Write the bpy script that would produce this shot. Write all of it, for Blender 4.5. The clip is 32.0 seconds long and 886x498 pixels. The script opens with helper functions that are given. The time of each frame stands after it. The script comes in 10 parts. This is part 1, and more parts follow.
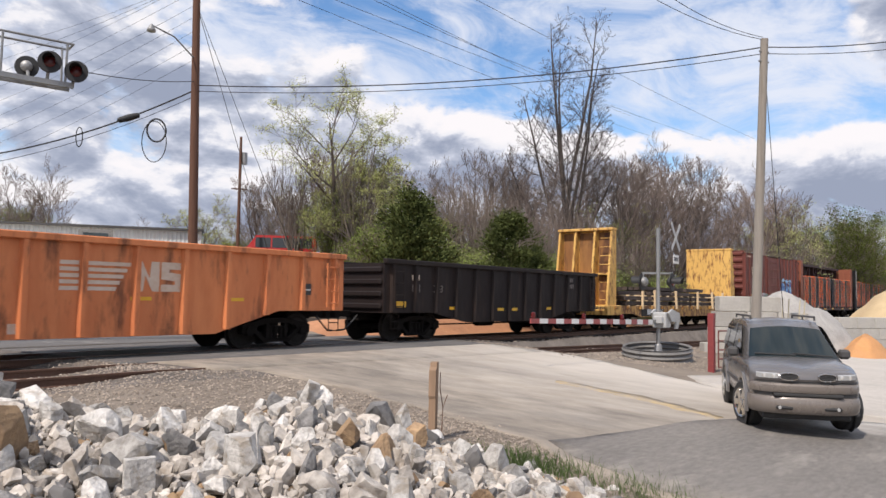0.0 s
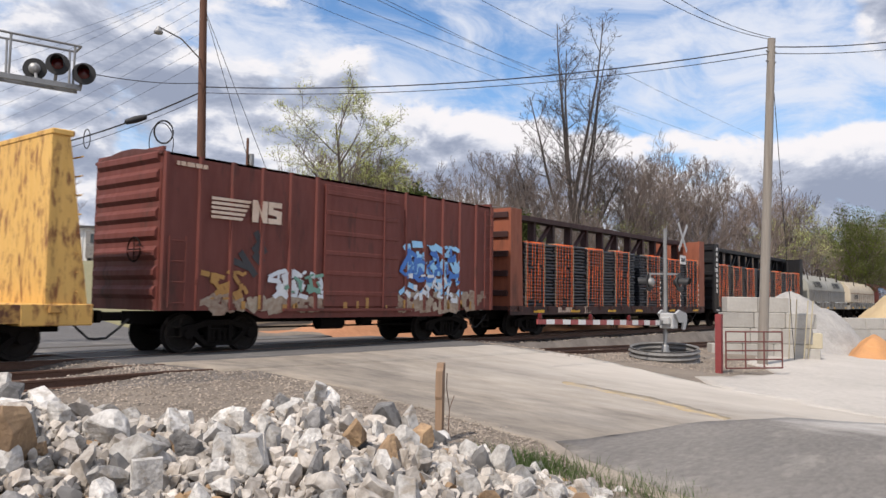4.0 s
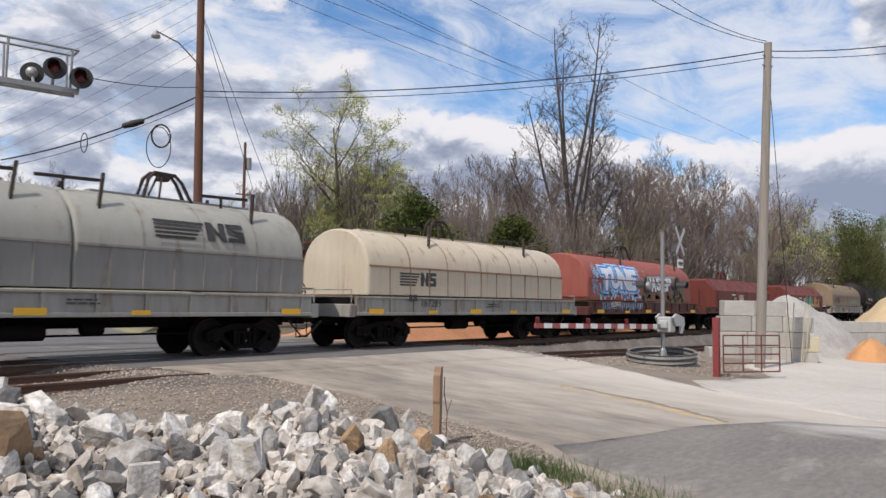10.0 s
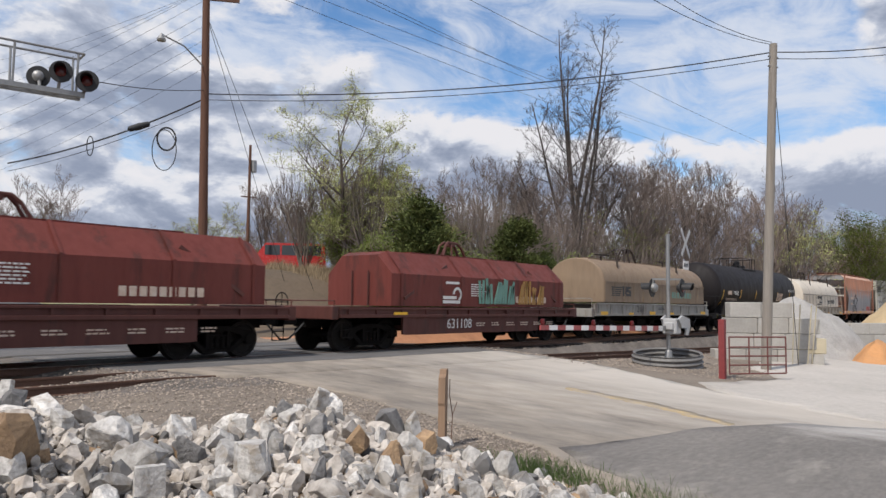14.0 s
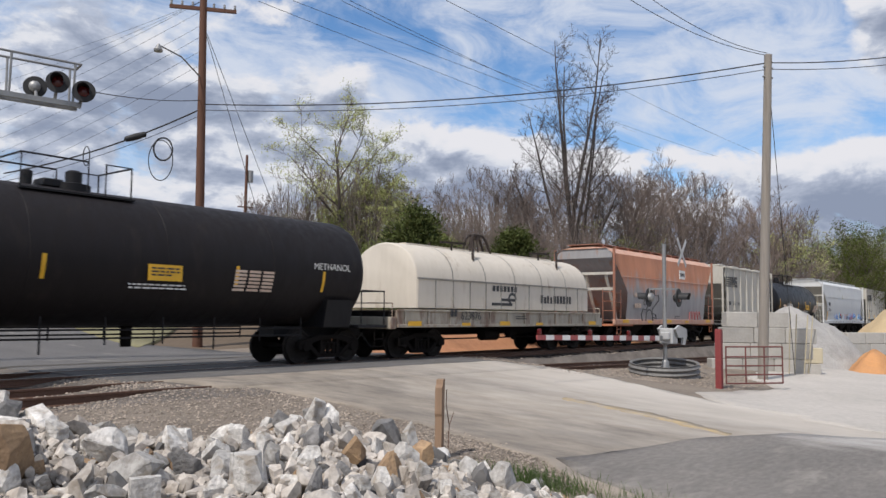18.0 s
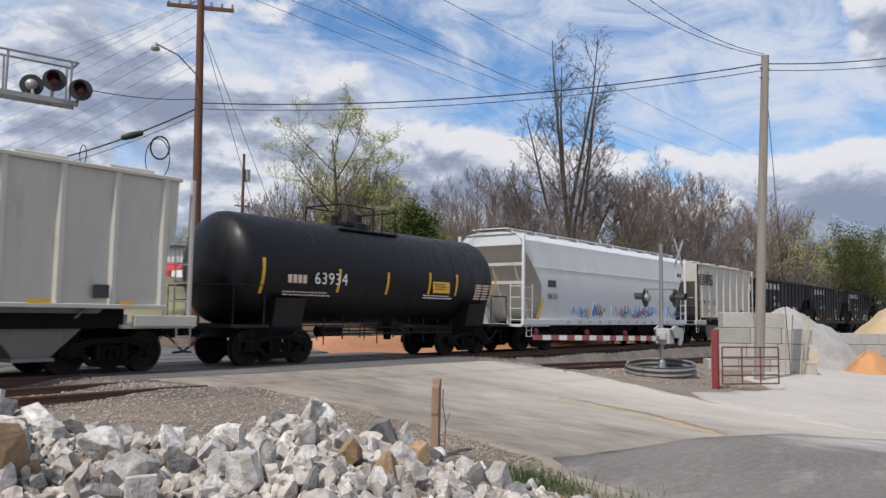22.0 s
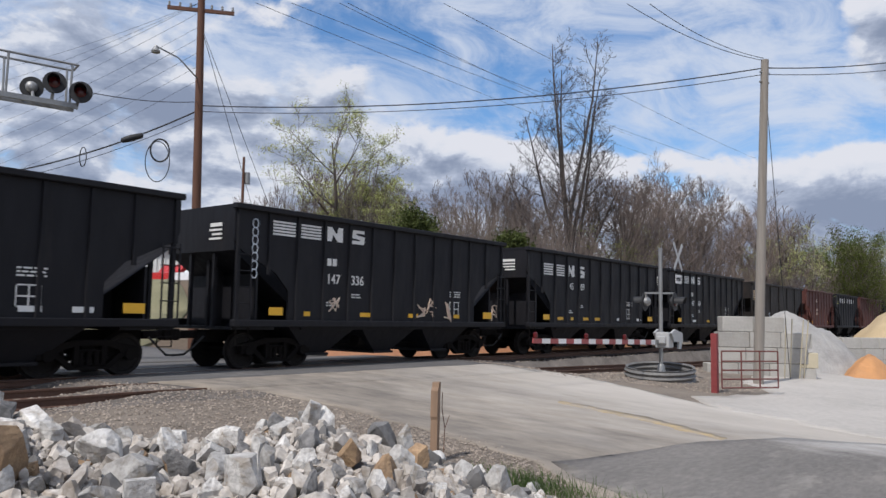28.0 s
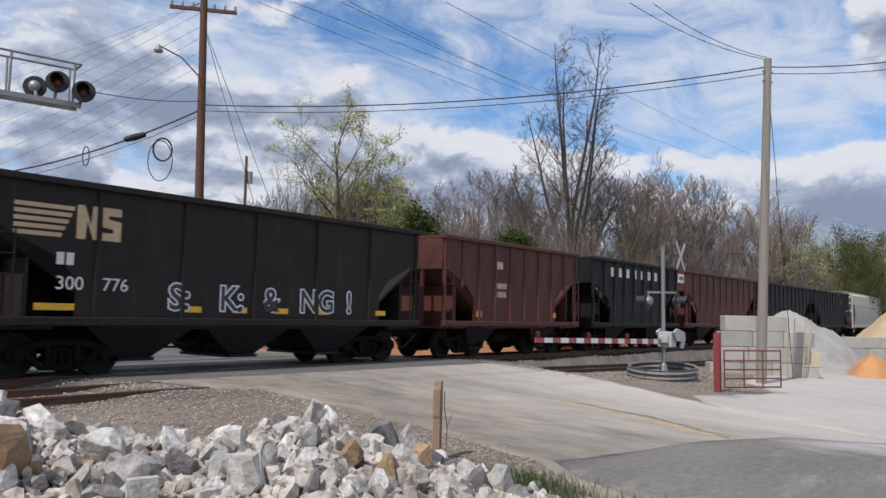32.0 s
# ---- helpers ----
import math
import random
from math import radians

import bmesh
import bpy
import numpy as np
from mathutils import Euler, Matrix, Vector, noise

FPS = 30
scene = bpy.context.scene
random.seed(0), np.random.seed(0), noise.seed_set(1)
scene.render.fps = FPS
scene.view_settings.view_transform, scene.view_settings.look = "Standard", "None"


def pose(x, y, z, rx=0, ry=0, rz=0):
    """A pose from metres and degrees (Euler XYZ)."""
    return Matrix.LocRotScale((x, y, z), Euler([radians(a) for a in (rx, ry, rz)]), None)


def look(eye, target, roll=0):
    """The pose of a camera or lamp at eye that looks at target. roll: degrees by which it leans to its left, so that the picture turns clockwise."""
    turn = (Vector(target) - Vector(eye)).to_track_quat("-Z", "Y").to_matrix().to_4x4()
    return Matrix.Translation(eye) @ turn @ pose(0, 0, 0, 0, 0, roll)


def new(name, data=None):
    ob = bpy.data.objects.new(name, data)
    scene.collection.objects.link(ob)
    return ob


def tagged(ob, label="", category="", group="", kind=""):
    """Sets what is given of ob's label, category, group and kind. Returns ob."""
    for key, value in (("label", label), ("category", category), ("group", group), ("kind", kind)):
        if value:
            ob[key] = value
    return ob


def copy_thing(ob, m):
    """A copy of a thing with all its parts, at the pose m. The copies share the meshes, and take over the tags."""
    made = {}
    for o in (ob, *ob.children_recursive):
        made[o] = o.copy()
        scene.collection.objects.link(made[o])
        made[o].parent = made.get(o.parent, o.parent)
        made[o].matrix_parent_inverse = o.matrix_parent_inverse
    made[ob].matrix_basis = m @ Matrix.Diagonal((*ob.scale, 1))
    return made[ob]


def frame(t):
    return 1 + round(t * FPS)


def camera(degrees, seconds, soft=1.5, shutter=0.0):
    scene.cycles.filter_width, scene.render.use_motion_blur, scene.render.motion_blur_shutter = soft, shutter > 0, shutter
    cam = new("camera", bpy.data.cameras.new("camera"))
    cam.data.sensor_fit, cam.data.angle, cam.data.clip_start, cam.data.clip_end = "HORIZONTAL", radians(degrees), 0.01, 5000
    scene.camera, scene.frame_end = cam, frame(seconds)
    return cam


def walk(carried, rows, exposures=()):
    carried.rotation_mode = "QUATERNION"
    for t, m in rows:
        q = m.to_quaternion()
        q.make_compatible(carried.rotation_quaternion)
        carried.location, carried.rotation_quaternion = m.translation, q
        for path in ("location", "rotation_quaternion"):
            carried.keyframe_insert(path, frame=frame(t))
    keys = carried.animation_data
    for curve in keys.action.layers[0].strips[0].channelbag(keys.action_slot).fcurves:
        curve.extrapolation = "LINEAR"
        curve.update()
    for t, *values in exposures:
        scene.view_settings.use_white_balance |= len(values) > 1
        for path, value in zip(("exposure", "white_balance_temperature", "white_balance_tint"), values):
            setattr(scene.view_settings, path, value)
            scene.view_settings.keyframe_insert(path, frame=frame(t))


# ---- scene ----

# the camera is held by hand on one spot, and only turns
EYE = 1.38
cam = camera(59.20, 32.0, soft=1.5, shutter=0.12)
walk(cam, [
    (0.0, pose(0, 0, EYE, 93.582, -0.892, -51.749)),
    (0.5, pose(0, 0, EYE, 93.567, -0.889, -51.753)),
    (1.0, pose(0, 0, EYE, 93.577, -0.915, -51.710)),
    (1.5, pose(0, 0, EYE, 93.552, -0.883, -51.649)),
    (2.0, pose(0, 0, EYE, 93.490, -0.864, -51.569)),
    (2.5, pose(0, 0, EYE, 93.498, -0.862, -51.463)),
    (3.0, pose(0, 0, EYE, 93.579, -0.849, -51.368)),
    (3.5, pose(0, 0, EYE, 93.606, -0.840, -51.295)),
    (5.5, pose(0, 0, EYE, 93.730, -0.828, -51.243)),
    (6.0, pose(0, 0, EYE, 93.734, -0.821, -51.195)),
    (6.5, pose(0, 0, EYE, 93.770, -0.795, -51.164)),
    (7.0, pose(0, 0, EYE, 93.826, -0.788, -51.136)),
    (7.5, pose(0, 0, EYE, 93.853, -0.786, -51.113)),
    (8.0, pose(0, 0, EYE, 93.834, -0.812, -51.168)),
    (8.5, pose(0, 0, EYE, 93.809, -0.825, -51.236)),
    (9.0, pose(0, 0, EYE, 93.859, -0.837, -51.338)),
    (9.5, pose(0, 0, EYE, 93.898, -0.829, -51.418)),
    (10.0, pose(0, 0, EYE, 93.926, -0.799, -51.452)),
    (10.5, pose(0, 0, EYE, 93.925, -0.811, -51.421)),
    (11.0, pose(0, 0, EYE, 93.941, -0.817, -51.379)),
    (11.5, pose(0, 0, EYE, 93.975, -0.797, -51.345)),
    (12.0, pose(0, 0, EYE, 93.978, -0.780, -51.299)),
    (12.5, pose(0, 0, EYE, 93.946, -0.762, -51.250)),
    (13.0, pose(0, 0, EYE, 93.901, -0.756, -51.133)),
    (13.5, pose(0, 0, EYE, 93.954, -0.709, -51.070)),
    (14.0, pose(0, 0, EYE, 94.075, -0.708, -51.077)),
    (14.5, pose(0, 0, EYE, 94.198, -0.681, -51.108)),
    (16.5, pose(0, 0, EYE, 94.545, -0.622, -51.172)),
    (17.0, pose(0, 0, EYE, 94.668, -0.622, -51.233)),
    (17.5, pose(0, 0, EYE, 94.769, -0.637, -51.286)),
    (18.0, pose(0, 0, EYE, 94.808, -0.646, -51.324)),
    (18.5, pose(0, 0, EYE, 94.818, -0.666, -51.352)),
    (19.0, pose(0, 0, EYE, 94.829, -0.667, -51.359)),
    (19.5, pose(0, 0, EYE, 94.807, -0.693, -51.402)),
    (20.0, pose(0, 0, EYE, 94.809, -0.702, -51.467)),
    (20.5, pose(0, 0, EYE, 94.818, -0.736, -51.535)),
    (21.0, pose(0, 0, EYE, 94.795, -0.778, -51.547)),
    (21.5, pose(0, 0, EYE, 94.794, -0.804, -51.560)),
    (22.0, pose(0, 0, EYE, 94.789, -0.797, -51.557)),
    (22.5, pose(0, 0, EYE, 94.782, -0.788, -51.536)),
    (23.0, pose(0, 0, EYE, 94.792, -0.804, -51.550)),
    (23.5, pose(0, 0, EYE, 94.817, -0.837, -51.533)),
    (24.0, pose(0, 0, EYE, 94.838, -0.807, -51.554)),
    (24.5, pose(0, 0, EYE, 94.806, -0.804, -51.548)),
    (25.0, pose(0, 0, EYE, 94.825, -0.797, -51.554)),
    (25.5, pose(0, 0, EYE, 94.906, -0.782, -51.523)),
    (27.5, pose(0, 0, EYE, 94.925, -0.879, -51.477)),
    (28.0, pose(0, 0, EYE, 95.026, -0.935, -51.601)),
    (28.5, pose(0, 0, EYE, 95.053, -0.953, -51.596)),
    (29.0, pose(0, 0, EYE, 95.047, -0.963, -51.584)),
    (29.5, pose(0, 0, EYE, 95.046, -0.958, -51.592)),
    (30.0, pose(0, 0, EYE, 95.053, -0.957, -51.532)),
    (30.5, pose(0, 0, EYE, 95.039, -0.942, -51.493)),
    (31.0, pose(0, 0, EYE, 95.005, -0.912, -51.471)),
    (31.5, pose(0, 0, EYE, 94.981, -0.942, -51.448)),
    (32.0, pose(0, 0, EYE, 94.963, -0.970, -51.427)),
], exposures=((0, 0.31, 6600, 15), (6, 0.24, 6550, 14), (10, 0.15, 6450, 14), (14, 0.08, 6400, 13), (20, 0.04, 6300, 13), (25, 0.01, 6200, 13), (28, -0.02, 6100, 13), (32, -0.02, 6150, 13)))

# ---- daylight: broken cloud, sun high to the west along the track ----
SUN_WAY = Vector((-0.62, -0.05, 0.77)).normalized()
SUN_ELEVATION = math.asin(SUN_WAY.z)
SUN_ROTATION = math.atan2(SUN_WAY.x, SUN_WAY.y)


def make_world():
    world = bpy.data.worlds.new("sky")
    world.use_nodes = True
    scene.world = world
    nt = world.node_tree
    nt.nodes.clear()
    n, link = nt.nodes.new, nt.links.new
    out, bg = n("ShaderNodeOutputWorld"), n("ShaderNodeBackground")
    sky = n("ShaderNodeTexSky")
    sky.sky_type, sky.sun_disc = "NISHITA", False
    sky.sun_elevation, sky.sun_rotation = SUN_ELEVATION, SUN_ROTATION
    sky.air_density, sky.dust_density, sky.ozone_density = 1.0, 0.6, 2.0
    co, sep = n("ShaderNodeTexCoord"), n("ShaderNodeSeparateXYZ")
    link(co.outputs["Generated"], sep.inputs[0])

    def calc(op, a, b=None, c=None, clamp=False):
        m = n("ShaderNodeMath")
        m.operation, m.use_clamp = op, clamp
        for i, v in enumerate((a, b, c)):
            if v is None:
                continue
            if isinstance(v, (int, float)):
                m.inputs[i].default_value = v
            else:
                link(v, m.inputs[i])
        return m.outputs[0]

    # heading and height of each direction, in degrees, counted from the way along the line
    out_way = calc("SUBTRACT", 38.25, calc("MULTIPLY", calc("ARCTAN2", sep.outputs["Y"], sep.outputs["X"]), 57.2958))
    rise = calc("MULTIPLY", calc("ARCSINE", sep.outputs["Z"]), 57.2958)

    def place(du, dv, su, sv, slant=0.0):
        """The direction as a point, moved and stretched."""
        c = n("ShaderNodeCombineXYZ")
        u = calc("ADD", out_way, du)
        if slant:
            u = calc("ADD", u, calc("MULTIPLY", rise, slant))
        link(calc("MULTIPLY", u, su), c.inputs[0])
        link(calc("MULTIPLY", calc("ADD", rise, dv), sv), c.inputs[1])
        c.inputs[2].default_value = CLOUD_SEED
        return c.outputs[0]

    def cloud_noise(vec, scale, detail, rough, bend=0.3):
        t = n("ShaderNodeTexNoise")
        t.inputs["Scale"].default_value, t.inputs["Detail"].default_value = scale, detail
        t.inputs["Roughness"].default_value, t.inputs["Distortion"].default_value = rough, bend
        link(vec, t.inputs["Vector"])
        return t.outputs["Fac"]

    def heaps(lift):
        """How thick the heaped clouds are in each direction, looked up a little higher by lift."""
        big = cloud_noise(place(0, lift, 0.06, 0.12), 1.0, 3.0, 0.5)
        mid = cloud_noise(place(11.0, lift, 0.19, 0.34), 1.0, 9.0, 0.56)
        body = calc("ADD", calc("MULTIPLY", big, 0.50), calc("MULTIPLY", mid, 0.68))
        # a low bank all round the horizon
        r = n("ShaderNodeMapRange")
        r.interpolation_type = "SMOOTHSTEP"
        r.inputs["From Min"].default_value, r.inputs["From Max"].default_value = 4.0 - lift, 12.0 - lift
        r.inputs["To Min"].default_value, r.inputs["To Max"].default_value = 0.16, 0.0
        link(rise, r.inputs["Value"])
        body = calc("ADD", body, r.outputs[0])
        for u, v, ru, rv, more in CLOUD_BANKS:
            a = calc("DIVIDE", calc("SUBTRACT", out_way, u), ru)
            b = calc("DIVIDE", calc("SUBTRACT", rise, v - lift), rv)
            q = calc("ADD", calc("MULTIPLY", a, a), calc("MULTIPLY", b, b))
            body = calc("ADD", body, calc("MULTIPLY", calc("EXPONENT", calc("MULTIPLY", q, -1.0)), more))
        return body

    here, above = heaps(0.0), heaps(1.1)

    def spread_out(value, lo, hi, a=0.0, b=1.0):
        r = n("ShaderNodeMapRange")
        r.interpolation_type = "SMOOTHSTEP"
        r.inputs["From Min"].default_value, r.inputs["From Max"].default_value = lo, hi
        r.inputs["To Min"].default_value, r.inputs["To Max"].default_value = a, b
        link(value, r.inputs["Value"])
        return r.outputs[0]

    cover = spread_out(here, *CLOUD_EDGE)
    # lit crowns, grey undersides where more cloud lies above
    lit = calc("SUBTRACT", calc("SUBTRACT", here, above), calc("MULTIPLY", calc("SUBTRACT", here, 0.64), 0.38))
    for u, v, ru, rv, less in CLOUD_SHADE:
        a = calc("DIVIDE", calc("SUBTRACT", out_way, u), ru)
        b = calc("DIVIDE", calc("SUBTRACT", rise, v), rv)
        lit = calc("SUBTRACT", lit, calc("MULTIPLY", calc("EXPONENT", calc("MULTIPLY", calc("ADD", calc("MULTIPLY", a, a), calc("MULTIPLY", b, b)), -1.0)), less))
    core = n("ShaderNodeValToRGB")
    e = core.color_ramp.elements
    e[0].position, e[0].color = 0.0, (0.34, 0.40, 0.52, 1)
    e[1].position, e[1].color = 1.0, (1.0, 1.0, 1.01, 1)
    x = e.new(0.45)
    x.color = (0.60, 0.66, 0.77, 1)
    x = e.new(0.72)
    x.color = (0.90, 0.93, 0.97, 1)
    patch = cloud_noise(place(40.0, 3.0, 0.07, 0.22), 1.0, 6.0, 0.6)
    link(spread_out(calc("ADD", lit, calc("MULTIPLY", calc("SUBTRACT", patch, 0.5), 0.50)), -0.17, 0.11), core.inputs[0])
    gain = n("ShaderNodeVectorMath")
    gain.operation = "SCALE"
    link(core.outputs[0], gain.inputs[0])
    gain.inputs["Scale"].default_value = CLOUD_GAIN
    rich = n("ShaderNodeHueSaturation")
    rich.inputs["Saturation"].default_value = 1.2
    rich.inputs["Value"].default_value = 1.22
    link(sky.outputs[0], rich.inputs["Color"])
    # thin high cloud, drawn out in streaks
    veil = calc("ADD", calc("MULTIPLY", cloud_noise(place(0, 0, 0.13, 0.27, 0.7), 1.0, 10.0, 0.66, 0.6), 0.7), calc("MULTIPLY", cloud_noise(place(25, 9, 0.045, 0.09), 1.0, 3.0, 0.5), 0.5))
    thin = calc("MULTIPLY", spread_out(veil, 0.46, 0.74), 0.88)
    high = n("ShaderNodeMix")
    high.data_type = "RGBA"
    link(thin, high.inputs["Factor"])
    link(rich.outputs[0], high.inputs["A"])
    high.inputs["B"].default_value = (0.86 * CLOUD_GAIN, 0.92 * CLOUD_GAIN, 1.0 * CLOUD_GAIN, 1)
    mix = n("ShaderNodeMix")
    mix.data_type = "RGBA"
    link(cover, mix.inputs["Factor"])
    link(high.outputs["Result"], mix.inputs["A"]), link(gain.outputs[0], mix.inputs["B"])
    link(mix.outputs["Result"], bg.inputs["Color"])
    bg.inputs["Strength"].default_value = SKY_STRENGTH
    link(bg.outputs[0], out.inputs[0])


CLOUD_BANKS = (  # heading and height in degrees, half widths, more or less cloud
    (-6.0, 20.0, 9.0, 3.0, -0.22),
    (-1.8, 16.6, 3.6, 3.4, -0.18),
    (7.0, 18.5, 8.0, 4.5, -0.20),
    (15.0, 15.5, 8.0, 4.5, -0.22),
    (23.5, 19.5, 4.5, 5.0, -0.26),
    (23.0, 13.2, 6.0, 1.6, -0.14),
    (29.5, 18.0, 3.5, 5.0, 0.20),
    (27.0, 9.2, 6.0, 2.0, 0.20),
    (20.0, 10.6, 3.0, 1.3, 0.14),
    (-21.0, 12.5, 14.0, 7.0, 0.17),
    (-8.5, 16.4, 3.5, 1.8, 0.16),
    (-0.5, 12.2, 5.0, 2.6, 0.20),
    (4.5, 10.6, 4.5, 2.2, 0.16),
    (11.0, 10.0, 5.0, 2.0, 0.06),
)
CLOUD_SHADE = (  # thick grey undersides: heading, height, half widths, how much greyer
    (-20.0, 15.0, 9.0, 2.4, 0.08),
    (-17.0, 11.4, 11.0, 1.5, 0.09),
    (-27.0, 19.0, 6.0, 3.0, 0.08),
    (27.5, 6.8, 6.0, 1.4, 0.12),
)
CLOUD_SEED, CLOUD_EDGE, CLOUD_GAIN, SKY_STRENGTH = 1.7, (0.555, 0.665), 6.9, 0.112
make_world()
sun_lamp = new("sun", bpy.data.lights.new("sun", "SUN"))
sun_lamp.data.energy, sun_lamp.data.angle, sun_lamp.data.color = 3.35, radians(0.6), (1.0, 0.94, 0.84)
sun_lamp.matrix_world = look(SUN_WAY * 80, (0, 0, 0))


# ---- mesh building ----
class Shape:
    """Collects vertices and faces of one mesh."""

    def __init__(self):
        self.v, self.f, self.mi, self.cur = [], [], [], 0

    def add(self, verts, faces):
        o = len(self.v)
        self.v += [tuple(p) for p in verts]
        self.f += [tuple(o + i for i in f) for f in faces]
        self.mi += [self.cur] * len(faces)
        return self

    def box(self, x0, x1, y0, y1, z0, z1, b=0.0):
        if b <= 0:
            vs = [(x, y, z) for x in (x0, x1) for y in (y0, y1) for z in (z0, z1)]
            return self.add(vs, [(0, 1, 3, 2), (4, 6, 7, 5), (0, 4, 5, 1), (2, 3, 7, 6), (0, 2, 6, 4), (1, 5, 7, 3)])
        c, h = ((x0 + x1) / 2, (y0 + y1) / 2, (z0 + z1) / 2), ((x1 - x0) / 2, (y1 - y0) / 2, (z1 - z0) / 2)
        b = min(b, 0.45 * min(h) * 2)
        vs, at = [], {}
        for sx in (-1, 1):
            for sy in (-1, 1):
                for sz in (-1, 1):
                    s = (sx, sy, sz)
                    for k in range(3):
                        at[s, k] = len(vs)
                        vs.append([c[i] + s[i] * (h[i] - (0 if i == k else b)) for i in range(3)])
        fs = []
        for k in range(3):
            i, j = (k + 1) % 3, (k + 2) % 3
            for sk in (-1, 1):
                loop = []
                for si, sj in ((-1, -1), (1, -1), (1, 1), (-1, 1)):
                    s = [0, 0, 0]
                    s[k], s[i], s[j] = sk, si, sj
                    loop.append(at[tuple(s), k])
                fs.append(tuple(loop))
            for si in (-1, 1):
                for sj in (-1, 1):
                    a, d = [0, 0, 0], [0, 0, 0]
                    a[i], a[j], a[k] = si, sj, -1
                    d[i], d[j], d[k] = si, sj, 1
                    fs.append((at[tuple(a), i], at[tuple(a), j], at[tuple(d), j], at[tuple(d), i]))
        for sx in (-1, 1):
            for sy in (-1, 1):
                for sz in (-1, 1):
                    fs.append(tuple(at[(sx, sy, sz), k] for k in range(3)))
        return self.add(vs, fs)

    def prism(self, profile, x0, x1, axis=0):
        """A closed profile drawn along one axis: axis 0 takes (y, z), 1 takes (x, z), 2 takes (x, y)."""
        n = len(profile)

        def put(p, a):
            return [(a, p[0], p[1]), (p[0], a, p[1]), (p[0], p[1], a)][axis]
        vs = [put(p, x0) for p in profile] + [put(p, x1) for p in profile]
        fs = [(i, (i + 1) % n, n + (i + 1) % n, n + i) for i in range(n)] + [tuple(range(n)), tuple(range(2 * n - 1, n - 1, -1))]
        return self.add(vs, fs)

    def tube(self, p, q, r, s=8, r2=None, caps=True):
        p, q = Vector(p), Vector(q)
        d = (q - p)
        if d.length < 1e-6:
            return self
        d.normalize()
        a = d.orthogonal().normalized()
        c = d.cross(a)
        r2 = r if r2 is None else r2
        vs = [p + (a * math.cos(k) + c * math.sin(k)) * r for k in (2 * math.pi * i / s for i in range(s))]
        vs += [q + (a * math.cos(k) + c * math.sin(k)) * r2 for k in (2 * math.pi * i / s for i in range(s))]
        fs = [(i, (i + 1) % s, s + (i + 1) % s, s + i) for i in range(s)]
        if caps:
            fs += [tuple(range(s)), tuple(range(2 * s - 1, s - 1, -1))]
        return self.add(vs, fs)

    def path(self, pts, r, s=6):
        pts = [Vector(p) for p in pts]
        vs = []
        for i, p in enumerate(pts):
            d = (pts[min(i + 1, len(pts) - 1)] - pts[max(i - 1, 0)])
            d = d.normalized() if d.length > 1e-6 else Vector((1, 0, 0))
            a = Vector((0, 0, 1)).cross(d) if abs(d.z) < 0.95 else Vector((0, 1, 0)).cross(d)
            a.normalize()
            c = d.cross(a)
            vs += [p + (a * math.cos(k) + c * math.sin(k)) * r for k in (2 * math.pi * (i2 + 0.5) / s for i2 in range(s))]
        m = len(pts)
        fs = [(j * s + i, j * s + (i + 1) % s, (j + 1) * s + (i + 1) % s, (j + 1) * s + i) for j in range(m - 1) for i in range(s)]
        return self.add(vs, fs + [tuple(range(s)), tuple(range(m * s - 1, (m - 1) * s - 1, -1))])

    def bar(self, p, q, w, h=None):
        """A square bar from p to q."""
        return self.tube(p, q, w * 0.7071, 4) if h is None else self.beam(p, q, w, h)

    def beam(self, p, q, w, h):
        p, q = Vector(p), Vector(q)
        d = (q - p).normalized()
        up = Vector((0, 0, 1)) if abs(d.z) < 0.9 else Vector((1, 0, 0))
        a = d.cross(up).normalized() * (w / 2)
        c = a.cross(d).normalized() * (h / 2)
        vs = [o + i * a + j * c for o in (p, q) for i, j in ((-1, -1), (1, -1), (1, 1), (-1, 1))]
        return self.add(vs, [(0, 1, 2, 3), (7, 6, 5, 4)] + [(i, (i + 1) % 4, 4 + (i + 1) % 4, 4 + i) for i in range(4)])

    def lathe(self, rings, at=(0, 0, 0), axis="z", s=16):
        """Rings of (radius, height) round an axis."""
        vs = []
        for r, h in rings:
            for i in range(s):
                k = 2 * math.pi * i / s
                a, b = r * math.cos(k), r * math.sin(k)
                vs.append({"z": (at[0] + a, at[1] + b, at[2] + h), "y": (at[0] + a, at[1] + h, at[2] + b), "x": (at[0] + h, at[1] + a, at[2] + b)}[axis])
        fs = [(j * s + i, j * s + (i + 1) % s, (j + 1) * s + (i + 1) % s, (j + 1) * s + i) for j in range(len(rings) - 1) for i in range(s)]
        fs += [tuple(range(s)), tuple(range(len(rings) * s - 1, (len(rings) - 1) * s - 1, -1))]
        return self.add(vs, fs)

    def mesh(self, name, materials, smooth=None, tidy=True):
        me = bpy.data.meshes.new(name)
        me.from_pydata(self.v, [], self.f)
        if not isinstance(materials, (list, tuple)):
            materials = [materials]
        for m in materials:
            me.materials.append(m)
        if len(materials) > 1:
            me.polygons.foreach_set("material_index", self.mi)
        if tidy and len(self.f) < 6000:
            bm = bmesh.new()
            bm.from_mesh(me)
            bmesh.ops.recalc_face_normals(bm, faces=bm.faces)
            bm.to_mesh(me)
            bm.free()
        if smooth is not None:
            me.shade_smooth()
            me.set_sharp_from_angle(angle=radians(smooth))
        me.update()
        return me


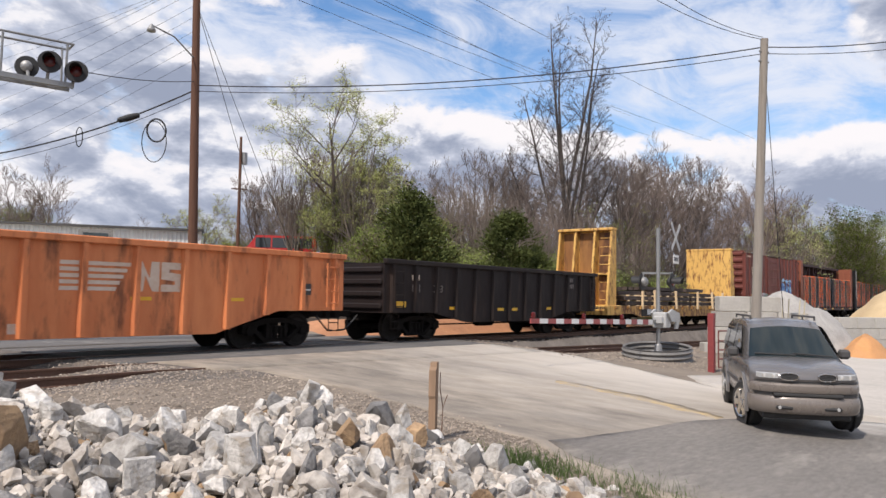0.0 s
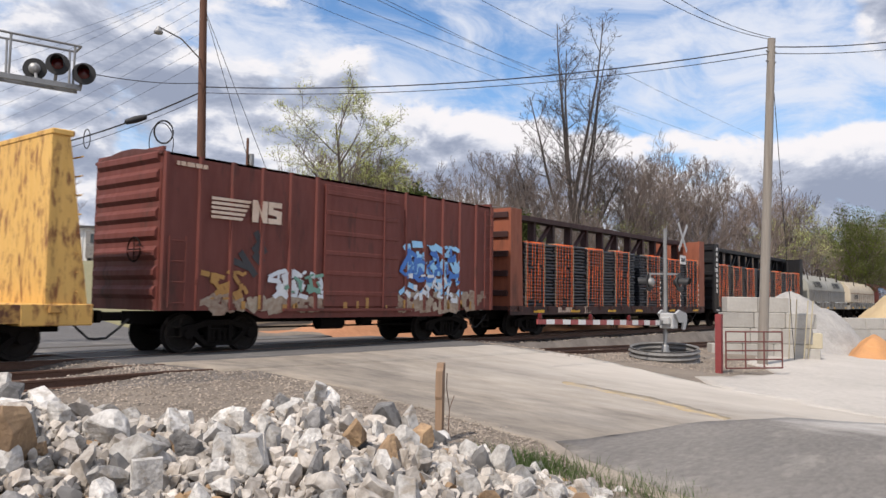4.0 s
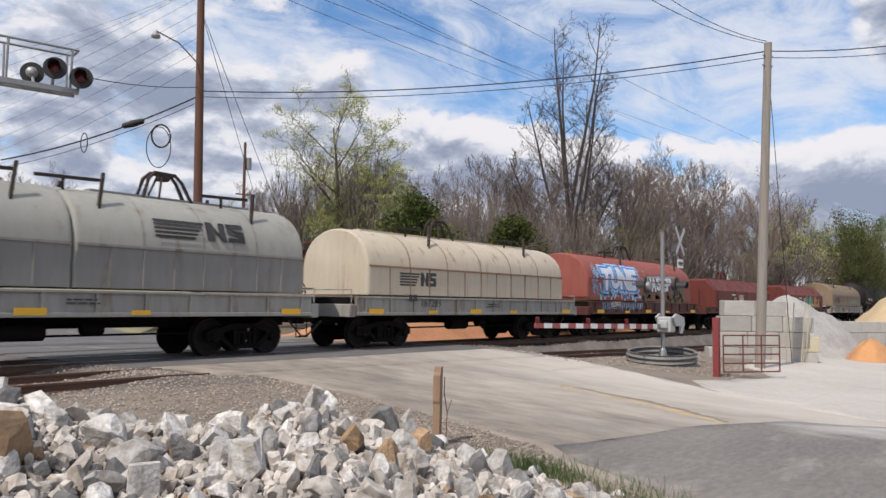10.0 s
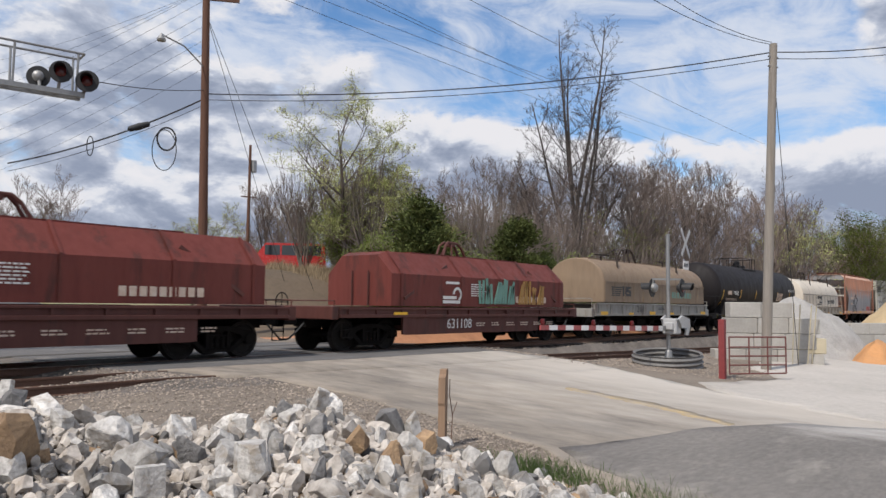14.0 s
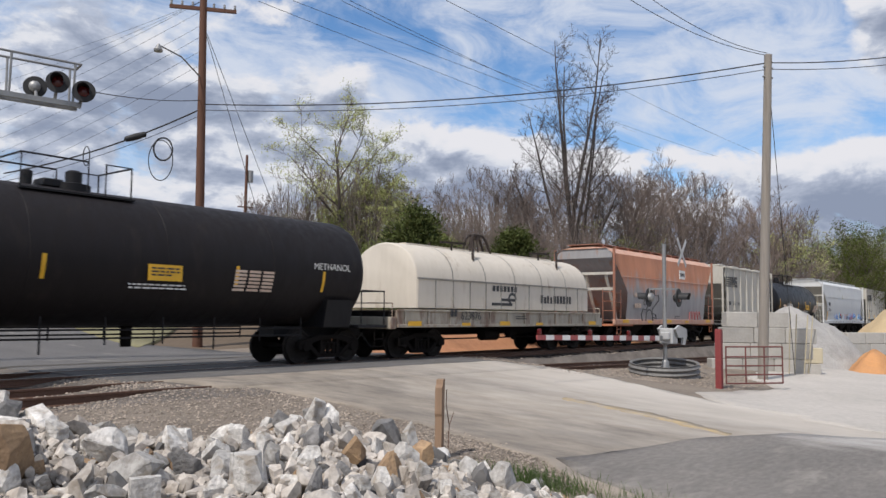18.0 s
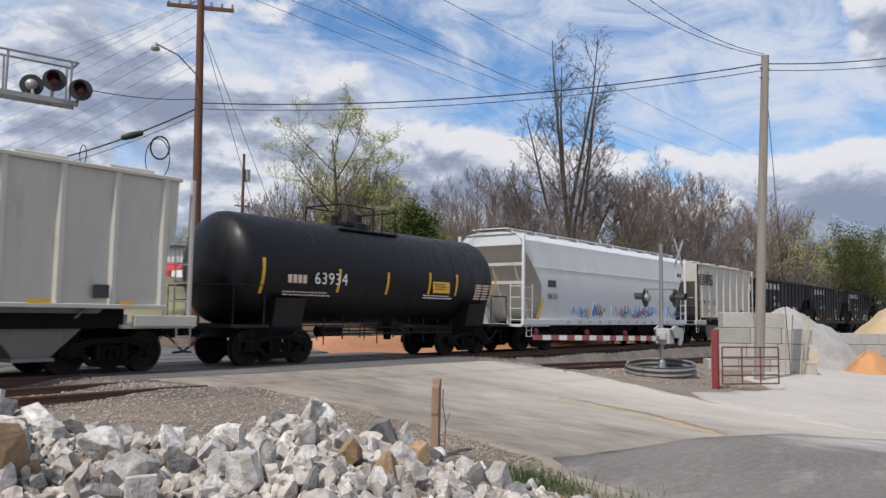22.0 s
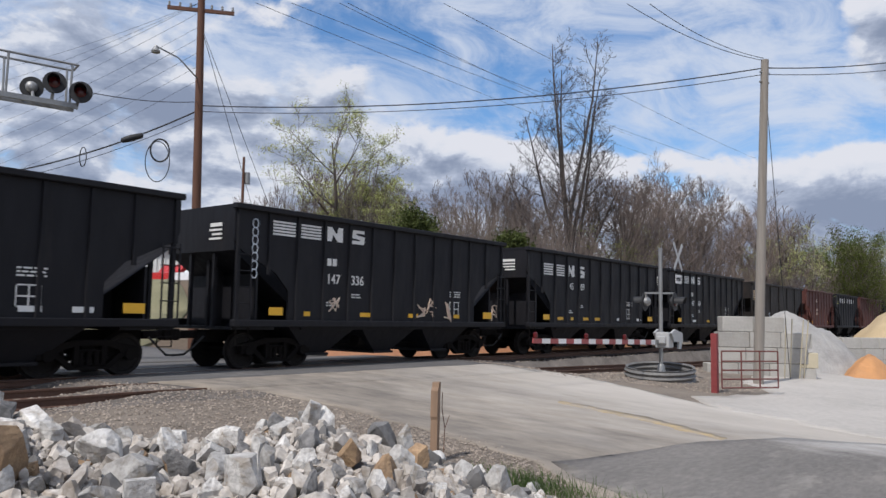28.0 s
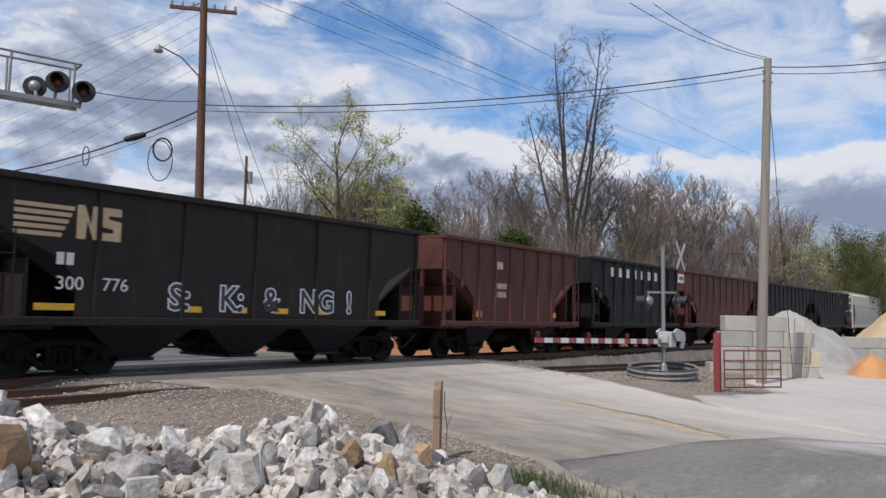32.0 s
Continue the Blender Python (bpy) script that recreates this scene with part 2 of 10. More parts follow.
def part(name, shape, material, parent, label="", smooth=None, at=None, tidy=True, kind=""):
    me = shape if isinstance(shape, bpy.types.Mesh) else shape.mesh(name, material, smooth, tidy)
    ob = new(name, me)
    ob.parent = parent
    if at is not None:
        ob.matrix_basis = at if isinstance(at, Matrix) else pose(*at)
    return tagged(ob, label, kind=kind)


def thing(name, label, category, at=(0, 0, 0), group="", kind="", data=None):
    ob = new(name, data)
    ob.matrix_basis = at if isinstance(at, Matrix) else pose(*at)
    return tagged(ob, label, category, group, kind)


def structure(name, shape, material, label="", smooth=None, tidy=True, category=""):
    return tagged(new(name, shape.mesh(name, material, smooth, tidy)), label, category, kind="structure")


TEXT_CACHE = {}


def text_mesh(words, size, material, thick=0.0, depth=0.002, align="LEFT", spacing=1.0, narrow=1.0):
    key = (words, size, material.name, thick, align, spacing, narrow)
    if key not in TEXT_CACHE:
        cu = bpy.data.curves.new("lettering", "FONT")
        cu.body, cu.size, cu.offset, cu.extrude, cu.align_x, cu.space_character = words, size * 1.4, thick, depth, align, spacing
        cu.resolution_u = 3
        ob = bpy.data.objects.new("lettering", cu)
        scene.collection.objects.link(ob)
        bpy.context.view_layer.update()
        me = bpy.data.meshes.new_from_object(ob.evaluated_get(bpy.context.evaluated_depsgraph_get()))
        if narrow != 1.0:
            me.transform(Matrix.Diagonal((narrow, 1, 1, 1)))
        bpy.data.objects.remove(ob)
        me.materials.clear()
        me.materials.append(material)
        TEXT_CACHE[key] = me
    return TEXT_CACHE[key]


def lettering(words, size, material, parent, x, y, z, label="", thick=0.0, align="LEFT", spacing=1.0, turn=(90, 0, 0), narrow=1.0, name="lettering"):
    return part(name, text_mesh(words, size, material, thick, align=align, spacing=spacing, narrow=narrow), None, parent, label, at=(x, y, z, *turn))


# ---- materials ----
def srgb(r, g, b):
    return tuple((c / 12.92 if c <= 0.04045 else ((c + 0.055) / 1.055) ** 2.4) for c in (r / 255, g / 255, b / 255))


def surface(name, base, other=None, rough=0.7, metal=0.0, grain=8.0, coarse=0.8, mixing=0.5, bump=0.15, bump_scale=40.0, stretch=(1, 1, 1),
            stain=None, stain_amount=0.0, stain_scale=1.5, stain_stretch=(1, 1, 0.25), edge=0.0, space="Object", vary=0.0, rough_span=0.12, island=False, gloss=0.5, dust=None):
    """A weathered surface: two colours mixed by coarse and fine noise, stains with a shape of their own, fine relief."""
    m = bpy.data.materials.new(name)
    m.use_nodes = True
    nt = m.node_tree
    n, link = nt.nodes.new, nt.links.new
    p = nt.nodes["Principled BSDF"]
    other = other or tuple(c * 0.65 for c in base)
    co = n("ShaderNodeTexCoord")

    def mapped(scale):
        mp = n("ShaderNodeMapping")
        mp.inputs["Scale"].default_value = scale
        link(co.outputs[space], mp.inputs["Vector"])
        return mp.outputs[0]

    def noise_tex(vec, scale, detail=6.0, rough_=0.6):
        t = n("ShaderNodeTexNoise")
        t.inputs["Scale"].default_value, t.inputs["Detail"].default_value, t.inputs["Roughness"].default_value = scale, detail, rough_
        link(vec, t.inputs["Vector"])
        return t.outputs["Fac"]

    def mixed(fac, a, b):
        x = n("ShaderNodeMix")
        x.data_type = "RGBA"
        if isinstance(fac, float):
            x.inputs["Factor"].default_value = fac
        else:
            link(fac, x.inputs["Factor"])
        for v, key in ((a, "A"), (b, "B")):
            if isinstance(v, tuple):
                x.inputs[key].default_value = (*v[:3], 1)
            else:
                link(v, x.inputs[key])
        return x.outputs["Result"]

    def ramp(val, lo, hi, a=0.0, b=1.0):
        r = n("ShaderNodeMapRange")
        r.inputs["From Min"].default_value, r.inputs["From Max"].default_value = lo, hi
        r.inputs["To Min"].default_value, r.inputs["To Max"].default_value = a, b
        link(val, r.inputs["Value"])
        return r.outputs[0]

    vec = mapped(stretch)
    fine = noise_tex(vec, grain, 8.0, 0.65)
    wide = noise_tex(vec, coarse, 4.0, 0.6)
    add = n("ShaderNodeMath")
    add.operation = "ADD"
    link(fine, add.inputs[0]), link(wide, add.inputs[1])
    fac = ramp(add.outputs[0], 1.0 - 0.35, 1.0 + 0.35, 0.5 - mixing, 0.5 + mixing)
    col = mixed(fac, base, other)
    if stain is not None and stain_amount > 0:
        sv = mapped(stain_stretch)
        st = noise_tex(sv, stain_scale, 9.0, 0.68)
        col = mixed(ramp(st, 0.66 - 0.3 * stain_amount, 0.78 - 0.3 * stain_amount, 0.0, min(1.0, 0.4 + stain_amount)), col, stain)
    if dust is not None:
        # pale dust carried out from one place, thinning with the distance and broken up by wheels
        dx, dy, near_, far_, tone = dust
        gap = n("ShaderNodeVectorMath")
        gap.operation = "DISTANCE"
        flat = n("ShaderNodeVectorMath")
        flat.operation = "MULTIPLY"
        link(co.outputs[space], flat.inputs[0])
        flat.inputs[1].default_value = (1, 1, 0)
        link(flat.outputs[0], gap.inputs[0])
        gap.inputs[1].default_value = (dx, dy, 0)
        breakup = n("ShaderNodeMath")
        breakup.operation = "MULTIPLY_ADD"
        link(noise_tex(mapped((0.9, 0.35, 1)), 1.1, 7.0, 0.65), breakup.inputs[0])
        breakup.inputs[1].default_value = 9.0
        link(gap.outputs["Value"], breakup.inputs[2])
        col = mixed(ramp(breakup.outputs[0], near_ + 4.5, far_ + 4.5, 1.0, 0.0), col, tone)
    if vary > 0 or island:
        src = n("ShaderNodeNewGeometry").outputs["Random Per Island"] if island else n("ShaderNodeObjectInfo").outputs["Random"]
        hsv = n("ShaderNodeHueSaturation")
        link(ramp(src, 0.0, 1.0, 1.0 - vary, 1.0 + vary), hsv.inputs["Value"])
        link(col, hsv.inputs["Color"])
        col = hsv.outputs[0]
    link(col, p.inputs["Base Color"])
    link(ramp(fine, 0.3, 0.7, max(0.02, rough - rough_span), min(1.0, rough + rough_span)), p.inputs["Roughness"])
    p.inputs["Metallic"].default_value = metal
    p.inputs["Specular IOR Level"].default_value = gloss
    if bump > 0:
        b = n("ShaderNodeBump")
        b.inputs["Strength"].default_value, b.inputs["Distance"].default_value = bump, 0.02
        link(noise_tex(vec, bump_scale, 5.0, 0.6), b.inputs["Height"])
        link(b.outputs[0], p.inputs["Normal"])
    return m


def glass(name, tint=(0.02, 0.025, 0.03), rough=0.04):
    m = bpy.data.materials.new(name)
    m.use_nodes = True
    p = m.node_tree.nodes["Principled BSDF"]
    p.inputs["Base Color"].default_value = (*tint, 1)
    p.inputs["Roughness"].default_value = rough
    p.inputs["Specular IOR Level"].default_value = 0.8
    return m

RUST, SOOT, DUST = (0.16, 0.06, 0.03), (0.03, 0.028, 0.027), (0.33, 0.30, 0.26)
STREAK = dict(stretch=(1, 1, 0.22), grain=5.0, coarse=0.6, bump=0.08, bump_scale=14)


def car_paint(name, base, other=None, stain=RUST, amount=0.35, rough=0.62, **more):
    args = dict(STREAK, rough=rough, stain=stain, stain_amount=amount, stain_scale=1.6, stain_stretch=(1.2, 1.2, 0.3), gloss=0.35)
    args.update(more)
    return surface(name, base, other, **args)


M_ORANGE = car_paint("faded_orange_paint", (0.70, 0.245, 0.092), (0.52, 0.155, 0.06), RUST, 0.5)
M_RUSTORANGE = car_paint("rusty_orange_brown_bulkhead", (0.30, 0.095, 0.05), (0.22, 0.07, 0.04), (0.10, 0.04, 0.028), 0.35)
M_BLACK = car_paint("sooty_black_paint", (0.0065, 0.0065, 0.0085), (0.012, 0.0115, 0.0125), (0.026, 0.022, 0.019), 0.30, rough=0.6, gloss=0.3)
M_GONBLACK = car_paint("dull_brown_black_paint", (0.0125, 0.0085, 0.0085), (0.021, 0.0145, 0.013), (0.036, 0.022, 0.017), 0.4, gloss=0.22)
M_COAL = car_paint("coal_car_black", (0.0062, 0.0062, 0.0085), (0.0105, 0.010, 0.0125), (0.022, 0.019, 0.018), 0.25, rough=0.62, gloss=0.28)
M_COALBROWN = car_paint("coal_car_weathered_brown_black", (0.0125, 0.0105, 0.0105), (0.020, 0.016, 0.0145), (0.034, 0.023, 0.017), 0.4, gloss=0.28)
M_REDBROWN = car_paint("oxide_red_brown", (0.105, 0.034, 0.026), (0.08, 0.028, 0.022), (0.04, 0.022, 0.018), 0.35)
M_BEAMBROWN = car_paint("dark_rust_brown", (0.055, 0.022, 0.020), (0.040, 0.018, 0.016), (0.025, 0.014, 0.012), 0.4)
M_BOXRED = car_paint("boxcar_oxide_red", (0.165, 0.045, 0.034), (0.125, 0.036, 0.028), (0.055, 0.026, 0.02), 0.35)
M_COILRED = car_paint("coil_car_faded_red", (0.165, 0.035, 0.025), (0.125, 0.029, 0.021), (0.07, 0.022, 0.016), 0.45)
M_HOODRED = car_paint("hood_chalky_red", (0.30, 0.088, 0.066), (0.25, 0.07, 0.052), (0.18, 0.055, 0.04), 0.25)
M_YELLOW = car_paint("faded_yellow_paint", (0.72, 0.44, 0.13), (0.62, 0.36, 0.10), (0.19, 0.07, 0.03), 0.53, grain=9, stain_scale=3.6, stain_stretch=(1.6, 1.6, 0.5))
M_YELLOWRUST = car_paint("rust_eaten_yellow_paint", (0.55, 0.32, 0.09), (0.42, 0.22, 0.065), (0.13, 0.055, 0.028), 0.72, grain=9, stain_scale=2.6, stain_stretch=(1.6, 1.6, 0.9))
M_RUSTPANEL = car_paint("rusted_yellow_panel", (0.34, 0.17, 0.055), (0.20, 0.085, 0.035), (0.10, 0.045, 0.025), 0.55)
M_BAIL = surface("dark_rusty_iron", (0.06, 0.047, 0.04), (0.035, 0.028, 0.025), rough=0.85, grain=14, gloss=0.2)
M_RUSTSEAM = car_paint("rusted_seam", (0.20, 0.10, 0.055), (0.32, 0.22, 0.14), (0.10, 0.05, 0.03), 0.4)
M_GREYSEAM = car_paint("dirty_grey_seam", (0.30, 0.285, 0.25), (0.21, 0.195, 0.17), (0.13, 0.09, 0.065), 0.4)
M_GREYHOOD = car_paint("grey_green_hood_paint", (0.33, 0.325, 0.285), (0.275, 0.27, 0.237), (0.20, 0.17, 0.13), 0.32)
# the hood's grey again, darker: the shading of its upright sides is painted in
M_GREYSHADED = car_paint("grey_hood_side_paint", (0.235, 0.23, 0.215), (0.19, 0.185, 0.17), (0.14, 0.11, 0.08), 0.32)
M_CREAM = car_paint("rust_streaked_cream_paint", (0.54, 0.475, 0.37), (0.46, 0.39, 0.29), (0.24, 0.11, 0.055), 0.30, stain_stretch=(2.2, 2.2, 0.14))
M_WHITEHOOD = car_paint("chalky_white_hood_paint", (0.66, 0.60, 0.51), (0.57, 0.515, 0.43), (0.36, 0.28, 0.20), 0.28)
M_TAN = car_paint("dirty_tan_hood_paint", (0.27, 0.195, 0.125), (0.21, 0.15, 0.10), (0.14, 0.075, 0.05), 0.35)
M_SILLGREY = car_paint("dirty_light_grey_sill", (0.34, 0.335, 0.305), (0.235, 0.22, 0.195), (0.16, 0.10, 0.07), 0.4)
M_SILLCREAM = car_paint("dirty_cream_sill", (0.46, 0.42, 0.345), (0.31, 0.275, 0.22), (0.17, 0.10, 0.07), 0.5)
M_HOPGREY = car_paint("warm_light_grey_hopper_paint", (0.54, 0.515, 0.455), (0.45, 0.425, 0.37), (0.33, 0.29, 0.23), 0.25)
M_UTWHITE = car_paint("pale_grey_white_hopper_paint", (0.66, 0.67, 0.66), (0.58, 0.59, 0.59), (0.42, 0.41, 0.39), 0.2)
M_TANK = car_paint("black_tank_paint", (0.0042, 0.0042, 0.0062), (0.0075, 0.0075, 0.0095), (0.013, 0.012, 0.012), 0.22, rough=0.45, gloss=0.26)
M_TANKBROWN = car_paint("black_tank_with_dust", (0.0098, 0.0078, 0.0088), (0.0155, 0.0125, 0.0125), (0.023, 0.0185, 0.0165), 0.35, rough=0.62, gloss=0.25)
M_GREYHOP = car_paint("weathered_grey_hopper_paint", (0.33, 0.33, 0.33), (0.27, 0.26, 0.26), (0.33, 0.17, 0.11), 0.45)
M_HOPORANGE = car_paint("faded_orange_hopper_paint", (0.58, 0.21, 0.10), (0.50, 0.19, 0.10), (0.40, 0.30, 0.25), 0.33)
def two_tone(name, low, high, edge, soft):
    """Paint that has faded from one colour to another along a ragged line at a height."""
    m = surface(name, low, tuple(c * 0.8 for c in low), rough=0.65, **{k: v for k, v in STREAK.items()})
    nt = m.node_tree
    n, link = nt.nodes.new, nt.links.new
    p = nt.nodes["Principled BSDF"]
    old = p.inputs["Base Color"].links[0].from_socket
    co, sep, tex, mp = n("ShaderNodeTexCoord"), n("ShaderNodeSeparateXYZ"), n("ShaderNodeTexNoise"), n("ShaderNodeMapping")
    link(co.outputs["Object"], sep.inputs[0])
    mp.inputs["Scale"].default_value = (1.1, 1.1, 0.22)
    link(co.outputs["Object"], mp.inputs["Vector"])
    link(mp.outputs[0], tex.inputs["Vector"])
    tex.inputs["Scale"].default_value, tex.inputs["Detail"].default_value, tex.inputs["Roughness"].default_value = 1.3, 9.0, 0.68
    add = n("ShaderNodeMath")
    add.operation = "MULTIPLY_ADD"
    link(tex.outputs["Fac"], add.inputs[0])
    add.inputs[1].default_value = 3.2
    link(sep.outputs["Z"], add.inputs[2])
    rng_ = n("ShaderNodeMapRange")
    rng_.inputs["From Min"].default_value, rng_.inputs["From Max"].default_value = edge + 1.6 - soft, edge + 1.6 + soft
    link(add.outputs[0], rng_.inputs["Value"])
    mix = n("ShaderNodeMix")
    mix.data_type = "RGBA"
    link(rng_.outputs[0], mix.inputs["Factor"])
    link(old, mix.inputs["A"])
    mix.inputs["B"].default_value = (*high, 1)
    tint = n("ShaderNodeMix")
    tint.data_type, tint.blend_type = "RGBA", "MULTIPLY"
    tint.inputs["Factor"].default_value = 0.45
    tex2 = n("ShaderNodeTexNoise")
    tex2.inputs["Scale"].default_value, tex2.inputs["Detail"].default_value = 2.2, 8.0
    link(mp.outputs[0], tex2.inputs["Vector"])
    link(mix.outputs["Result"], tint.inputs["A"]), link(tex2.outputs["Fac"], tint.inputs["B"])
    link(tint.outputs["Result"], p.inputs["Base Color"])
    return m


M_HOPFADE = two_tone("grey_paint_faded_from_orange", (0.50, 0.48, 0.47), (0.66, 0.28, 0.15), 2.85, 0.45)
M_HOPPALE = car_paint("chalky_pale_orange_paint", (0.60, 0.40, 0.31), (0.56, 0.30, 0.20), (0.36, 0.18, 0.11), 0.35)
M_HOPPOST = car_paint("rusty_orange_brown_paint", (0.34, 0.15, 0.095), (0.26, 0.125, 0.085), (0.16, 0.07, 0.045), 0.35)
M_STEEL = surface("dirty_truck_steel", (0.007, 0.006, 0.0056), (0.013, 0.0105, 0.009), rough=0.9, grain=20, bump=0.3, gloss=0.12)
M_WHEEL = surface("brown_wheel_steel", (0.020, 0.016, 0.0135), (0.012, 0.010, 0.009), rough=0.75, grain=14, gloss=0.25)
M_RAIL = surface("rusty_rail", (0.13, 0.065, 0.04), (0.085, 0.045, 0.03), rough=0.75, grain=25, bump=0.3)
M_RAILHEAD = surface("worn_rail_head", (0.42, 0.40, 0.38), (0.30, 0.27, 0.24), rough=0.35, metal=0.9, grain=20, bump=0.05)
M_TIE = surface("weathered_tie_wood", (0.075, 0.058, 0.047), (0.045, 0.036, 0.030), rough=0.9, grain=18, stretch=(1, 0.15, 1), bump=0.5)
M_CREOSOTE = surface("old_creosoted_timber", (0.085, 0.060, 0.048), (0.040, 0.030, 0.026), rough=0.88, grain=20, stretch=(0.12, 1, 1), bump=0.5, vary=0.35)
M_NEWWOOD = surface("fresh_sawn_stake_wood", (0.66, 0.50, 0.31), (0.55, 0.40, 0.24), rough=0.8, grain=14, stretch=(1, 1, 0.1))
M_WHITEPAINT = surface("white_stencil_paint", (0.78, 0.77, 0.73), (0.60, 0.59, 0.56), rough=0.6, grain=12)
M_FADEDWHITE = surface("faded_white_stencil_paint", (0.66, 0.56, 0.46), (0.52, 0.36, 0.26), rough=0.7, grain=10)
M_FADEDGOLD = surface("faded_cream_stencil_paint", (0.62, 0.47, 0.29), (0.45, 0.32, 0.19), rough=0.7, grain=10)
M_DULLPRINT = surface("worn_grey_stencil_paint", (0.20, 0.17, 0.155), (0.10, 0.085, 0.08), rough=0.8, grain=9, mixing=0.9)
M_BLACKPAINT = surface("black_stencil_paint", (0.022, 0.022, 0.024), (0.05, 0.05, 0.05), rough=0.6, grain=12)
M_DECAL = surface("yellow_reflector_strip", (0.80, 0.46, 0.02), (0.68, 0.36, 0.02), rough=0.45, grain=10)
M_DECALWHITE = surface("white_reflector_strip", (0.75, 0.75, 0.72), (0.62, 0.62, 0.60), rough=0.4, grain=10)
M_STRAP = surface("orange_web_strap", (0.82, 0.16, 0.035), (0.68, 0.12, 0.03), rough=0.7, grain=25)
M_TANSTRAP = surface("tan_web_strap", (0.45, 0.36, 0.24), (0.33, 0.25, 0.17), rough=0.8, grain=25)
M_WRAP = surface("dark_blue_lumber_wrap", (0.008, 0.010, 0.015), (0.018, 0.022, 0.029), rough=0.42, grain=14, gloss=0.65, bump=0.4, bump_scale=10, stretch=(0.25, 1, 1), vary=0.35)
M_PACKGAP = surface("dark_gap_in_pack", (0.006, 0.006, 0.007), (0.010, 0.010, 0.011), rough=0.95, gloss=0.1)
M_BLUEGRAF = surface("blue_spray_paint", (0.035, 0.12, 0.42), (0.05, 0.20, 0.55), rough=0.5, grain=9)
M_SKYGRAF = surface("light_blue_spray_paint", (0.22, 0.50, 0.78), (0.35, 0.62, 0.85), rough=0.5, grain=9)
M_WHITEGRAF = surface("white_spray_paint", (0.72, 0.74, 0.75), (0.50, 0.56, 0.64), rough=0.5, grain=3)
M_BLACKGRAF = surface("black_spray_paint", (0.02, 0.02, 0.024), (0.04, 0.04, 0.045), rough=0.5, grain=9)
M_GREENGRAF = surface("dark_green_spray_paint", (0.10, 0.10, 0.035), (0.06, 0.07, 0.03), rough=0.5, grain=9)
M_TEALGRAF = surface("faded_teal_spray_paint", (0.12, 0.26, 0.21), (0.18, 0.34, 0.27), rough=0.6, grain=9)
M_GOLDGRAF = surface("faded_gold_spray_paint", (0.42, 0.24, 0.06), (0.34, 0.17, 0.05), rough=0.6, grain=9)
M_REDGRAF = surface("red_spray_paint", (0.40, 0.10, 0.09), (0.34, 0.08, 0.07), rough=0.6, grain=9)
M_HOSE = surface("black_rubber_hose", (0.02, 0.02, 0.02), (0.035, 0.035, 0.035), rough=0.7)

# ---- ground ----
PROFILE = ((-60, -1.2), (-10, -0.95), (0, -0.75), (3, -0.6), (6, -0.45), (9, -0.28), (12, -0.09), (13.2, -0.03), (15.6, -0.02), (19, -0.02), (22, -0.05), (60, -0.05))
SPUR_Y = 13.62


def blend(x, a, b):
    k = min(1.0, max(0.0, (x - a) / (b - a)))
    return k * k * (3 - 2 * k)


def lay(x, y):
    """The height of the road and yard surface."""
    z = PROFILE[0][1]
    for (a, p), (b, q) in zip(PROFILE, PROFILE[1:]):
        if a <= y <= b:
            z = p + (q - p) * (y - a) / (b - a)
    return z - min(1.0, max(0.0, (15.5 - y) / 3)) * 0.017 * min(45, max(-4, x - 10))


def spur_z(x):
    """The height of the siding's rail heads, which falls to the east."""
    return -0.01 - 0.019 * max(0.0, x - 8.5) - (0.0 if x < 60 else 0)


def land(x, y):
    """The height of the open ground."""
    z = lay(x, y) - 0.022
    road = blend(x, 6.6, 8.2) * (1 - blend(x, 21.0, 24.0))
    calm = blend(x, 6.6, 7.6) * (1 - blend(x, 21.0, 22.5) * blend(y, 9.0, 10.5)) * (1 - blend(y, 20.0, 21.5))
    # beside the crossing the ground drops from the rail heads to the ballast
    if 11.5 < y < 22:
        bed = -0.22 if y > 15.3 else max(-0.95, spur_z(x) - 0.16)
        if 14.75 < y < 15.6:
            bed = min(-0.34, spur_z(x) - 0.2)
        k = (1 - road) * blend(y, 11.2, 12.4) * (1 - blend(y, 19.3, 21.5))
        z = z * (1 - k) + bed * k
    # bank under the trees beyond the line, and the shed lot above the road
    k = blend(x, 15.5, 24)
    z += 3.2 * ((1 - k) * blend(y, 22, 46) + k * blend(y, 23.5, 33)) * (1 - 0.6 * blend(x, 60, 130))
    z += blend(y, 20.0, 21.0) * (1 - blend(y, 22.0, 24.0)) * blend(x, 18.0, 20.5) * (1 - blend(x, 40, 46)) * 0.55
    # the heap of rock stands on a low shoulder
    z += (1 - 0.9 * calm) * (0.05 * noise.noise((x * 0.6, y * 0.6, 0)) + 0.02 * noise.noise((x * 2.5, y * 2.5, 3)))
    return z


M_GROUND = surface("dusty_gravel_ground", (0.265, 0.222, 0.175), (0.155, 0.125, 0.098), rough=0.95, grain=22, coarse=0.5, bump=0.9, bump_scale=28, stain=(0.13, 0.11, 0.085), stain_amount=0.3, stain_stretch=(1, 1, 1), stain_scale=0.5)
M_BALLAST = surface("grey_brown_ballast", (0.195, 0.17, 0.147), (0.085, 0.073, 0.063), rough=0.95, grain=26, coarse=1.2, mixing=0.8, bump=1.0, bump_scale=24)
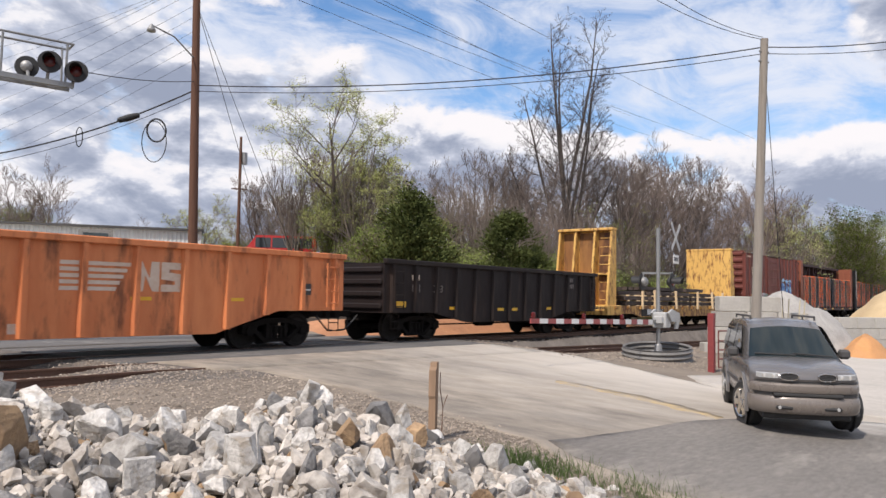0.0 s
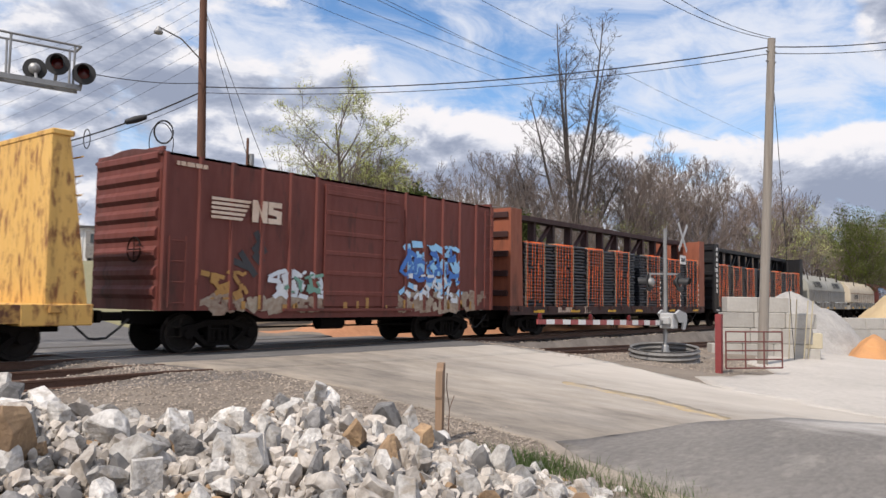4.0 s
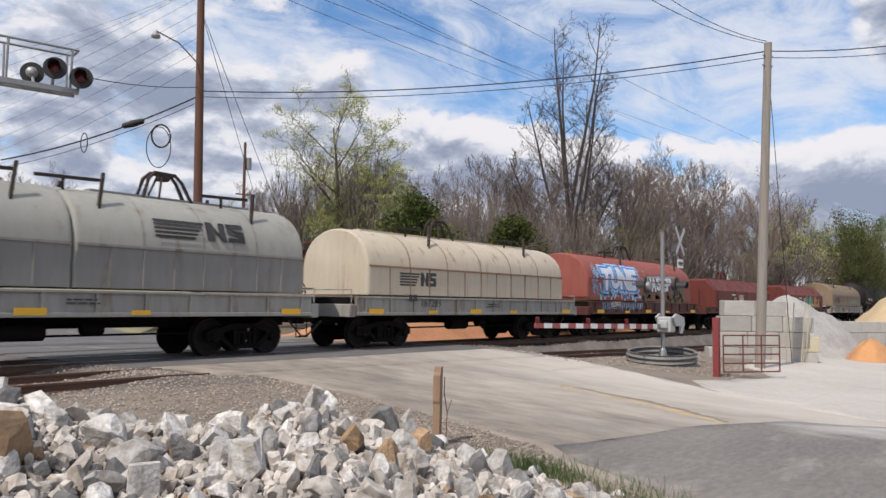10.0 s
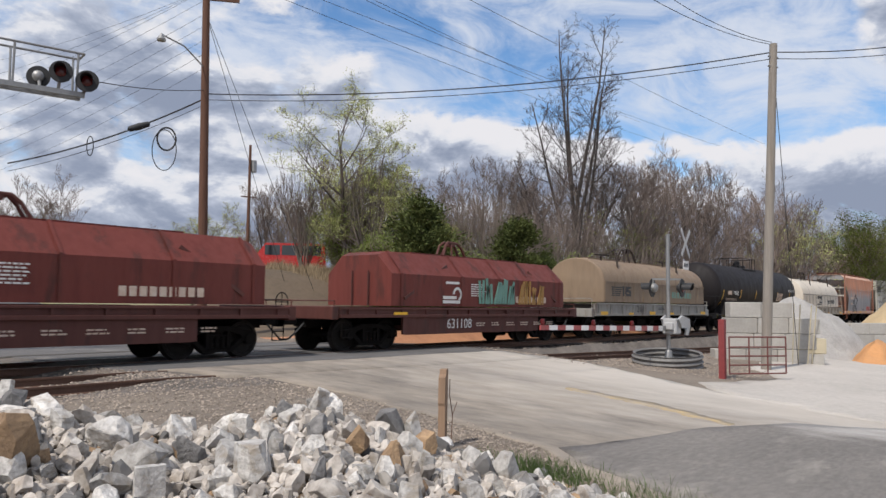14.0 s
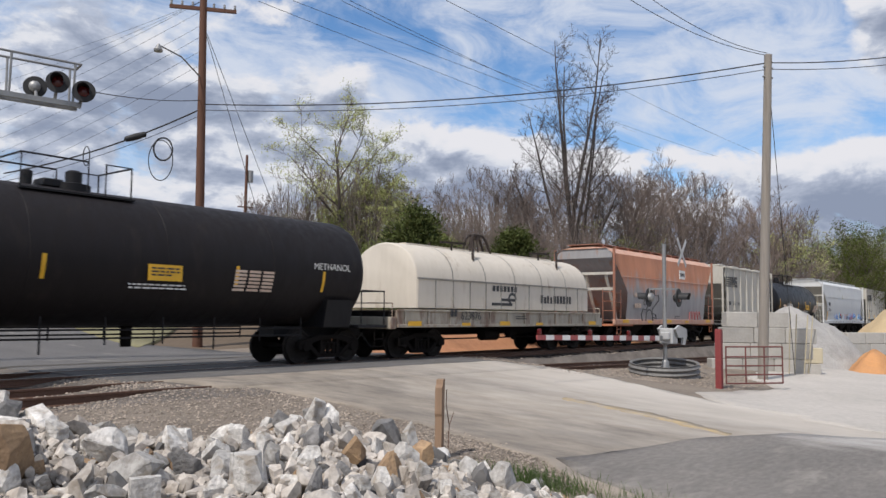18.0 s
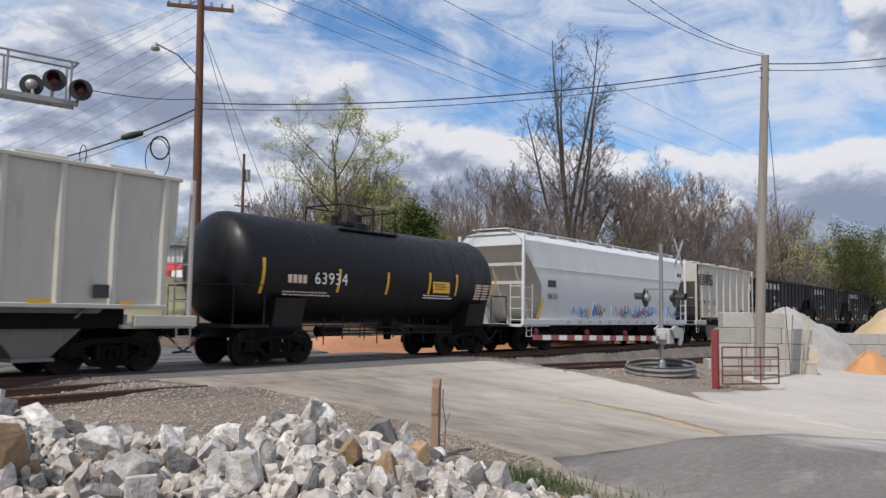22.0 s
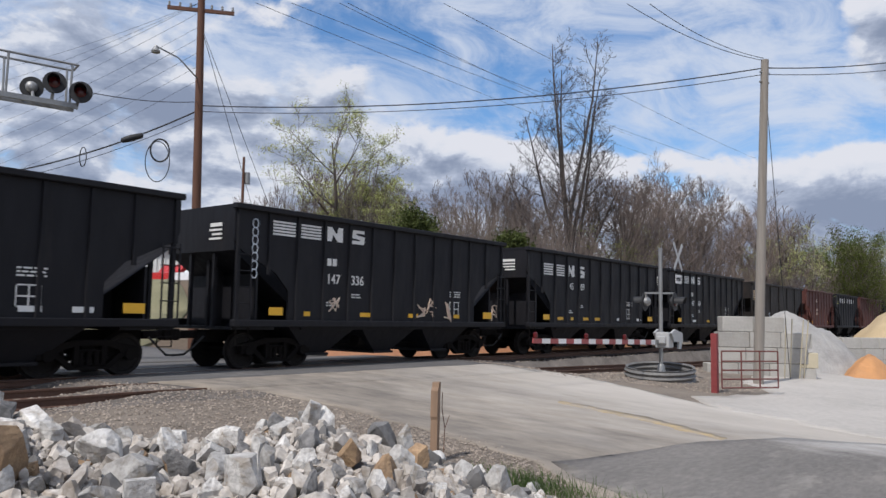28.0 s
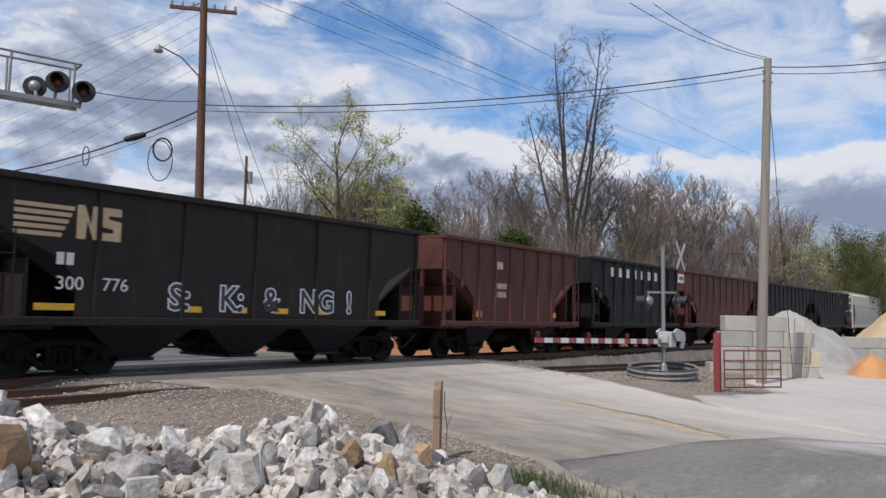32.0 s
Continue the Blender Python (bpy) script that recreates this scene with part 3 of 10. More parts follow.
M_ROAD = surface("dusty_worn_asphalt", (0.35, 0.30, 0.24), (0.175, 0.152, 0.127), rough=0.9, grain=2.6, coarse=0.35, mixing=0.75, bump=0.3, bump_scale=70, stretch=(1, 0.42, 1), stain=(0.165, 0.145, 0.125), stain_amount=0.30, stain_scale=1.2, stain_stretch=(1.1, 0.35, 1), dust=(29, 4, 9.5, 18.5, (0.53, 0.485, 0.425)))
M_YARD = surface("white_quarry_dust", (0.53, 0.49, 0.44), (0.38, 0.35, 0.31), rough=0.95, grain=6, coarse=0.35, bump=0.4, bump_scale=40, stain=(0.34, 0.315, 0.285), stain_amount=0.25, stain_stretch=(1, 1, 1), stain_scale=0.6)
M_ASPHALT = surface("grey_asphalt", (0.22, 0.20, 0.178), (0.14, 0.128, 0.115), rough=0.9, grain=14, coarse=0.5, mixing=0.7, bump=0.4, bump_scale=90, stretch=(0.35, 1, 1), stain=(0.30, 0.275, 0.24), stain_amount=0.36, stain_stretch=(0.35, 1.2, 1), stain_scale=1.1, dust=(27, 6, 10.0, 14.0, (0.50, 0.475, 0.44)))
M_CROSSING = surface("crossing_asphalt", (0.150, 0.143, 0.137), (0.095, 0.090, 0.086), rough=0.9, grain=20, coarse=0.5, bump=0.3, bump_scale=70, stain=(0.27, 0.25, 0.225), stain_amount=0.32, stain_stretch=(1.2, 0.5, 1), stain_scale=0.7)
M_LINE = surface("worn_yellow_line", (0.42, 0.315, 0.165), (0.31, 0.265, 0.205), rough=0.9, grain=5, coarse=2.0, mixing=1.0, bump=0.2, stain=(0.34, 0.30, 0.25), stain_amount=0.5, stain_scale=2.5, stain_stretch=(1, 0.5, 1))
M_GRASS = surface("spring_grass", (0.11, 0.17, 0.035), (0.075, 0.125, 0.03), rough=0.9, grain=10, coarse=0.4, bump=0.4, island=True, vary=0.3)
M_LAWN = surface("dry_spring_lawn", (0.25, 0.225, 0.13), (0.18, 0.17, 0.09), rough=0.95, grain=8, coarse=0.3, bump=0.5)
M_ORANGESOIL = surface("orange_clay", (0.50, 0.24, 0.12), (0.36, 0.17, 0.09), rough=0.95, grain=5, coarse=0.9, bump=0.9, bump_scale=8)
M_BANK = surface("brown_leaf_litter", (0.16, 0.115, 0.075), (0.10, 0.075, 0.05), rough=0.95, grain=7, coarse=0.5, bump=0.8, bump_scale=9)


def axis_steps(lo, a, b, hi, fine):
    out, d = [], fine
    x = a
    while x <= b:
        out.append(x)
        x += fine
    left, x, d = [], a, fine
    while x > lo:
        d *= 1.35
        x -= d
        left.append(x)
    right, x, d = [], out[-1], fine
    while x < hi:
        d *= 1.35
        x += d
        right.append(x)
    return left[::-1] + out + right


def make_ground():
    xs, ys = axis_steps(-2500, -6, 62, 2500, 0.5), axis_steps(-2500, -8, 36, 2500, 0.4)
    s = Shape()
    nx, ny = len(xs), len(ys)
    vs = [(x, y, land(x, y)) for y in ys for x in xs]
    s.add(vs, [(j * nx + i, j * nx + i + 1, (j + 1) * nx + i + 1, (j + 1) * nx + i) for j in range(ny - 1) for i in range(nx - 1)])
    for k, f in enumerate(s.f):
        x, y = vs[f[0]][0], vs[f[0]][1]
        m = 0
        if 11.6 < y < 19.8:
            m = 1
        if 19.8 <= y < 24 and 18.8 < x < 46:
            m = 2
        if y >= 24 and x > 15:
            m = 3
        if y > 24 and x <= 15:
            m = 4
        if y > 90 or x > 120 or x < -90:
            m = 4
        s.mi[k] = m
    structure("ground", s, [M_GROUND, M_BALLAST, M_ORANGESOIL, M_BANK, M_LAWN], "gravel and dirt ground on both sides of the railway", smooth=60, tidy=False)


def drape(name, poly, lift, material, height=lay, cell=0.6, label="", parent=None):
    """A thin sheet with the outline poly that follows the surface."""
    bm = bmesh.new()
    bm.faces.new([bm.verts.new((x, y, 0)) for x, y in poly])
    for ax in (0, 1):
        lo, hi = min(p[ax] for p in poly), max(p[ax] for p in poly)
        k = math.floor(lo / cell) + 1
        while k * cell < hi:
            no = (1, 0, 0) if ax == 0 else (0, 1, 0)
            co = (k * cell, 0, 0) if ax == 0 else (0, k * cell, 0)
            bmesh.ops.bisect_plane(bm, geom=bm.verts[:] + bm.edges[:] + bm.faces[:], plane_co=co, plane_no=no)
            k += 1
    for v in bm.verts:
        v.co.z = height(v.co.x, v.co.y) + lift
    bmesh.ops.recalc_face_normals(bm, faces=bm.faces)
    rim = [e for e in bm.edges if len(e.link_faces) == 1]
    low = bmesh.ops.extrude_edge_only(bm, edges=rim)["geom"]
    for v in low:
        if isinstance(v, bmesh.types.BMVert):
            v.co.z -= 0.12
    me = bpy.data.meshes.new(name)
    bm.to_mesh(me)
    bm.free()
    me.materials.append(material)
    me.shade_smooth()
    ob = new(name, me)
    ob.parent = parent
    return tagged(ob, label, kind="structure")


def rough_edge(pts, amp=0.12, step=0.5, seed=1):
    """An outline with small breaks along its edges."""
    rng = random.Random(seed)
    out = []
    for a, b in zip(pts, pts[1:] + pts[:1]):
        n = max(1, int(math.dist(a, b) / step))
        for k in range(n):
            q = k / n
            out.append((a[0] + (b[0] - a[0]) * q + (rng.uniform(-amp, amp) if k else 0), a[1] + (b[1] - a[1]) * q + (rng.uniform(-amp, amp) if k else 0)))
    return out


make_ground()
ROAD_EDGE = [(8.7, 15.4), (9.1, 13.6), (9.75, 12.35), (9.8, 10.2), (9.45, 7.85), (9.1, 6.4), (8.9, 5.5), (8.3, 4.8), (7.7, 4.0), (7.5, 3.2), (7.4, -4), (7.4, -60)]
drape("road", rough_edge(ROAD_EDGE + [(18.4, -60), (18.4, -6), (17.4, 3), (18.3, 6.6), (19.7, 8.8), (20.8, 10.5), (21.4, 12.5), (20.7, 14.4), (20.7, 15.9), (8.7, 15.9)], 0.06, 0.45, 2), 0.0, M_ROAD, label="dusty worn asphalt road leading over the crossing")
drape("yard_apron", rough_edge([(18.2, 6.4), (16.6, 3), (16.6, -6), (70, -14), (90, 4), (40, 8.3), (33, 9.5), (27, 8.6), (23.9, 6.7), (21.2, 7.1), (19.9, 7.6)], 0.15, 0.6, 3), 0.004, M_YARD, label="white quarry dust of the stone yard entrance")
drape("asphalt_patch", rough_edge([(9.0, 5.3), (10.2, 5.05), (12.7, 4.7), (14.7, 3.95), (15.8, 2.6), (16.4, -2), (16.6, -60), (8.0, -60), (7.8, -2), (7.75, 3.2), (8.4, 4.6)], 0.05, 0.6, 4), 0.008, M_ASPHALT, label="darker newer asphalt of the lower road")
drape("crossing_panel", rough_edge([(8.3, 14.6), (20.8, 14.6), (20.8, 20.2), (8.3, 20.2)], 0.05, 0.5, 5), 0.006, M_CROSSING, label="grey asphalt of the level crossing")
drape("crossing_panel_2", [(9.0, 12.6), (20.9, 12.6), (20.9, 14.45), (9.0, 14.45)], 0.010, M_ROAD, label="dusty asphalt between the siding rails", height=lambda x, y: max(lay(x, y), spur_z(x) - 0.01))
drape("road_far", rough_edge([(6.0, 20.2), (19.0, 20.2), (15.0, 26), (13.5, 40), (12.0, 75), (3.0, 75), (4.0, 40)], 0.1, 0.8, 6), 0.05, M_CROSSING, height=land, cell=1.2, label="worn grey road going on beyond the crossing")
drape("centre_line", rough_edge([(15.05, 8.6), (15.0, 7.9), (14.5, 6.1), (13.55, 4.55), (13.25, 4.55), (13.98, 6.05), (14.55, 7.7), (14.72, 8.5)], 0.07, 0.16, 7), 0.012, M_LINE, label="worn yellow centre line on the road")
drape("lawn", [(14.5, 25), (20, 30), (26, 43), (14.5, 43)], 0.08, M_LAWN, height=land, cell=1.5, label="sparse spring lawn beside the shed lot")
drape("shed_lot", [(-60, 46), (14, 44), (26, 44), (33, 52), (2, 71), (-60, 71)], 0.06, M_YARD, height=land, cell=2.0, label="pale gravel lot in front of the metal shed")


# ---- tracks ----
def rail_shape(x0, x1, y, z, step=4.0):
    prof = [(-0.036, 0.0), (-0.036, -0.035), (-0.010, -0.05), (-0.010, -0.13), (-0.07, -0.15), (-0.07, -0.165), (0.07, -0.165), (0.07, -0.15), (0.010, -0.13), (0.010, -0.05), (0.036, -0.035), (0.036, 0.0)]
    s = Shape()
    xs = []
    x = x0
    while x < x1:
        xs.append(x)
        x += step
    xs.append(x1)
    n = len(prof)
    vs = [(x, y + p, z(x) + q) for x in xs for p, q in prof]
    fs, mi = [], []
    for j in range(len(xs) - 1):
        for i in range(n):
            fs.append((j * n + i, j * n + (i + 1) % n, (j + 1) * n + (i + 1) % n, (j + 1) * n + i))
            mi.append(1 if i == n - 1 else 0)
    s.add(vs, fs)
    s.mi = mi
    return s


def make_track(name, y, z, label, x0, x1, head, ties):
    tr = thing(name, label, "", (0, 0, 0), kind="structure")
    for dy in (-0.75, 0.75):
        part("rail", rail_shape(x0, x1, y + dy, z), [M_RAIL, head], tr, tidy=False)
    me = Shape().box(-0.115, 0.115, -1.28, 1.28, -0.18, 0.0, 0.012).mesh("tie", M_TIE)
    rng = random.Random(int(y))
    for a, b in ties:
        x = a
        while x < b:
            part("tie", me, None, tr, at=(x, y + rng.uniform(-0.04, 0.04), z(x) - 0.16, 0, 0, rng.uniform(-1, 1)))
            x += 0.54
    return tr


make_track("main_track", 17.25, lambda x: 0.0, "main railway track with polished rail heads on dark ties", -160, 620, M_RAILHEAD, ((-4, 8.2), (21.2, 62)))
make_track("siding_track", SPUR_Y, spur_z, "disused siding with rusty rails sunk in gravel", -60, 90, M_RAIL, ((0, 8.6), (22.5, 44)))


# ---- the train ----
TRACK_Y = 17.25
SIDE = 1.55          # half the width of a car
TRAIN = []           # every car with the place of its left end at the start


def run(t):
    """How far the train has gone after t seconds."""
    return 10.3 * t + 0.0235 * t * t - 0.85 * min(1.0, max(0.0, (t - 28.0) / 0.5))


def new_car(name, label, left, category="freight car"):
    car = thing(name, label, category, (left, TRACK_Y, 0), group="cars of the train")
    TRAIN.append((car, left))
    return car


def wheel_mesh():
    s = Shape()
    s.lathe([(0.10, 0.0), (0.12, 0.02), (0.36, 0.03), (0.385, 0.0), (0.455, 0.0), (0.465, 0.10), (0.50, 0.115), (0.495, 0.14), (0.40, 0.14), (0.12, 0.12)], axis="y", s=28)
    return s.mesh("wheel", M_WHEEL, 35)


def frame_mesh():
    """A cast side frame between its two axle boxes, with the spring window."""
    s = Shape()
    prof = [(-1.12, 0.38), (-1.12, 0.60), (-0.98, 0.66), (-0.70, 0.70), (-0.40, 0.78), (0.40, 0.78), (0.70, 0.70), (0.98, 0.66), (1.12, 0.60), (1.12, 0.38), (0.76, 0.40), (0.62, 0.58),
            (0.30, 0.66), (-0.30, 0.66), (-0.62, 0.58), (-0.76, 0.40)]
    s.prism(prof, -0.09, 0.09, axis=1)
    s.prism([(-0.80, 0.46), (-0.42, 0.16), (0.42, 0.16), (0.80, 0.46), (0.66, 0.50), (0.36, 0.25), (-0.36, 0.25), (-0.66, 0.50)], -0.08, 0.08, axis=1)
    for x in (-0.30, 0.30):
        s.box(x - 0.05, x + 0.05, -0.08, 0.08, 0.22, 0.70)
    for x in (-0.89, 0.89):
        s.tube((x, -0.13, 0.46), (x, 0.06, 0.46), 0.13, 10)
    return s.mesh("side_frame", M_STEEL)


def spring_mesh():
    s = Shape()
    for x in (-0.17, 0.0, 0.17):
        s.lathe([(0.055, 0.25), (0.072, 0.30), (0.055, 0.35), (0.072, 0.40), (0.055, 0.45), (0.072, 0.50), (0.055, 0.56)], at=(x, 0, 0), s=8)
    s.box(-0.26, 0.26, -0.08, 0.08, 0.235, 0.265).box(-0.26, 0.26, -0.08, 0.08, 0.545, 0.575)
    return s.mesh("spring_nest", M_STEEL, 40)


def bolster_mesh():
    s = Shape()
    s.box(-0.17, 0.17, -0.95, 0.95, 0.46, 0.72, 0.03)
    for x in (-0.89, 0.89):
        s.tube((x, -0.72, 0.457), (x, 0.72, 0.457), 0.085, 10)
    s.box(-0.95, 0.95, -0.05, 0.05, 0.30, 0.36)
    for x in (-0.45, 0.45):
        s.box(x - 0.04, x + 0.04, -0.8, 0.8, 0.34, 0.46)
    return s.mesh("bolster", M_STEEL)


WHEEL, FRAME, SPRINGS, BOLSTER = wheel_mesh(), frame_mesh(), spring_mesh(), bolster_mesh()


def truck(car, x):
    tr = part("truck", BOLSTER, None, car, at=(x, 0, 0))
    for side in (-1, 1):
        part("side_frame", FRAME, None, tr, at=(0, side * 0.98, 0))
        part("spring_nest", SPRINGS, None, tr, at=(0, side * 0.98, 0))
        for ax in (-0.89, 0.89):
            w = part("wheel", WHEEL, None, tr, at=(ax, side * 0.80, 0.457, 0, 0, 0 if side < 0 else 180))
    return tr


def coupler(car, x, way, z=0.86):
    s = Shape()
    s.box(min(x, x + way * 0.62), max(x, x + way * 0.62), -0.09, 0.09, z - 0.10, z + 0.10, 0.03)
    a, b = sorted((x + way * 0.52, x + way * 0.78))
    s.box(a, b, -0.17, 0.15, z - 0.14, z + 0.14, 0.04)
    part("coupler", s, M_STEEL, car)
    h = Shape()
    h.path([(x, -0.35, z - 0.05), (x + way * 0.25, -0.34, z - 0.28), (x + way * 0.5, -0.3, z - 0.48), (x + way * 0.76, -0.25, z - 0.50)], 0.028, 6)
    part("brake_hose", h, M_HOSE, car)


def ladder(car, x, z0, z1, material, y=-SIDE, wide=0.42, rungs=5, name="ladder", end=False):
    """Grab irons one over another, on a side or (end) across an end."""
    s = Shape()
    for i in range(rungs):
        z = z0 + (z1 - z0) * i / max(1, rungs - 1)
        if end:
            s.path([(x, y, z), (x, y + wide, z)], 0.014, 6)
        else:
            s.path([(x, y, z), (x, y - 0.06, z), (x + wide, y - 0.06, z), (x + wide, y, z)], 0.014, 6)
    rails = ((x, y), (x, y + wide)) if end else ((x, y - 0.06), (x + wide, y - 0.06))
    for px, py in rails:
        s.beam((px, py, z0 - 0.1), (px, py, z1 + 0.1), 0.03, 0.03)
    return part(name, s, material, car)


def step(car, x, material, y=-SIDE + 0.03, z=0.85):
    s = Shape()
    s.path([(x, y, z), (x, y, z - 0.42), (x + 0.36, y, z - 0.42), (x + 0.36, y, z)], 0.018, 6)
    s.path([(x, y, z - 0.2), (x + 0.36, y, z - 0.2)], 0.014, 6)
    part("step", s, material, car)


def brake_wheel(car, x, y, z, material):
    s = Shape()
    n = 16
    ring = [(x, y + 0.28 * math.cos(2 * math.pi * i / n), z + 0.28 * math.sin(2 * math.pi * i / n)) for i in range(n + 1)]
    s.path(ring, 0.018, 5)
    for i in range(0, n, 4):
        s.path([(x, y, z), ring[i]], 0.014, 5)
    part("brake_wheel", s, material, car)


def underside(car, length, material=None, z=0.95, depth=0.35):
    """Centre sill with its cross bearers, brake pipe, reservoir and cylinder."""
    s = Shape()
    s.box(0.15, length - 0.15, -0.26, 0.26, z - depth, z)
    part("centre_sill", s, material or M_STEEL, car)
    g = Shape()
    g.tube((length * 0.42, -0.75, z - 0.32), (length * 0.42 + 0.9, -0.75, z - 0.32), 0.19, 12)
    part("air_reservoir", g, M_STEEL, car, smooth=40)
    b = Shape()
    b.tube((length * 0.55, -0.7, z - 0.28), (length * 0.55 + 0.45, -0.7, z - 0.28), 0.14, 12)
    b.path([(length * 0.2, -0.6, z - 0.42), (length * 0.8, -0.6, z - 0.42)], 0.025, 6)
    part("brake_rigging", b, M_STEEL, car)


def running_gear(car, length, inset=2.1, sill=True, z=0.95, depth=0.35):
    truck(car, inset), truck(car, length - inset)
    coupler(car, 0, -1), coupler(car, length, 1)
    if sill:
        underside(car, length, z=z, depth=depth)


def plate(car, x0, x1, z0, z1, material, y=-SIDE - 0.006, name="reflector", label=""):
    s = Shape()
    s.box(x0, x1, y - 0.004, y + 0.004, z0, z1)
    return part(name, s, material, car, label)


def small_print(car, x, z, material, w=0.55, rows=3, y=-SIDE - 0.006, h=0.035, gap=0.075):
    """Lines of lettering too small to read, as plain bars."""
    s = Shape()
    r = random.Random(int(x * 97 + z * 31))
    for i in range(rows):
        a, end = x, x + w * r.uniform(0.75, 1.0)
        while a < end - 0.03:
            b = min(end, a + r.uniform(0.06, 0.2))
            s.box(a, b, y - 0.003, y + 0.003, z - i * gap, z - i * gap + h)
            a = b + 0.035
    part("small_print", s, material, car)


def stripes_mark(car, x, z, w, h, material, bars=5, y=-SIDE - 0.007, blocks=True, lean=0.0, gaps=()):
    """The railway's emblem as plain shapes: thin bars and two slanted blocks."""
    s = Shape()
    bw = w * 0.56
    for i in range(bars):
        z0 = z + h * i / bars
        x1 = x + bw * (1.0 - 0.05 * (bars - i)) if blocks else x + w
        s.prism([(x, z0), (x1, z0), (x1 + 0.02, z0 + h / bars * 0.62), (x, z0 + h / bars * 0.62)], y - 0.003, y + 0.003, axis=1)
    if blocks:
        a = x + bw
        q = w * 0.20
        s.prism([(a, z), (a + q * 0.42, z), (a + q * 0.5, z + h * 0.55), (a + q * 0.8, z), (a + q * 1.1, z), (a + q * 1.1, z + h), (a + q * 0.75, z + h), (a + q * 0.68, z + h * 0.42),
                 (a + q * 0.35, z + h), (a, z + h)], y - 0.0035, y + 0.0035, axis=1)
        a += q * 1.18
        s.prism([(a, z), (a + q, z), (a + q, z + h * 0.60), (a + q * 0.35, z + h * 0.66), (a + q * 0.35, z + h * 0.76), (a + q, z + h * 0.76), (a + q, z + h), (a, z + h), (a, z + h * 0.42),
                 (a + q * 0.62, z + h * 0.36), (a + q * 0.62, z + h * 0.24), (a, z + h * 0.24)], y - 0.0035, y + 0.0035, axis=1)
    return part("emblem", s, material, car)


# -- gondolas --
def gondola(left, length, top, floor, material, label, ribs, belly=None, emblem=None, seed=1):
    car = new_car("gondola_car", label, left)
    running_gear(car, length, 2.0, z=floor, depth=0.25)
    t = 0.07
    lower = belly if belly is not None else floor

    def outline(y0, y1):
        if belly is None:
            return [(0, floor), (length, floor), (length, top), (0, top)]
        return [(0, floor), (2.3, floor), (4.2, belly), (length - 4.2, belly), (length - 2.3, floor), (length, floor), (length, top), (0, top)]
    for side in (-1, 1):
        s = Shape()
        y0, y1 = sorted((side * (SIDE - 0.10), side * (SIDE - 0.10 - t)))
        s.prism(outline(y0, y1), y0, y1, axis=1)
        part("side_wall", s, material, car)
        s = Shape()
        y0, y1 = sorted((side * (SIDE + 0.02), side * (SIDE - 0.16)))
        s.box(-0.02, length + 0.02, y0, y1, top - 0.02, top + 0.13, 0.02)
        part("top_rail", s, material, car)
    rng = random.Random(seed)
    for i in range(ribs):
        x = 0.35 + (length - 0.7) * i / (ribs - 1)
        low = floor if belly is None else (floor if x < 2.3 or x > length - 2.3 else belly if 4.2 < x < length - 4.2 else floor + (belly - floor) * (min(x, length - x) - 2.3) / 1.9)
        for side in (-1, 1):
            s = Shape()
            a, b = side * (SIDE - 0.10), side * (SIDE + 0.0)
            s.prism([(x - 0.10, a), (x + 0.10, a), (x + 0.055, b), (x - 0.055, b)], low + 0.02, top - 0.02, axis=2)
            part("rib", s, material, car)
    for x0, x1 in ((0, t), (length - t, length)):
        s = Shape()
        s.box(x0, x1, -SIDE + 0.17, SIDE - 0.17, floor, top)
        part("end_wall", s, material, car)
        for k in range(4):
            z = floor + 0.2 + (top - floor - 0.4) * k / 3
            e = Shape()
            xa, xb = (x0 - 0.10, x0) if x0 == 0 else (x1, x1 + 0.10)
            e.box(xa, xb, -SIDE + 0.17, SIDE - 0.17, z - 0.09, z + 0.09, 0.04)
            part("end_rib", e, material, car)
    s = Shape()
    s.box(t, length - t, -SIDE + 0.17, SIDE - 0.17, floor + 0.05, floor + 0.13)
    part("floor", s, M_STEEL, car)
    ladder(car, length - 0.75, floor + 0.2, top - 0.25, material, rungs=4)
    ladder(car, 0.30, floor + 0.2, top - 0.25, material, rungs=4)
    step(car, length - 0.6, M_STEEL), step(car, 0.25, M_STEEL)
    return car


# -- hood of a coil car --
def hood_profile(w, z0, zs, zt, n=14):
    """Straight sides up to zs, then a rounded roof up to zt."""
    pts = [(-w, z0), (-w, zs)]
    for i in range(1, n):
        k = math.pi * i / n
        pts.append((-w * math.cos(k) * (1.0 - 0.02 * math.sin(k)), zs + (zt - zs) * math.sin(k) ** 0.9))
    return pts + [(w, zs), (w, z0)]


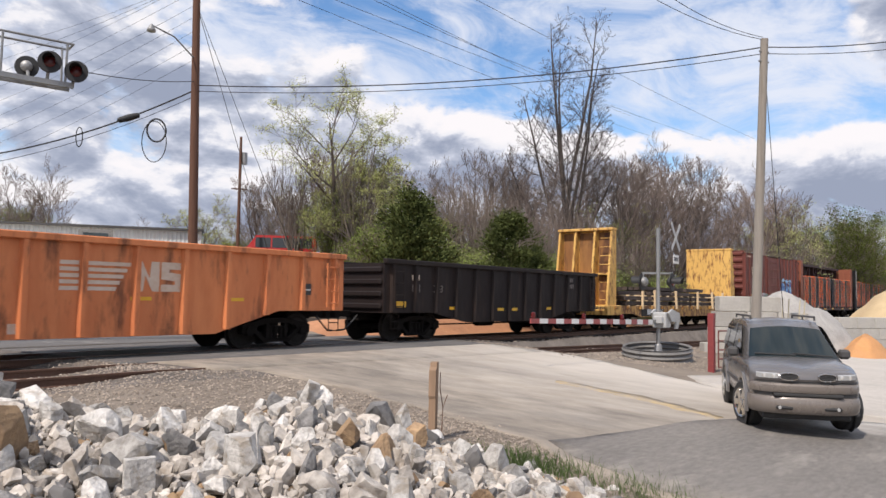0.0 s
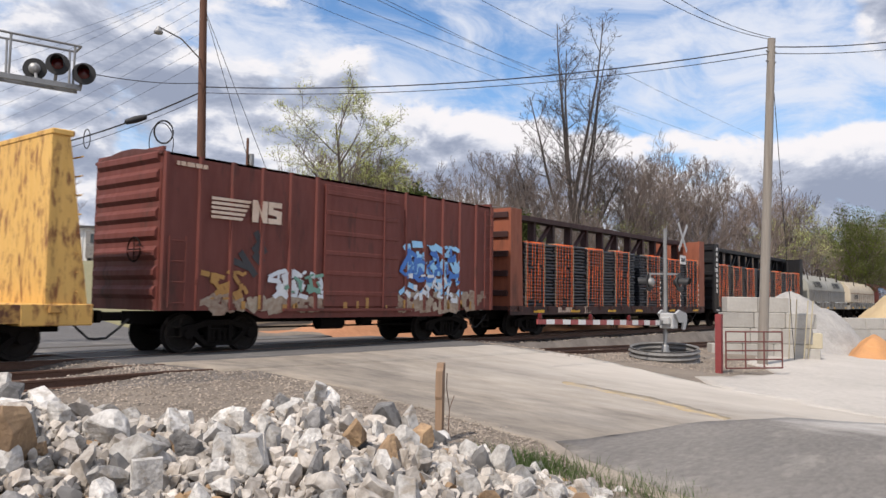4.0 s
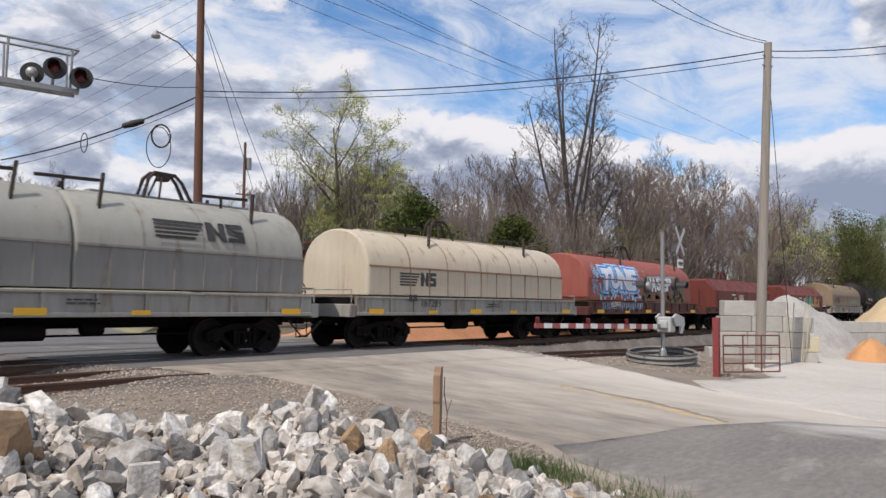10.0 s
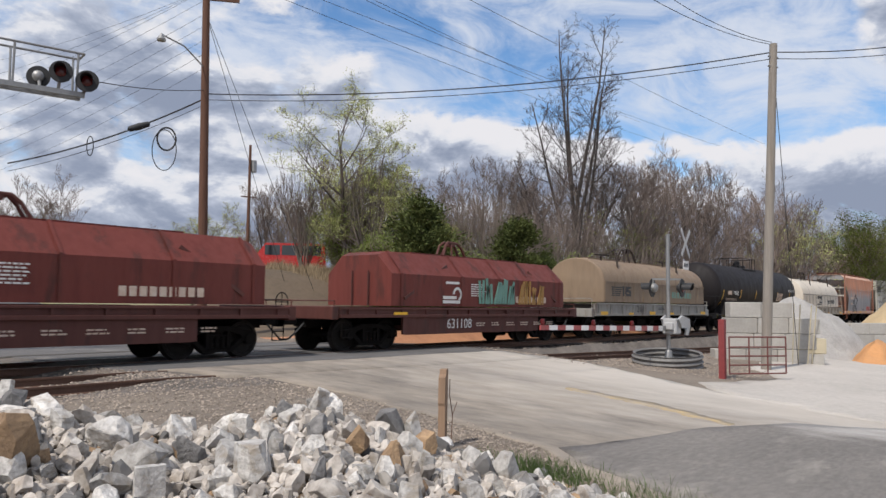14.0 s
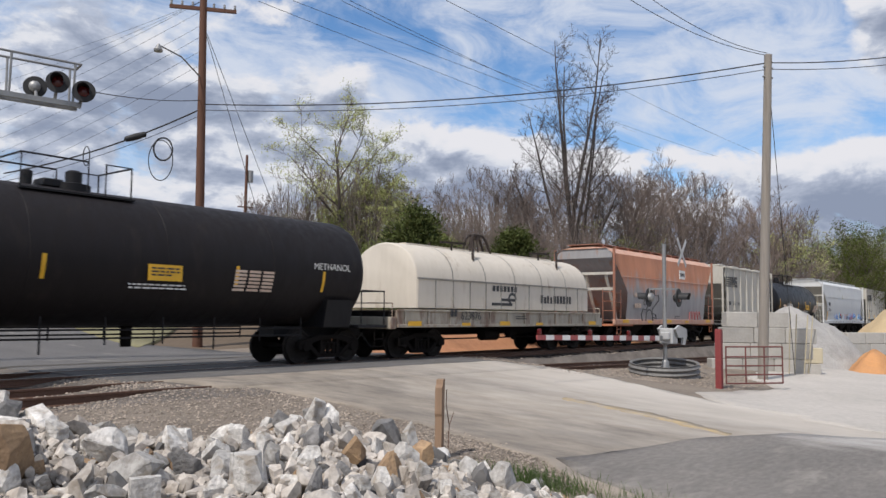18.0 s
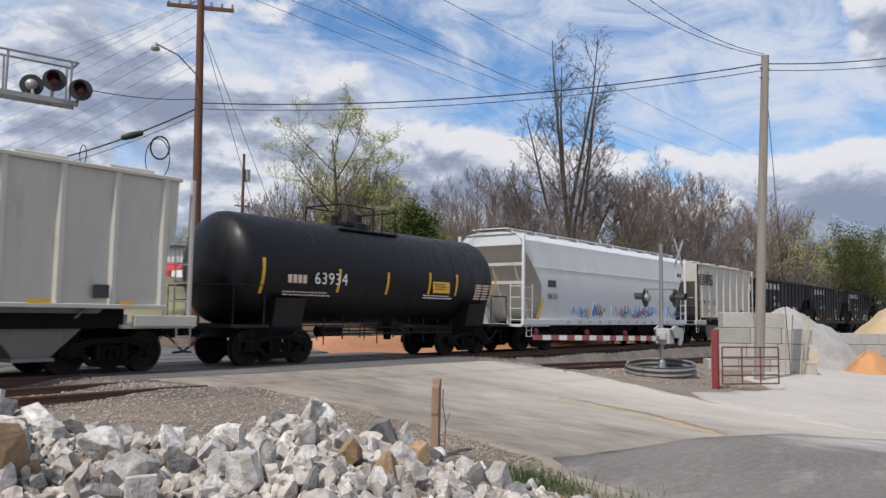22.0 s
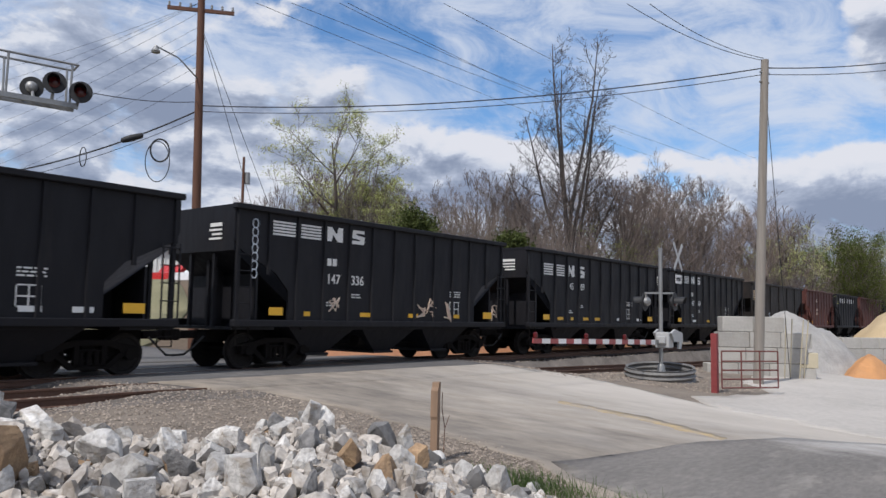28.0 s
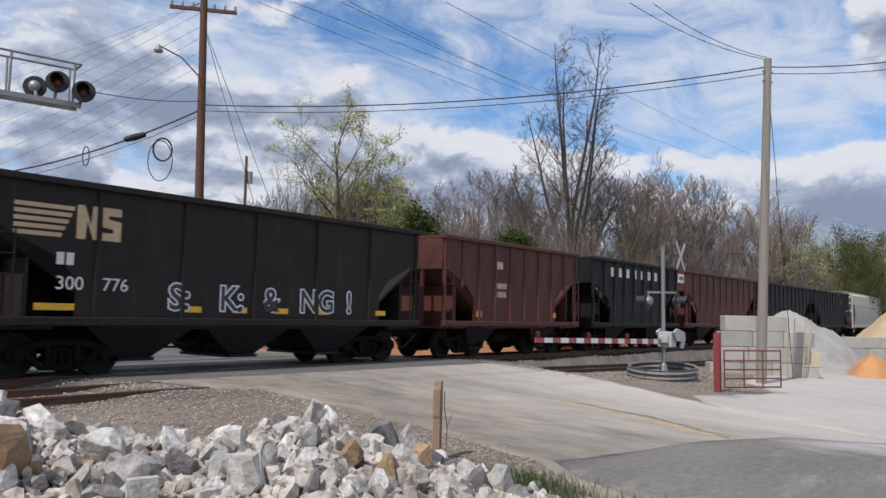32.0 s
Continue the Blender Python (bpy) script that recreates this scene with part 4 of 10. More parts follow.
def coil_base(car, length, sill_mat, z_top=1.55, z_bot=0.98, side=SIDE - 0.02):
    running_gear(car, length, 2.0, z=0.98, depth=0.28)
    for sd in (-1, 1):
        s = Shape()
        y0, y1 = sorted((sd * side, sd * (side - 0.10)))
        s.box(0.25, length - 0.25, y0, y1, z_bot, z_top - 0.06)
        web = part("side_sill", s, sill_mat, car)
        ya, yb = sorted((sd * side, sd * (side + 0.06)))
        part("lower_flange", Shape().box(0.25, length - 0.25, ya, yb, z_bot - 0.002, z_bot + 0.09, 0.008), sill_mat, web)
        part("upper_flange", Shape().box(0.25, length - 0.25, ya, yb, z_top - 0.09, z_top - 0.03, 0.008), sill_mat, web)
        n = 12
        for i in range(n):
            x = 0.6 + (length - 1.2) * i / (n - 1)
            r = Shape()
            ya, yb = sorted((sd * side, sd * (side + 0.05)))
            r.box(x - 0.035, x + 0.035, ya, yb, z_bot + 0.08, z_top - 0.08)
            part("sill_post", r, sill_mat, car)
    s = Shape()
    s.box(0.0, length, -side + 0.10, side - 0.10, z_bot + 0.15, z_top - 0.10)
    part("deck", s, M_STEEL, car)
    for x in (-0.02, length - 0.23):
        s = Shape()
        s.box(x, x + 0.25, -side, side, z_bot - 0.05, z_bot + 0.32, 0.02)
        part("end_sill", s, sill_mat, car)
        s = Shape()
        for yy in (-side + 0.06, side - 0.06):
            s.tube((x + 0.12, yy, z_bot + 0.3), (x + 0.12, yy, z_top + 0.15), 0.018, 6)
        s.tube((x + 0.12, -side + 0.06, z_top + 0.15), (x + 0.12, side - 0.06, z_top + 0.15), 0.018, 6)
        part("end_railing", s, sill_mat, car)
    brake_wheel(car, 0.10, 0.75, z_top + 0.1, M_STEEL)
    step(car, 0.35, M_STEEL), step(car, length - 0.75, M_STEEL)


def bail(hood, x, z, material, w=1.15, up=0.62):
    """A lifting bracket: two bent arms meeting in a yoke over the ridge, with stays."""
    s = Shape()
    for sd in (-1, 1):
        s.path([(x - 0.62, sd * 0.16, z - 0.06), (x - 0.46, sd * 0.13, z + up * 0.75), (x - 0.30, sd * 0.10, z + up), (x + 0.26, sd * 0.10, z + up * 0.98), (x + 0.44, sd * 0.13, z + up * 0.7), (x + 0.72, sd * 0.16, z - 0.06)], 0.05, 6)
        s.path([(x - 0.1, sd * 0.10, z + up * 0.95), (x - 0.28, sd * 0.3, z - 0.06)], 0.03, 5)
    s.box(x - 0.14, x + 0.12, -0.14, 0.14, z + up * 0.72, z + up * 1.02, 0.03)
    part("lifting_bracket", s, material, hood)


def coil_car(left, length, hood0, hood1, roof, lower, sill, label, z_top=1.56, shoulder=2.50, ridge=3.72, halves=1, bails=(), horns=(), seam=None):
    car = new_car("coil_car", label, left)
    coil_base(car, length, sill, z_top)
    w = 1.42
    span = (hood1 - hood0) / halves
    hoods = []
    for i in range(halves):
        a, b = hood0 + i * span + (0.02 if i else 0), hood0 + (i + 1) * span - (0.02 if i < halves - 1 else 0)
        s = Shape()
        prof = hood_profile(w, z_top + 0.02, shoulder, ridge)
        n = len(prof)
        ends = [(a, 0.955), (a + 0.02, 0.98), (a + 0.06, 0.995), (a + 0.12, 1.0), (b - 0.12, 1.0), (b - 0.06, 0.995), (b - 0.02, 0.98), (b, 0.955)]
        zc = shoulder
        vs = []
        for x, k in ends:
            for y, z in prof:
                vs.append((x, y * (k if z > z_top + 0.1 else max(k, 0.97)), z if z <= zc else zc + (z - zc) * k))
        fs = [(j * n + m, j * n + m + 1, (j + 1) * n + m + 1, (j + 1) * n + m) for j in range(len(ends) - 1) for m in range(n - 1)]
        fs += [tuple(range(n)), tuple(range((len(ends) - 1) * n, len(ends) * n))]
        s.add(vs, fs)
        h = part("hood", s, roof, car, smooth=32)
        hoods.append(h)
        for sd in (-1, 1):
            q = Shape()
            y0, y1 = sorted((sd * w, sd * (w + 0.014)))
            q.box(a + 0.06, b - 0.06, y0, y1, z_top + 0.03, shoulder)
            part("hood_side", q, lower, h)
            q = Shape()
            y0, y1 = sorted((sd * w, sd * (w + 0.045)))
            q.box(a + 0.04, b - 0.04, y0, y1, shoulder - 0.02, shoulder + 0.035)
            part("belt_rail", q, seam or roof, h)
        k = 6 if halves == 1 else 4
        for m in range(1, k):
            x = a + (b - a) * m / k
            q = Shape()
            pr = [(y * 1.004, z + 0.008) for y, z in prof if z >= shoulder]
            n2 = len(pr)
            vs = [(x + dx, y, z) for dx in (-0.025, 0.025) for y, z in pr]
            q.add(vs, [(m2, m2 + 1, n2 + m2 + 1, n2 + m2) for m2 in range(n2 - 1)])
            part("hood_seam", q, seam or roof, h)
        for m in range(1, 2 * k):
            x = a + (b - a) * m / (2 * k)
            part("side_batten", Shape().box(x - 0.018, x + 0.018, -w - 0.030, -w - 0.010, z_top + 0.03, shoulder - 0.02), seam or lower, h)
        r = Shape()
        r.box(a + 0.9, b - 0.9, -0.16, 0.16, ridge - 0.04, ridge + 0.05)
        part("ridge_walk", r, lower, h)
    for x in bails:
        bail(hoods[min(len(hoods) - 1, int((x - hood0) / span))], x, ridge + 0.02, M_BAIL)
    for x in horns:
        for sd in (-1, 1):
            q = Shape()
            q.beam((x, sd * 1.12, shoulder + 0.62), (x + 0.16, sd * 0.98, ridge + 0.30), 0.075, 0.06)
            if sd < 0:
                q.beam((x - 1.1, -0.55, ridge + 0.16), (x + 0.3, -0.55, ridge + 0.20), 0.07, 0.07)
                q.beam((x - 0.5, -0.55, ridge - 0.1), (x - 0.5, -0.55, ridge + 0.18), 0.05, 0.05)
            part("guide_post", q, M_BAIL, hoods[min(len(hoods) - 1, int((x - hood0) / span))])
    return car, hoods


def angular_coil_car(left, length, hood0, hood1, label, z_top=1.30, ridge=3.0):
    """A coil car whose hood has flat faces and sloped ends."""
    car = new_car("coil_car", label, left)
    coil_base(car, length, M_REDBROWN, z_top, 0.98)
    for sd in (-1, 1):
        s = Shape()
        y0, y1 = sorted((sd * (SIDE - 0.04), sd * (SIDE - 0.12)))
        s.prism([(2.9, z_top - 0.02), (length - 2.9, z_top - 0.02), (length - 2.9, 0.47), (length - 3.1, 0.45), (3.1, 0.45), (2.9, 0.47)], y0, y1, axis=1)
        part("deep_side_sill", s, M_REDBROWN, car)
    w = 1.42
    prof = [(-w, z_top + 0.02), (-w, z_top + 1.0), (-w + 0.62, ridge), (w - 0.62, ridge), (w, z_top + 1.0), (w, z_top + 0.02)]
    s = Shape()
    n = len(prof)
    rows = []
    for x, k in ((hood0, 0.0), (hood0 + 0.35, 1.0), (hood1 - 0.35, 1.0), (hood1, 0.0)):
        rows.append([(x, y * (0.97 if k == 0 else 1), z if k else min(z, ridge - 0.12)) for y, z in prof])
    vs = [p for r in rows for p in r]
    fs = [(j * n + m, j * n + m + 1, (j + 1) * n + m + 1, (j + 1) * n + m) for j in range(3) for m in range(n - 1)] + [tuple(range(n)), tuple(range(3 * n, 4 * n))]
    s.add(vs, fs)
    h = part("hood", s, M_COILRED, car)
    for x in (hood0 + 0.4, hood0 + 3.4, hood0 + 5.6, hood1 - 2.6, hood1 - 0.4):
        q = Shape()
        pr = [(y * 1.02, z + (0.03 if z > z_top + 0.5 else 0)) for y, z in prof]
        vs = [(x + dx, y, z) for dx in (-0.04, 0.04) for y, z in pr]
        q.add(vs, [(m2, m2 + 1, n + m2 + 1, n + m2) for m2 in range(n - 1)])
        part("hood_seam", q, M_COILRED, h)
    for x0, x1 in ((hood0 + 0.5, hood0 + 2.9), (hood1 - 0.7, hood1 - 2.3)):
        for sd in (-1, 1):
            q = Shape()
            q.beam((x0, sd * (w + 0.03), z_top + 0.25), (x1, sd * (w - 0.28), ridge - 0.35), 0.07, 0.09)
            part("brace", q, M_REDBROWN, h)
    q = Shape()
    q.box(hood0 + 2.2, hood1 - 1.6, -0.2, 0.2, ridge, ridge + 0.10)
    part("ridge_walk", q, M_COILRED, h)
    bail(h, (hood0 + hood1) / 2 - 0.5, ridge + 0.06, M_REDBROWN, up=0.5)
    q = Shape()
    for y in (-0.45, 0.25):
        q.tube((hood0 - 0.06, y, z_top), (hood0 - 0.06, y, z_top + 1.1), 0.025, 6)
    part("end_handrail", q, M_REDBROWN, h)
    return car, h


# -- tank car --
def tank_car(left, length, t0, t1, label, paint, low=1.02, high=4.08, dome=None, bars=(), rail_side=True):
    car = new_car("tank_car", label, left)
    truck(car, 1.9), truck(car, length - 1.9)
    coupler(car, 0, -1), coupler(car, length, 1)
    r, zc = (high - low) / 2, (high + low) / 2
    s = Shape()
    rings = [(0.05, t0)]
    for k in range(1, 8):
        a = math.pi / 2 * k / 8
        rings.append((r * math.sin(a), t0 + 0.62 * (1 - math.cos(a))))
    rings += [(r, t0 + 0.62), (r, t1 - 0.62)] + [(r * math.cos(math.pi / 2 * k / 8), t1 - 0.62 + 0.62 * math.sin(math.pi / 2 * k / 8)) for k in range(1, 8)] + [(0.05, t1)]
    s.lathe(rings, at=(0, 0, zc), axis="x", s=48)
    tank = part("tank", s, paint, car, smooth=40)
    n = 5
    for i in range(1, n):
        q = Shape()
        x = t0 + 0.7 + (t1 - t0 - 1.4) * i / n
        q.lathe([(r + 0.002, x - 0.012), (r + 0.008, x - 0.006), (r + 0.008, x + 0.006), (r + 0.002, x + 0.012)], at=(0, 0, zc), axis="x", s=40)
        part("weld_seam", q, paint, tank, smooth=40)
    dome = (t0 + t1) / 2 if dome is None else dome
    q = Shape()
    q.lathe([(0.45, high - 0.08), (0.45, high + 0.10), (0.25, high + 0.14)], at=(dome, 0, 0), s=20)
    q.lathe([(0.18, high + 0.1), (0.18, high + 0.42), (0.12, high + 0.46)], at=(dome + 0.15, 0.12, 0), s=14)
    q.lathe([(0.11, high - 0.02), (0.11, high + 0.28), (0.07, high + 0.30)], at=(dome - 0.95, -0.1, 0), s=12)
    q.box(dome - 0.7, dome - 0.25, -0.3, 0.2, high - 0.02, high + 0.16, 0.03)
    part("manway", q, M_BLACK, car, smooth=40)
    q = Shape()
    zt = high + 0.55
    for xa, xb in ((dome - 1.35, dome + 0.05), (dome + 0.45, dome + 1.05)):
        for y in (-0.75, 0.75):
            q.path([(xa, y, high - 0.25), (xa, y, zt), (xb, y, zt), (xb, y, high - 0.25)], 0.024, 6)
    for x in (dome - 1.35, dome + 1.05):
        q.path([(x, -0.75, zt), (x, 0.75, zt)], 0.024, 6)
    part("safety_railing", q, M_BLACK, car)
    q = Shape()
    q.box(dome - 1.4, dome + 1.1, -0.85, 0.85, high - 0.20, high - 0.16)
    part("top_platform", q, M_BLACK, car)
    for x0, way in ((0.0, 1), (length, -1)):
        q = Shape()
        a, b = sorted((x0, x0 + way * 3.3))
        q.box(a, b, -0.32, 0.32, 0.72, 1.02)
        a, b = sorted((x0 + way * 1.4, x0 + way * 2.4))
        q.prism([(-1.3, 1.0), (1.3, 1.0), (1.45, 1.75), (-1.45, 1.75)], a, b)
        part("stub_sill", q, M_BLACK, car)
        q = Shape()
        a, b = sorted((x0, x0 + way * 1.2))
        q.box(a, b, -SIDE + 0.1, SIDE - 0.1, 0.98, 1.06)
        part("end_platform", q, M_BLACK, car)
        q = Shape()
        for y in (-SIDE + 0.14, SIDE - 0.14):
            q.path([(x0 + way * 0.1, y, 1.05), (x0 + way * 0.1, y, 2.05), (x0 + way * 1.05, y, 2.05), (x0 + way * 1.05, y, 1.05)], 0.022, 6)
        q.path([(x0 + way * 0.1, -SIDE + 0.14, 2.05), (x0 + way * 0.1, SIDE - 0.14, 2.05)], 0.022, 6)
        part("end_railing", q, M_BLACK, car)
    if rail_side:
        for sd in (-1, 1):
            q = Shape()
            y = sd * (SIDE - 0.25)
            x0, x1 = 3.2, length - 3.2
            for z in (0.98, 0.80):
                q.tube((x0, y, z), (x1, y, z), 0.022, 6)
            m = 9
            for i in range(m):
                x = x0 + (x1 - x0) * i / (m - 1)
                q.tube((x, y, 0.66 if i % 3 else 0.5), (x, y, 1.25), 0.02, 6)
            part("side_rail", q, M_BLACK, car)
    q = Shape()
    q.lathe([(0.12, 0.55), (0.14, 1.1)], at=((t0 + t1) / 2 + 1.4, 0, 0), s=12)
    part("outlet", q, M_STEEL, car)
    q = Shape().tube((length * 0.3, -0.55, 0.85), (length * 0.3 + 0.9, -0.55, 0.85), 0.15, 12)
    part("air_reservoir", q, M_STEEL, car)
    step(car, 0.25, M_STEEL), step(car, length - 0.6, M_STEEL)
    for x, z0, z1 in bars:
        q = Shape()
        zs = [z0 + (z1 - z0) * k / 6 for k in range(7)]
        vs = []
        for z in zs:
            y = -math.sqrt(max(0.01, (r + 0.008) ** 2 - (z - zc) ** 2))
            vs += [(x - 0.045, y, z), (x + 0.045, y, z)]
        q.add(vs, [(2 * k, 2 * k + 1, 2 * k + 3, 2 * k + 2) for k in range(6)])
        part("reflector", q, M_DECAL, tank)
    return car, tank, r, zc


def tank_y(r, zc, z):
    return -math.sqrt(max(0.01, (r + 0.012) ** 2 - (z - zc) ** 2))


# -- hoppers --
def end_ladder_frame(car, x, z0, z1, material, way):
    """Corner posts with rungs at the open end of a hopper."""
    for y in (-SIDE + 0.05, SIDE - 0.05):
        s = Shape()
        s.beam((x, y, z0), (x, y, z1), 0.10, 0.08)
        part("corner_post", s, material, car)
    s = Shape()
    for k in range(4):
        z = z0 + 0.15 + 0.42 * k
        s.path([(x, -SIDE + 0.05, z), (x + way * 0.62, -SIDE + 0.05, z)], 0.016, 6)
    s.tube((x + way * 0.62, -SIDE + 0.05, z0), (x + way * 0.62, -SIDE + 0.05, z0 + 1.55), 0.02, 6)
    part("side_ladder", s, material, car)
    s = Shape()
    for k in range(4):
        z = z0 + 0.2 + 0.42 * k
        s.path([(x, -SIDE + 0.05, z), (x, -SIDE + 0.62, z)], 0.016, 6)
    s.tube((x, -SIDE + 0.62, z0), (x, -SIDE + 0.62, z0 + 1.6), 0.02, 6)
    part("end_ladder", s, material, car)


def hopper_pocket(car, xm, w, z0, z1, half, material, name="hopper_pocket"):
    s = Shape()
    a = 0.34
    vs = [(xm - w / 2, -half, z1), (xm + w / 2, -half, z1), (xm + w / 2, half, z1), (xm - w / 2, half, z1),
          (xm - a, -half * 0.72, z0), (xm + a, -half * 0.72, z0), (xm + a, half * 0.72, z0), (xm - a, half * 0.72, z0)]
    s.add(vs, [(0, 1, 2, 3), (4, 5, 6, 7), (0, 1, 5, 4), (1, 2, 6, 5), (2, 3, 7, 6), (3, 0, 4, 7)])
    s.box(xm - a - 0.08, xm + a + 0.08, -half * 0.78, half * 0.78, z0 - 0.05, z0 + 0.02)
    part(name, s, material, car)


def curved_hopper(left, length, paint, upper, trim, label, top=4.50, sill=1.02, pockets=3, roof_z=4.62, open0=1.35):
    """A covered hopper with bowed sides, a side sill, sloped ends and a roof walk."""
    car = new_car("covered_hopper", label, left)
    running_gear(car, length, 2.0, z=1.0, depth=0.3)
    eave = top - 0.28
    # the side: bowed in section, cut off by the end slopes below the shoulder
    def section(k):
        # k from 0 (sill) to 1 (eave): half width bulges in the middle
        z = sill + 0.22 + (eave - sill - 0.22) * k
        return SIDE - 0.12 + 0.11 * math.sin(math.pi * min(1.0, k * 1.06)), z
    def reach(z):
        # how far the body goes towards the end at height z
        zk = eave - 0.2
        return 0.06 + 1.25 * min(1.0, max(0.0, zk - z) / (zk - 2.55))
    rows = [section(k / 12) for k in range(13)]
    for sd in (-1, 1):
        s = Shape()
        vs = []
        for w, z in rows:
            a = reach(z)
            vs += [(a + (length - 2 * a) * i / 6, sd * w, z) for i in range(7)]
        s.add(vs, [(j * 7 + i, j * 7 + i + 1, (j + 1) * 7 + i + 1, (j + 1) * 7 + i) for j in range(12) for i in range(6)])
        part("body_side", s, M_HOPFADE if upper is not None else paint, car, smooth=50)
        q = Shape()
        y0, y1 = sorted((sd * (SIDE - 0.12), sd * (SIDE + 0.0)))
        q.box(0.0, length, y0, y1, sill, sill + 0.24, 0.015)
        part("side_sill", q, trim if upper is None else M_HOPPALE, car)
        # sloped band between the wall and the roof
        q = Shape()
        w = rows[-1][0]
        vs = [(0.03, sd * w, eave), (length - 0.03, sd * w, eave), (length - 0.03, sd * (w - 0.30), top - 0.03), (0.03, sd * (w - 0.30), top - 0.03),
              (0.03, sd * (w - 0.05), eave), (length - 0.03, sd * (w - 0.05), eave)]
        q.add(vs, [(0, 1, 2, 3), (0, 4, 5, 1)])
        part("eave_panel", q, trim if upper is None else M_HOPPALE, car)
        q = Shape()
        wm = section(0.66)[0]
        zs = section(0.66)[1]
        q.box(reach(zs), length - reach(zs), min(sd * wm, sd * (wm + 0.022)), max(sd * wm, sd * (wm + 0.022)), zs - 0.02, zs + 0.02)
        part("body_seam", q, trim if upper is None else M_HOPPALE, car)
    for x, way in ((0.06, 1), (length - 0.06, -1)):
        q = Shape()
        w = SIDE - 0.14
        q.add([(x, -w, eave - 0.2), (x, w, eave - 0.2), (x, w, eave), (x, -w, eave), (x, w - 0.3, top - 0.03), (x, -w + 0.3, top - 0.03)], [(0, 1, 2, 4, 5, 3)])
        part("end_sheet", q, trim if upper is None else M_GREYHOP, car)
        q = Shape()
        q.add([(x, -SIDE + 0.09, eave - 0.2), (x, SIDE - 0.09, eave - 0.2), (x + way * 1.25, SIDE - 0.02, 2.55), (x + way * 1.25, -SIDE + 0.02, 2.55), (x + way * 2.5, w, 1.1), (x + way * 2.5, -w, 1.1)], [(0, 1, 2, 3), (3, 2, 4, 5)])
        part("slope_sheet", q, M_GREYHOP if upper is not None else M_HOPGREY, car)
        for z in (2.62, 3.32):
            q = Shape()
            q.beam((x + way * 0.12, -w, z), (x + way * 0.12, w, z), 0.10, 0.12)
            part("end_cross_beam", q, M_HOPGREY, car)
        for y in (-1.0, 0.0, 1.0):
            q = Shape()
            q.beam((x + way * 0.15, y, 3.3), (x + way * 1.3, y, sill), 0.09, 0.12)
            part("end_brace", q, M_HOPGREY, car)
        q = Shape()
        a, b = sorted((x, x + way * 2.0))
        q.box(a, b, -SIDE + 0.1, SIDE - 0.1, sill - 0.06, sill + 0.02)
        part("end_platform", q, trim, car)
        end_ladder_frame(car, x, sill, top - 0.05, trim if upper is None else M_HOPPOST, way)
    q = Shape()
    w = rows[-1][0] - 0.28
    q.prism([(-w, top - 0.05), (-0.5, roof_z - 0.08), (0.5, roof_z - 0.08), (w, top - 0.05)], 0.0, length)
    part("roof", q, trim if upper is None else M_HOPPALE, car)
    q = Shape()
    for y in (-0.62, 0.62):
        q.box(-0.02, length + 0.02, y - 0.2, y + 0.2, roof_z + 0.015, roof_z + 0.045)
    for i in range(10):
        x = 0.3 + (length - 0.6) * i / 9
        q.box(x - 0.03, x + 0.03, -0.84, 0.84, roof_z - 0.1, roof_z + 0.02)
    part("roof_walk", q, trim if upper is None else M_HOPPOST, car)
    q = Shape()
    q.box(0.8, length - 0.8, -0.3, 0.3, roof_z - 0.08, roof_z + 0.05, 0.03)
    part("trough_hatch", q, trim, car)
    q = Shape()
    part("end_roof_walk", q.box(-0.08, 0.4, -0.8, 0.8, roof_z + 0.0, roof_z + 0.035), trim if upper is None else M_HOPPOST, car)
    part("end_roof_walk", Shape().box(length - 0.4, length + 0.08, -0.8, 0.8, roof_z + 0.0, roof_z + 0.035), trim if upper is None else M_HOPPOST, car)
    for i in range(pockets):
        xm = length * (0.5 + (i - (pockets - 1) / 2) * (0.52 / max(1, pockets - 1)))
        # near-black instead of the body paint: shade below the sill put into the colour
        hopper_pocket(car, xm, length * 0.21, 0.38, sill + 0.1, 1.15, M_STEEL)
    step(car, 0.25, trim, z=sill), step(car, length - 0.65, trim, z=sill)
    return car


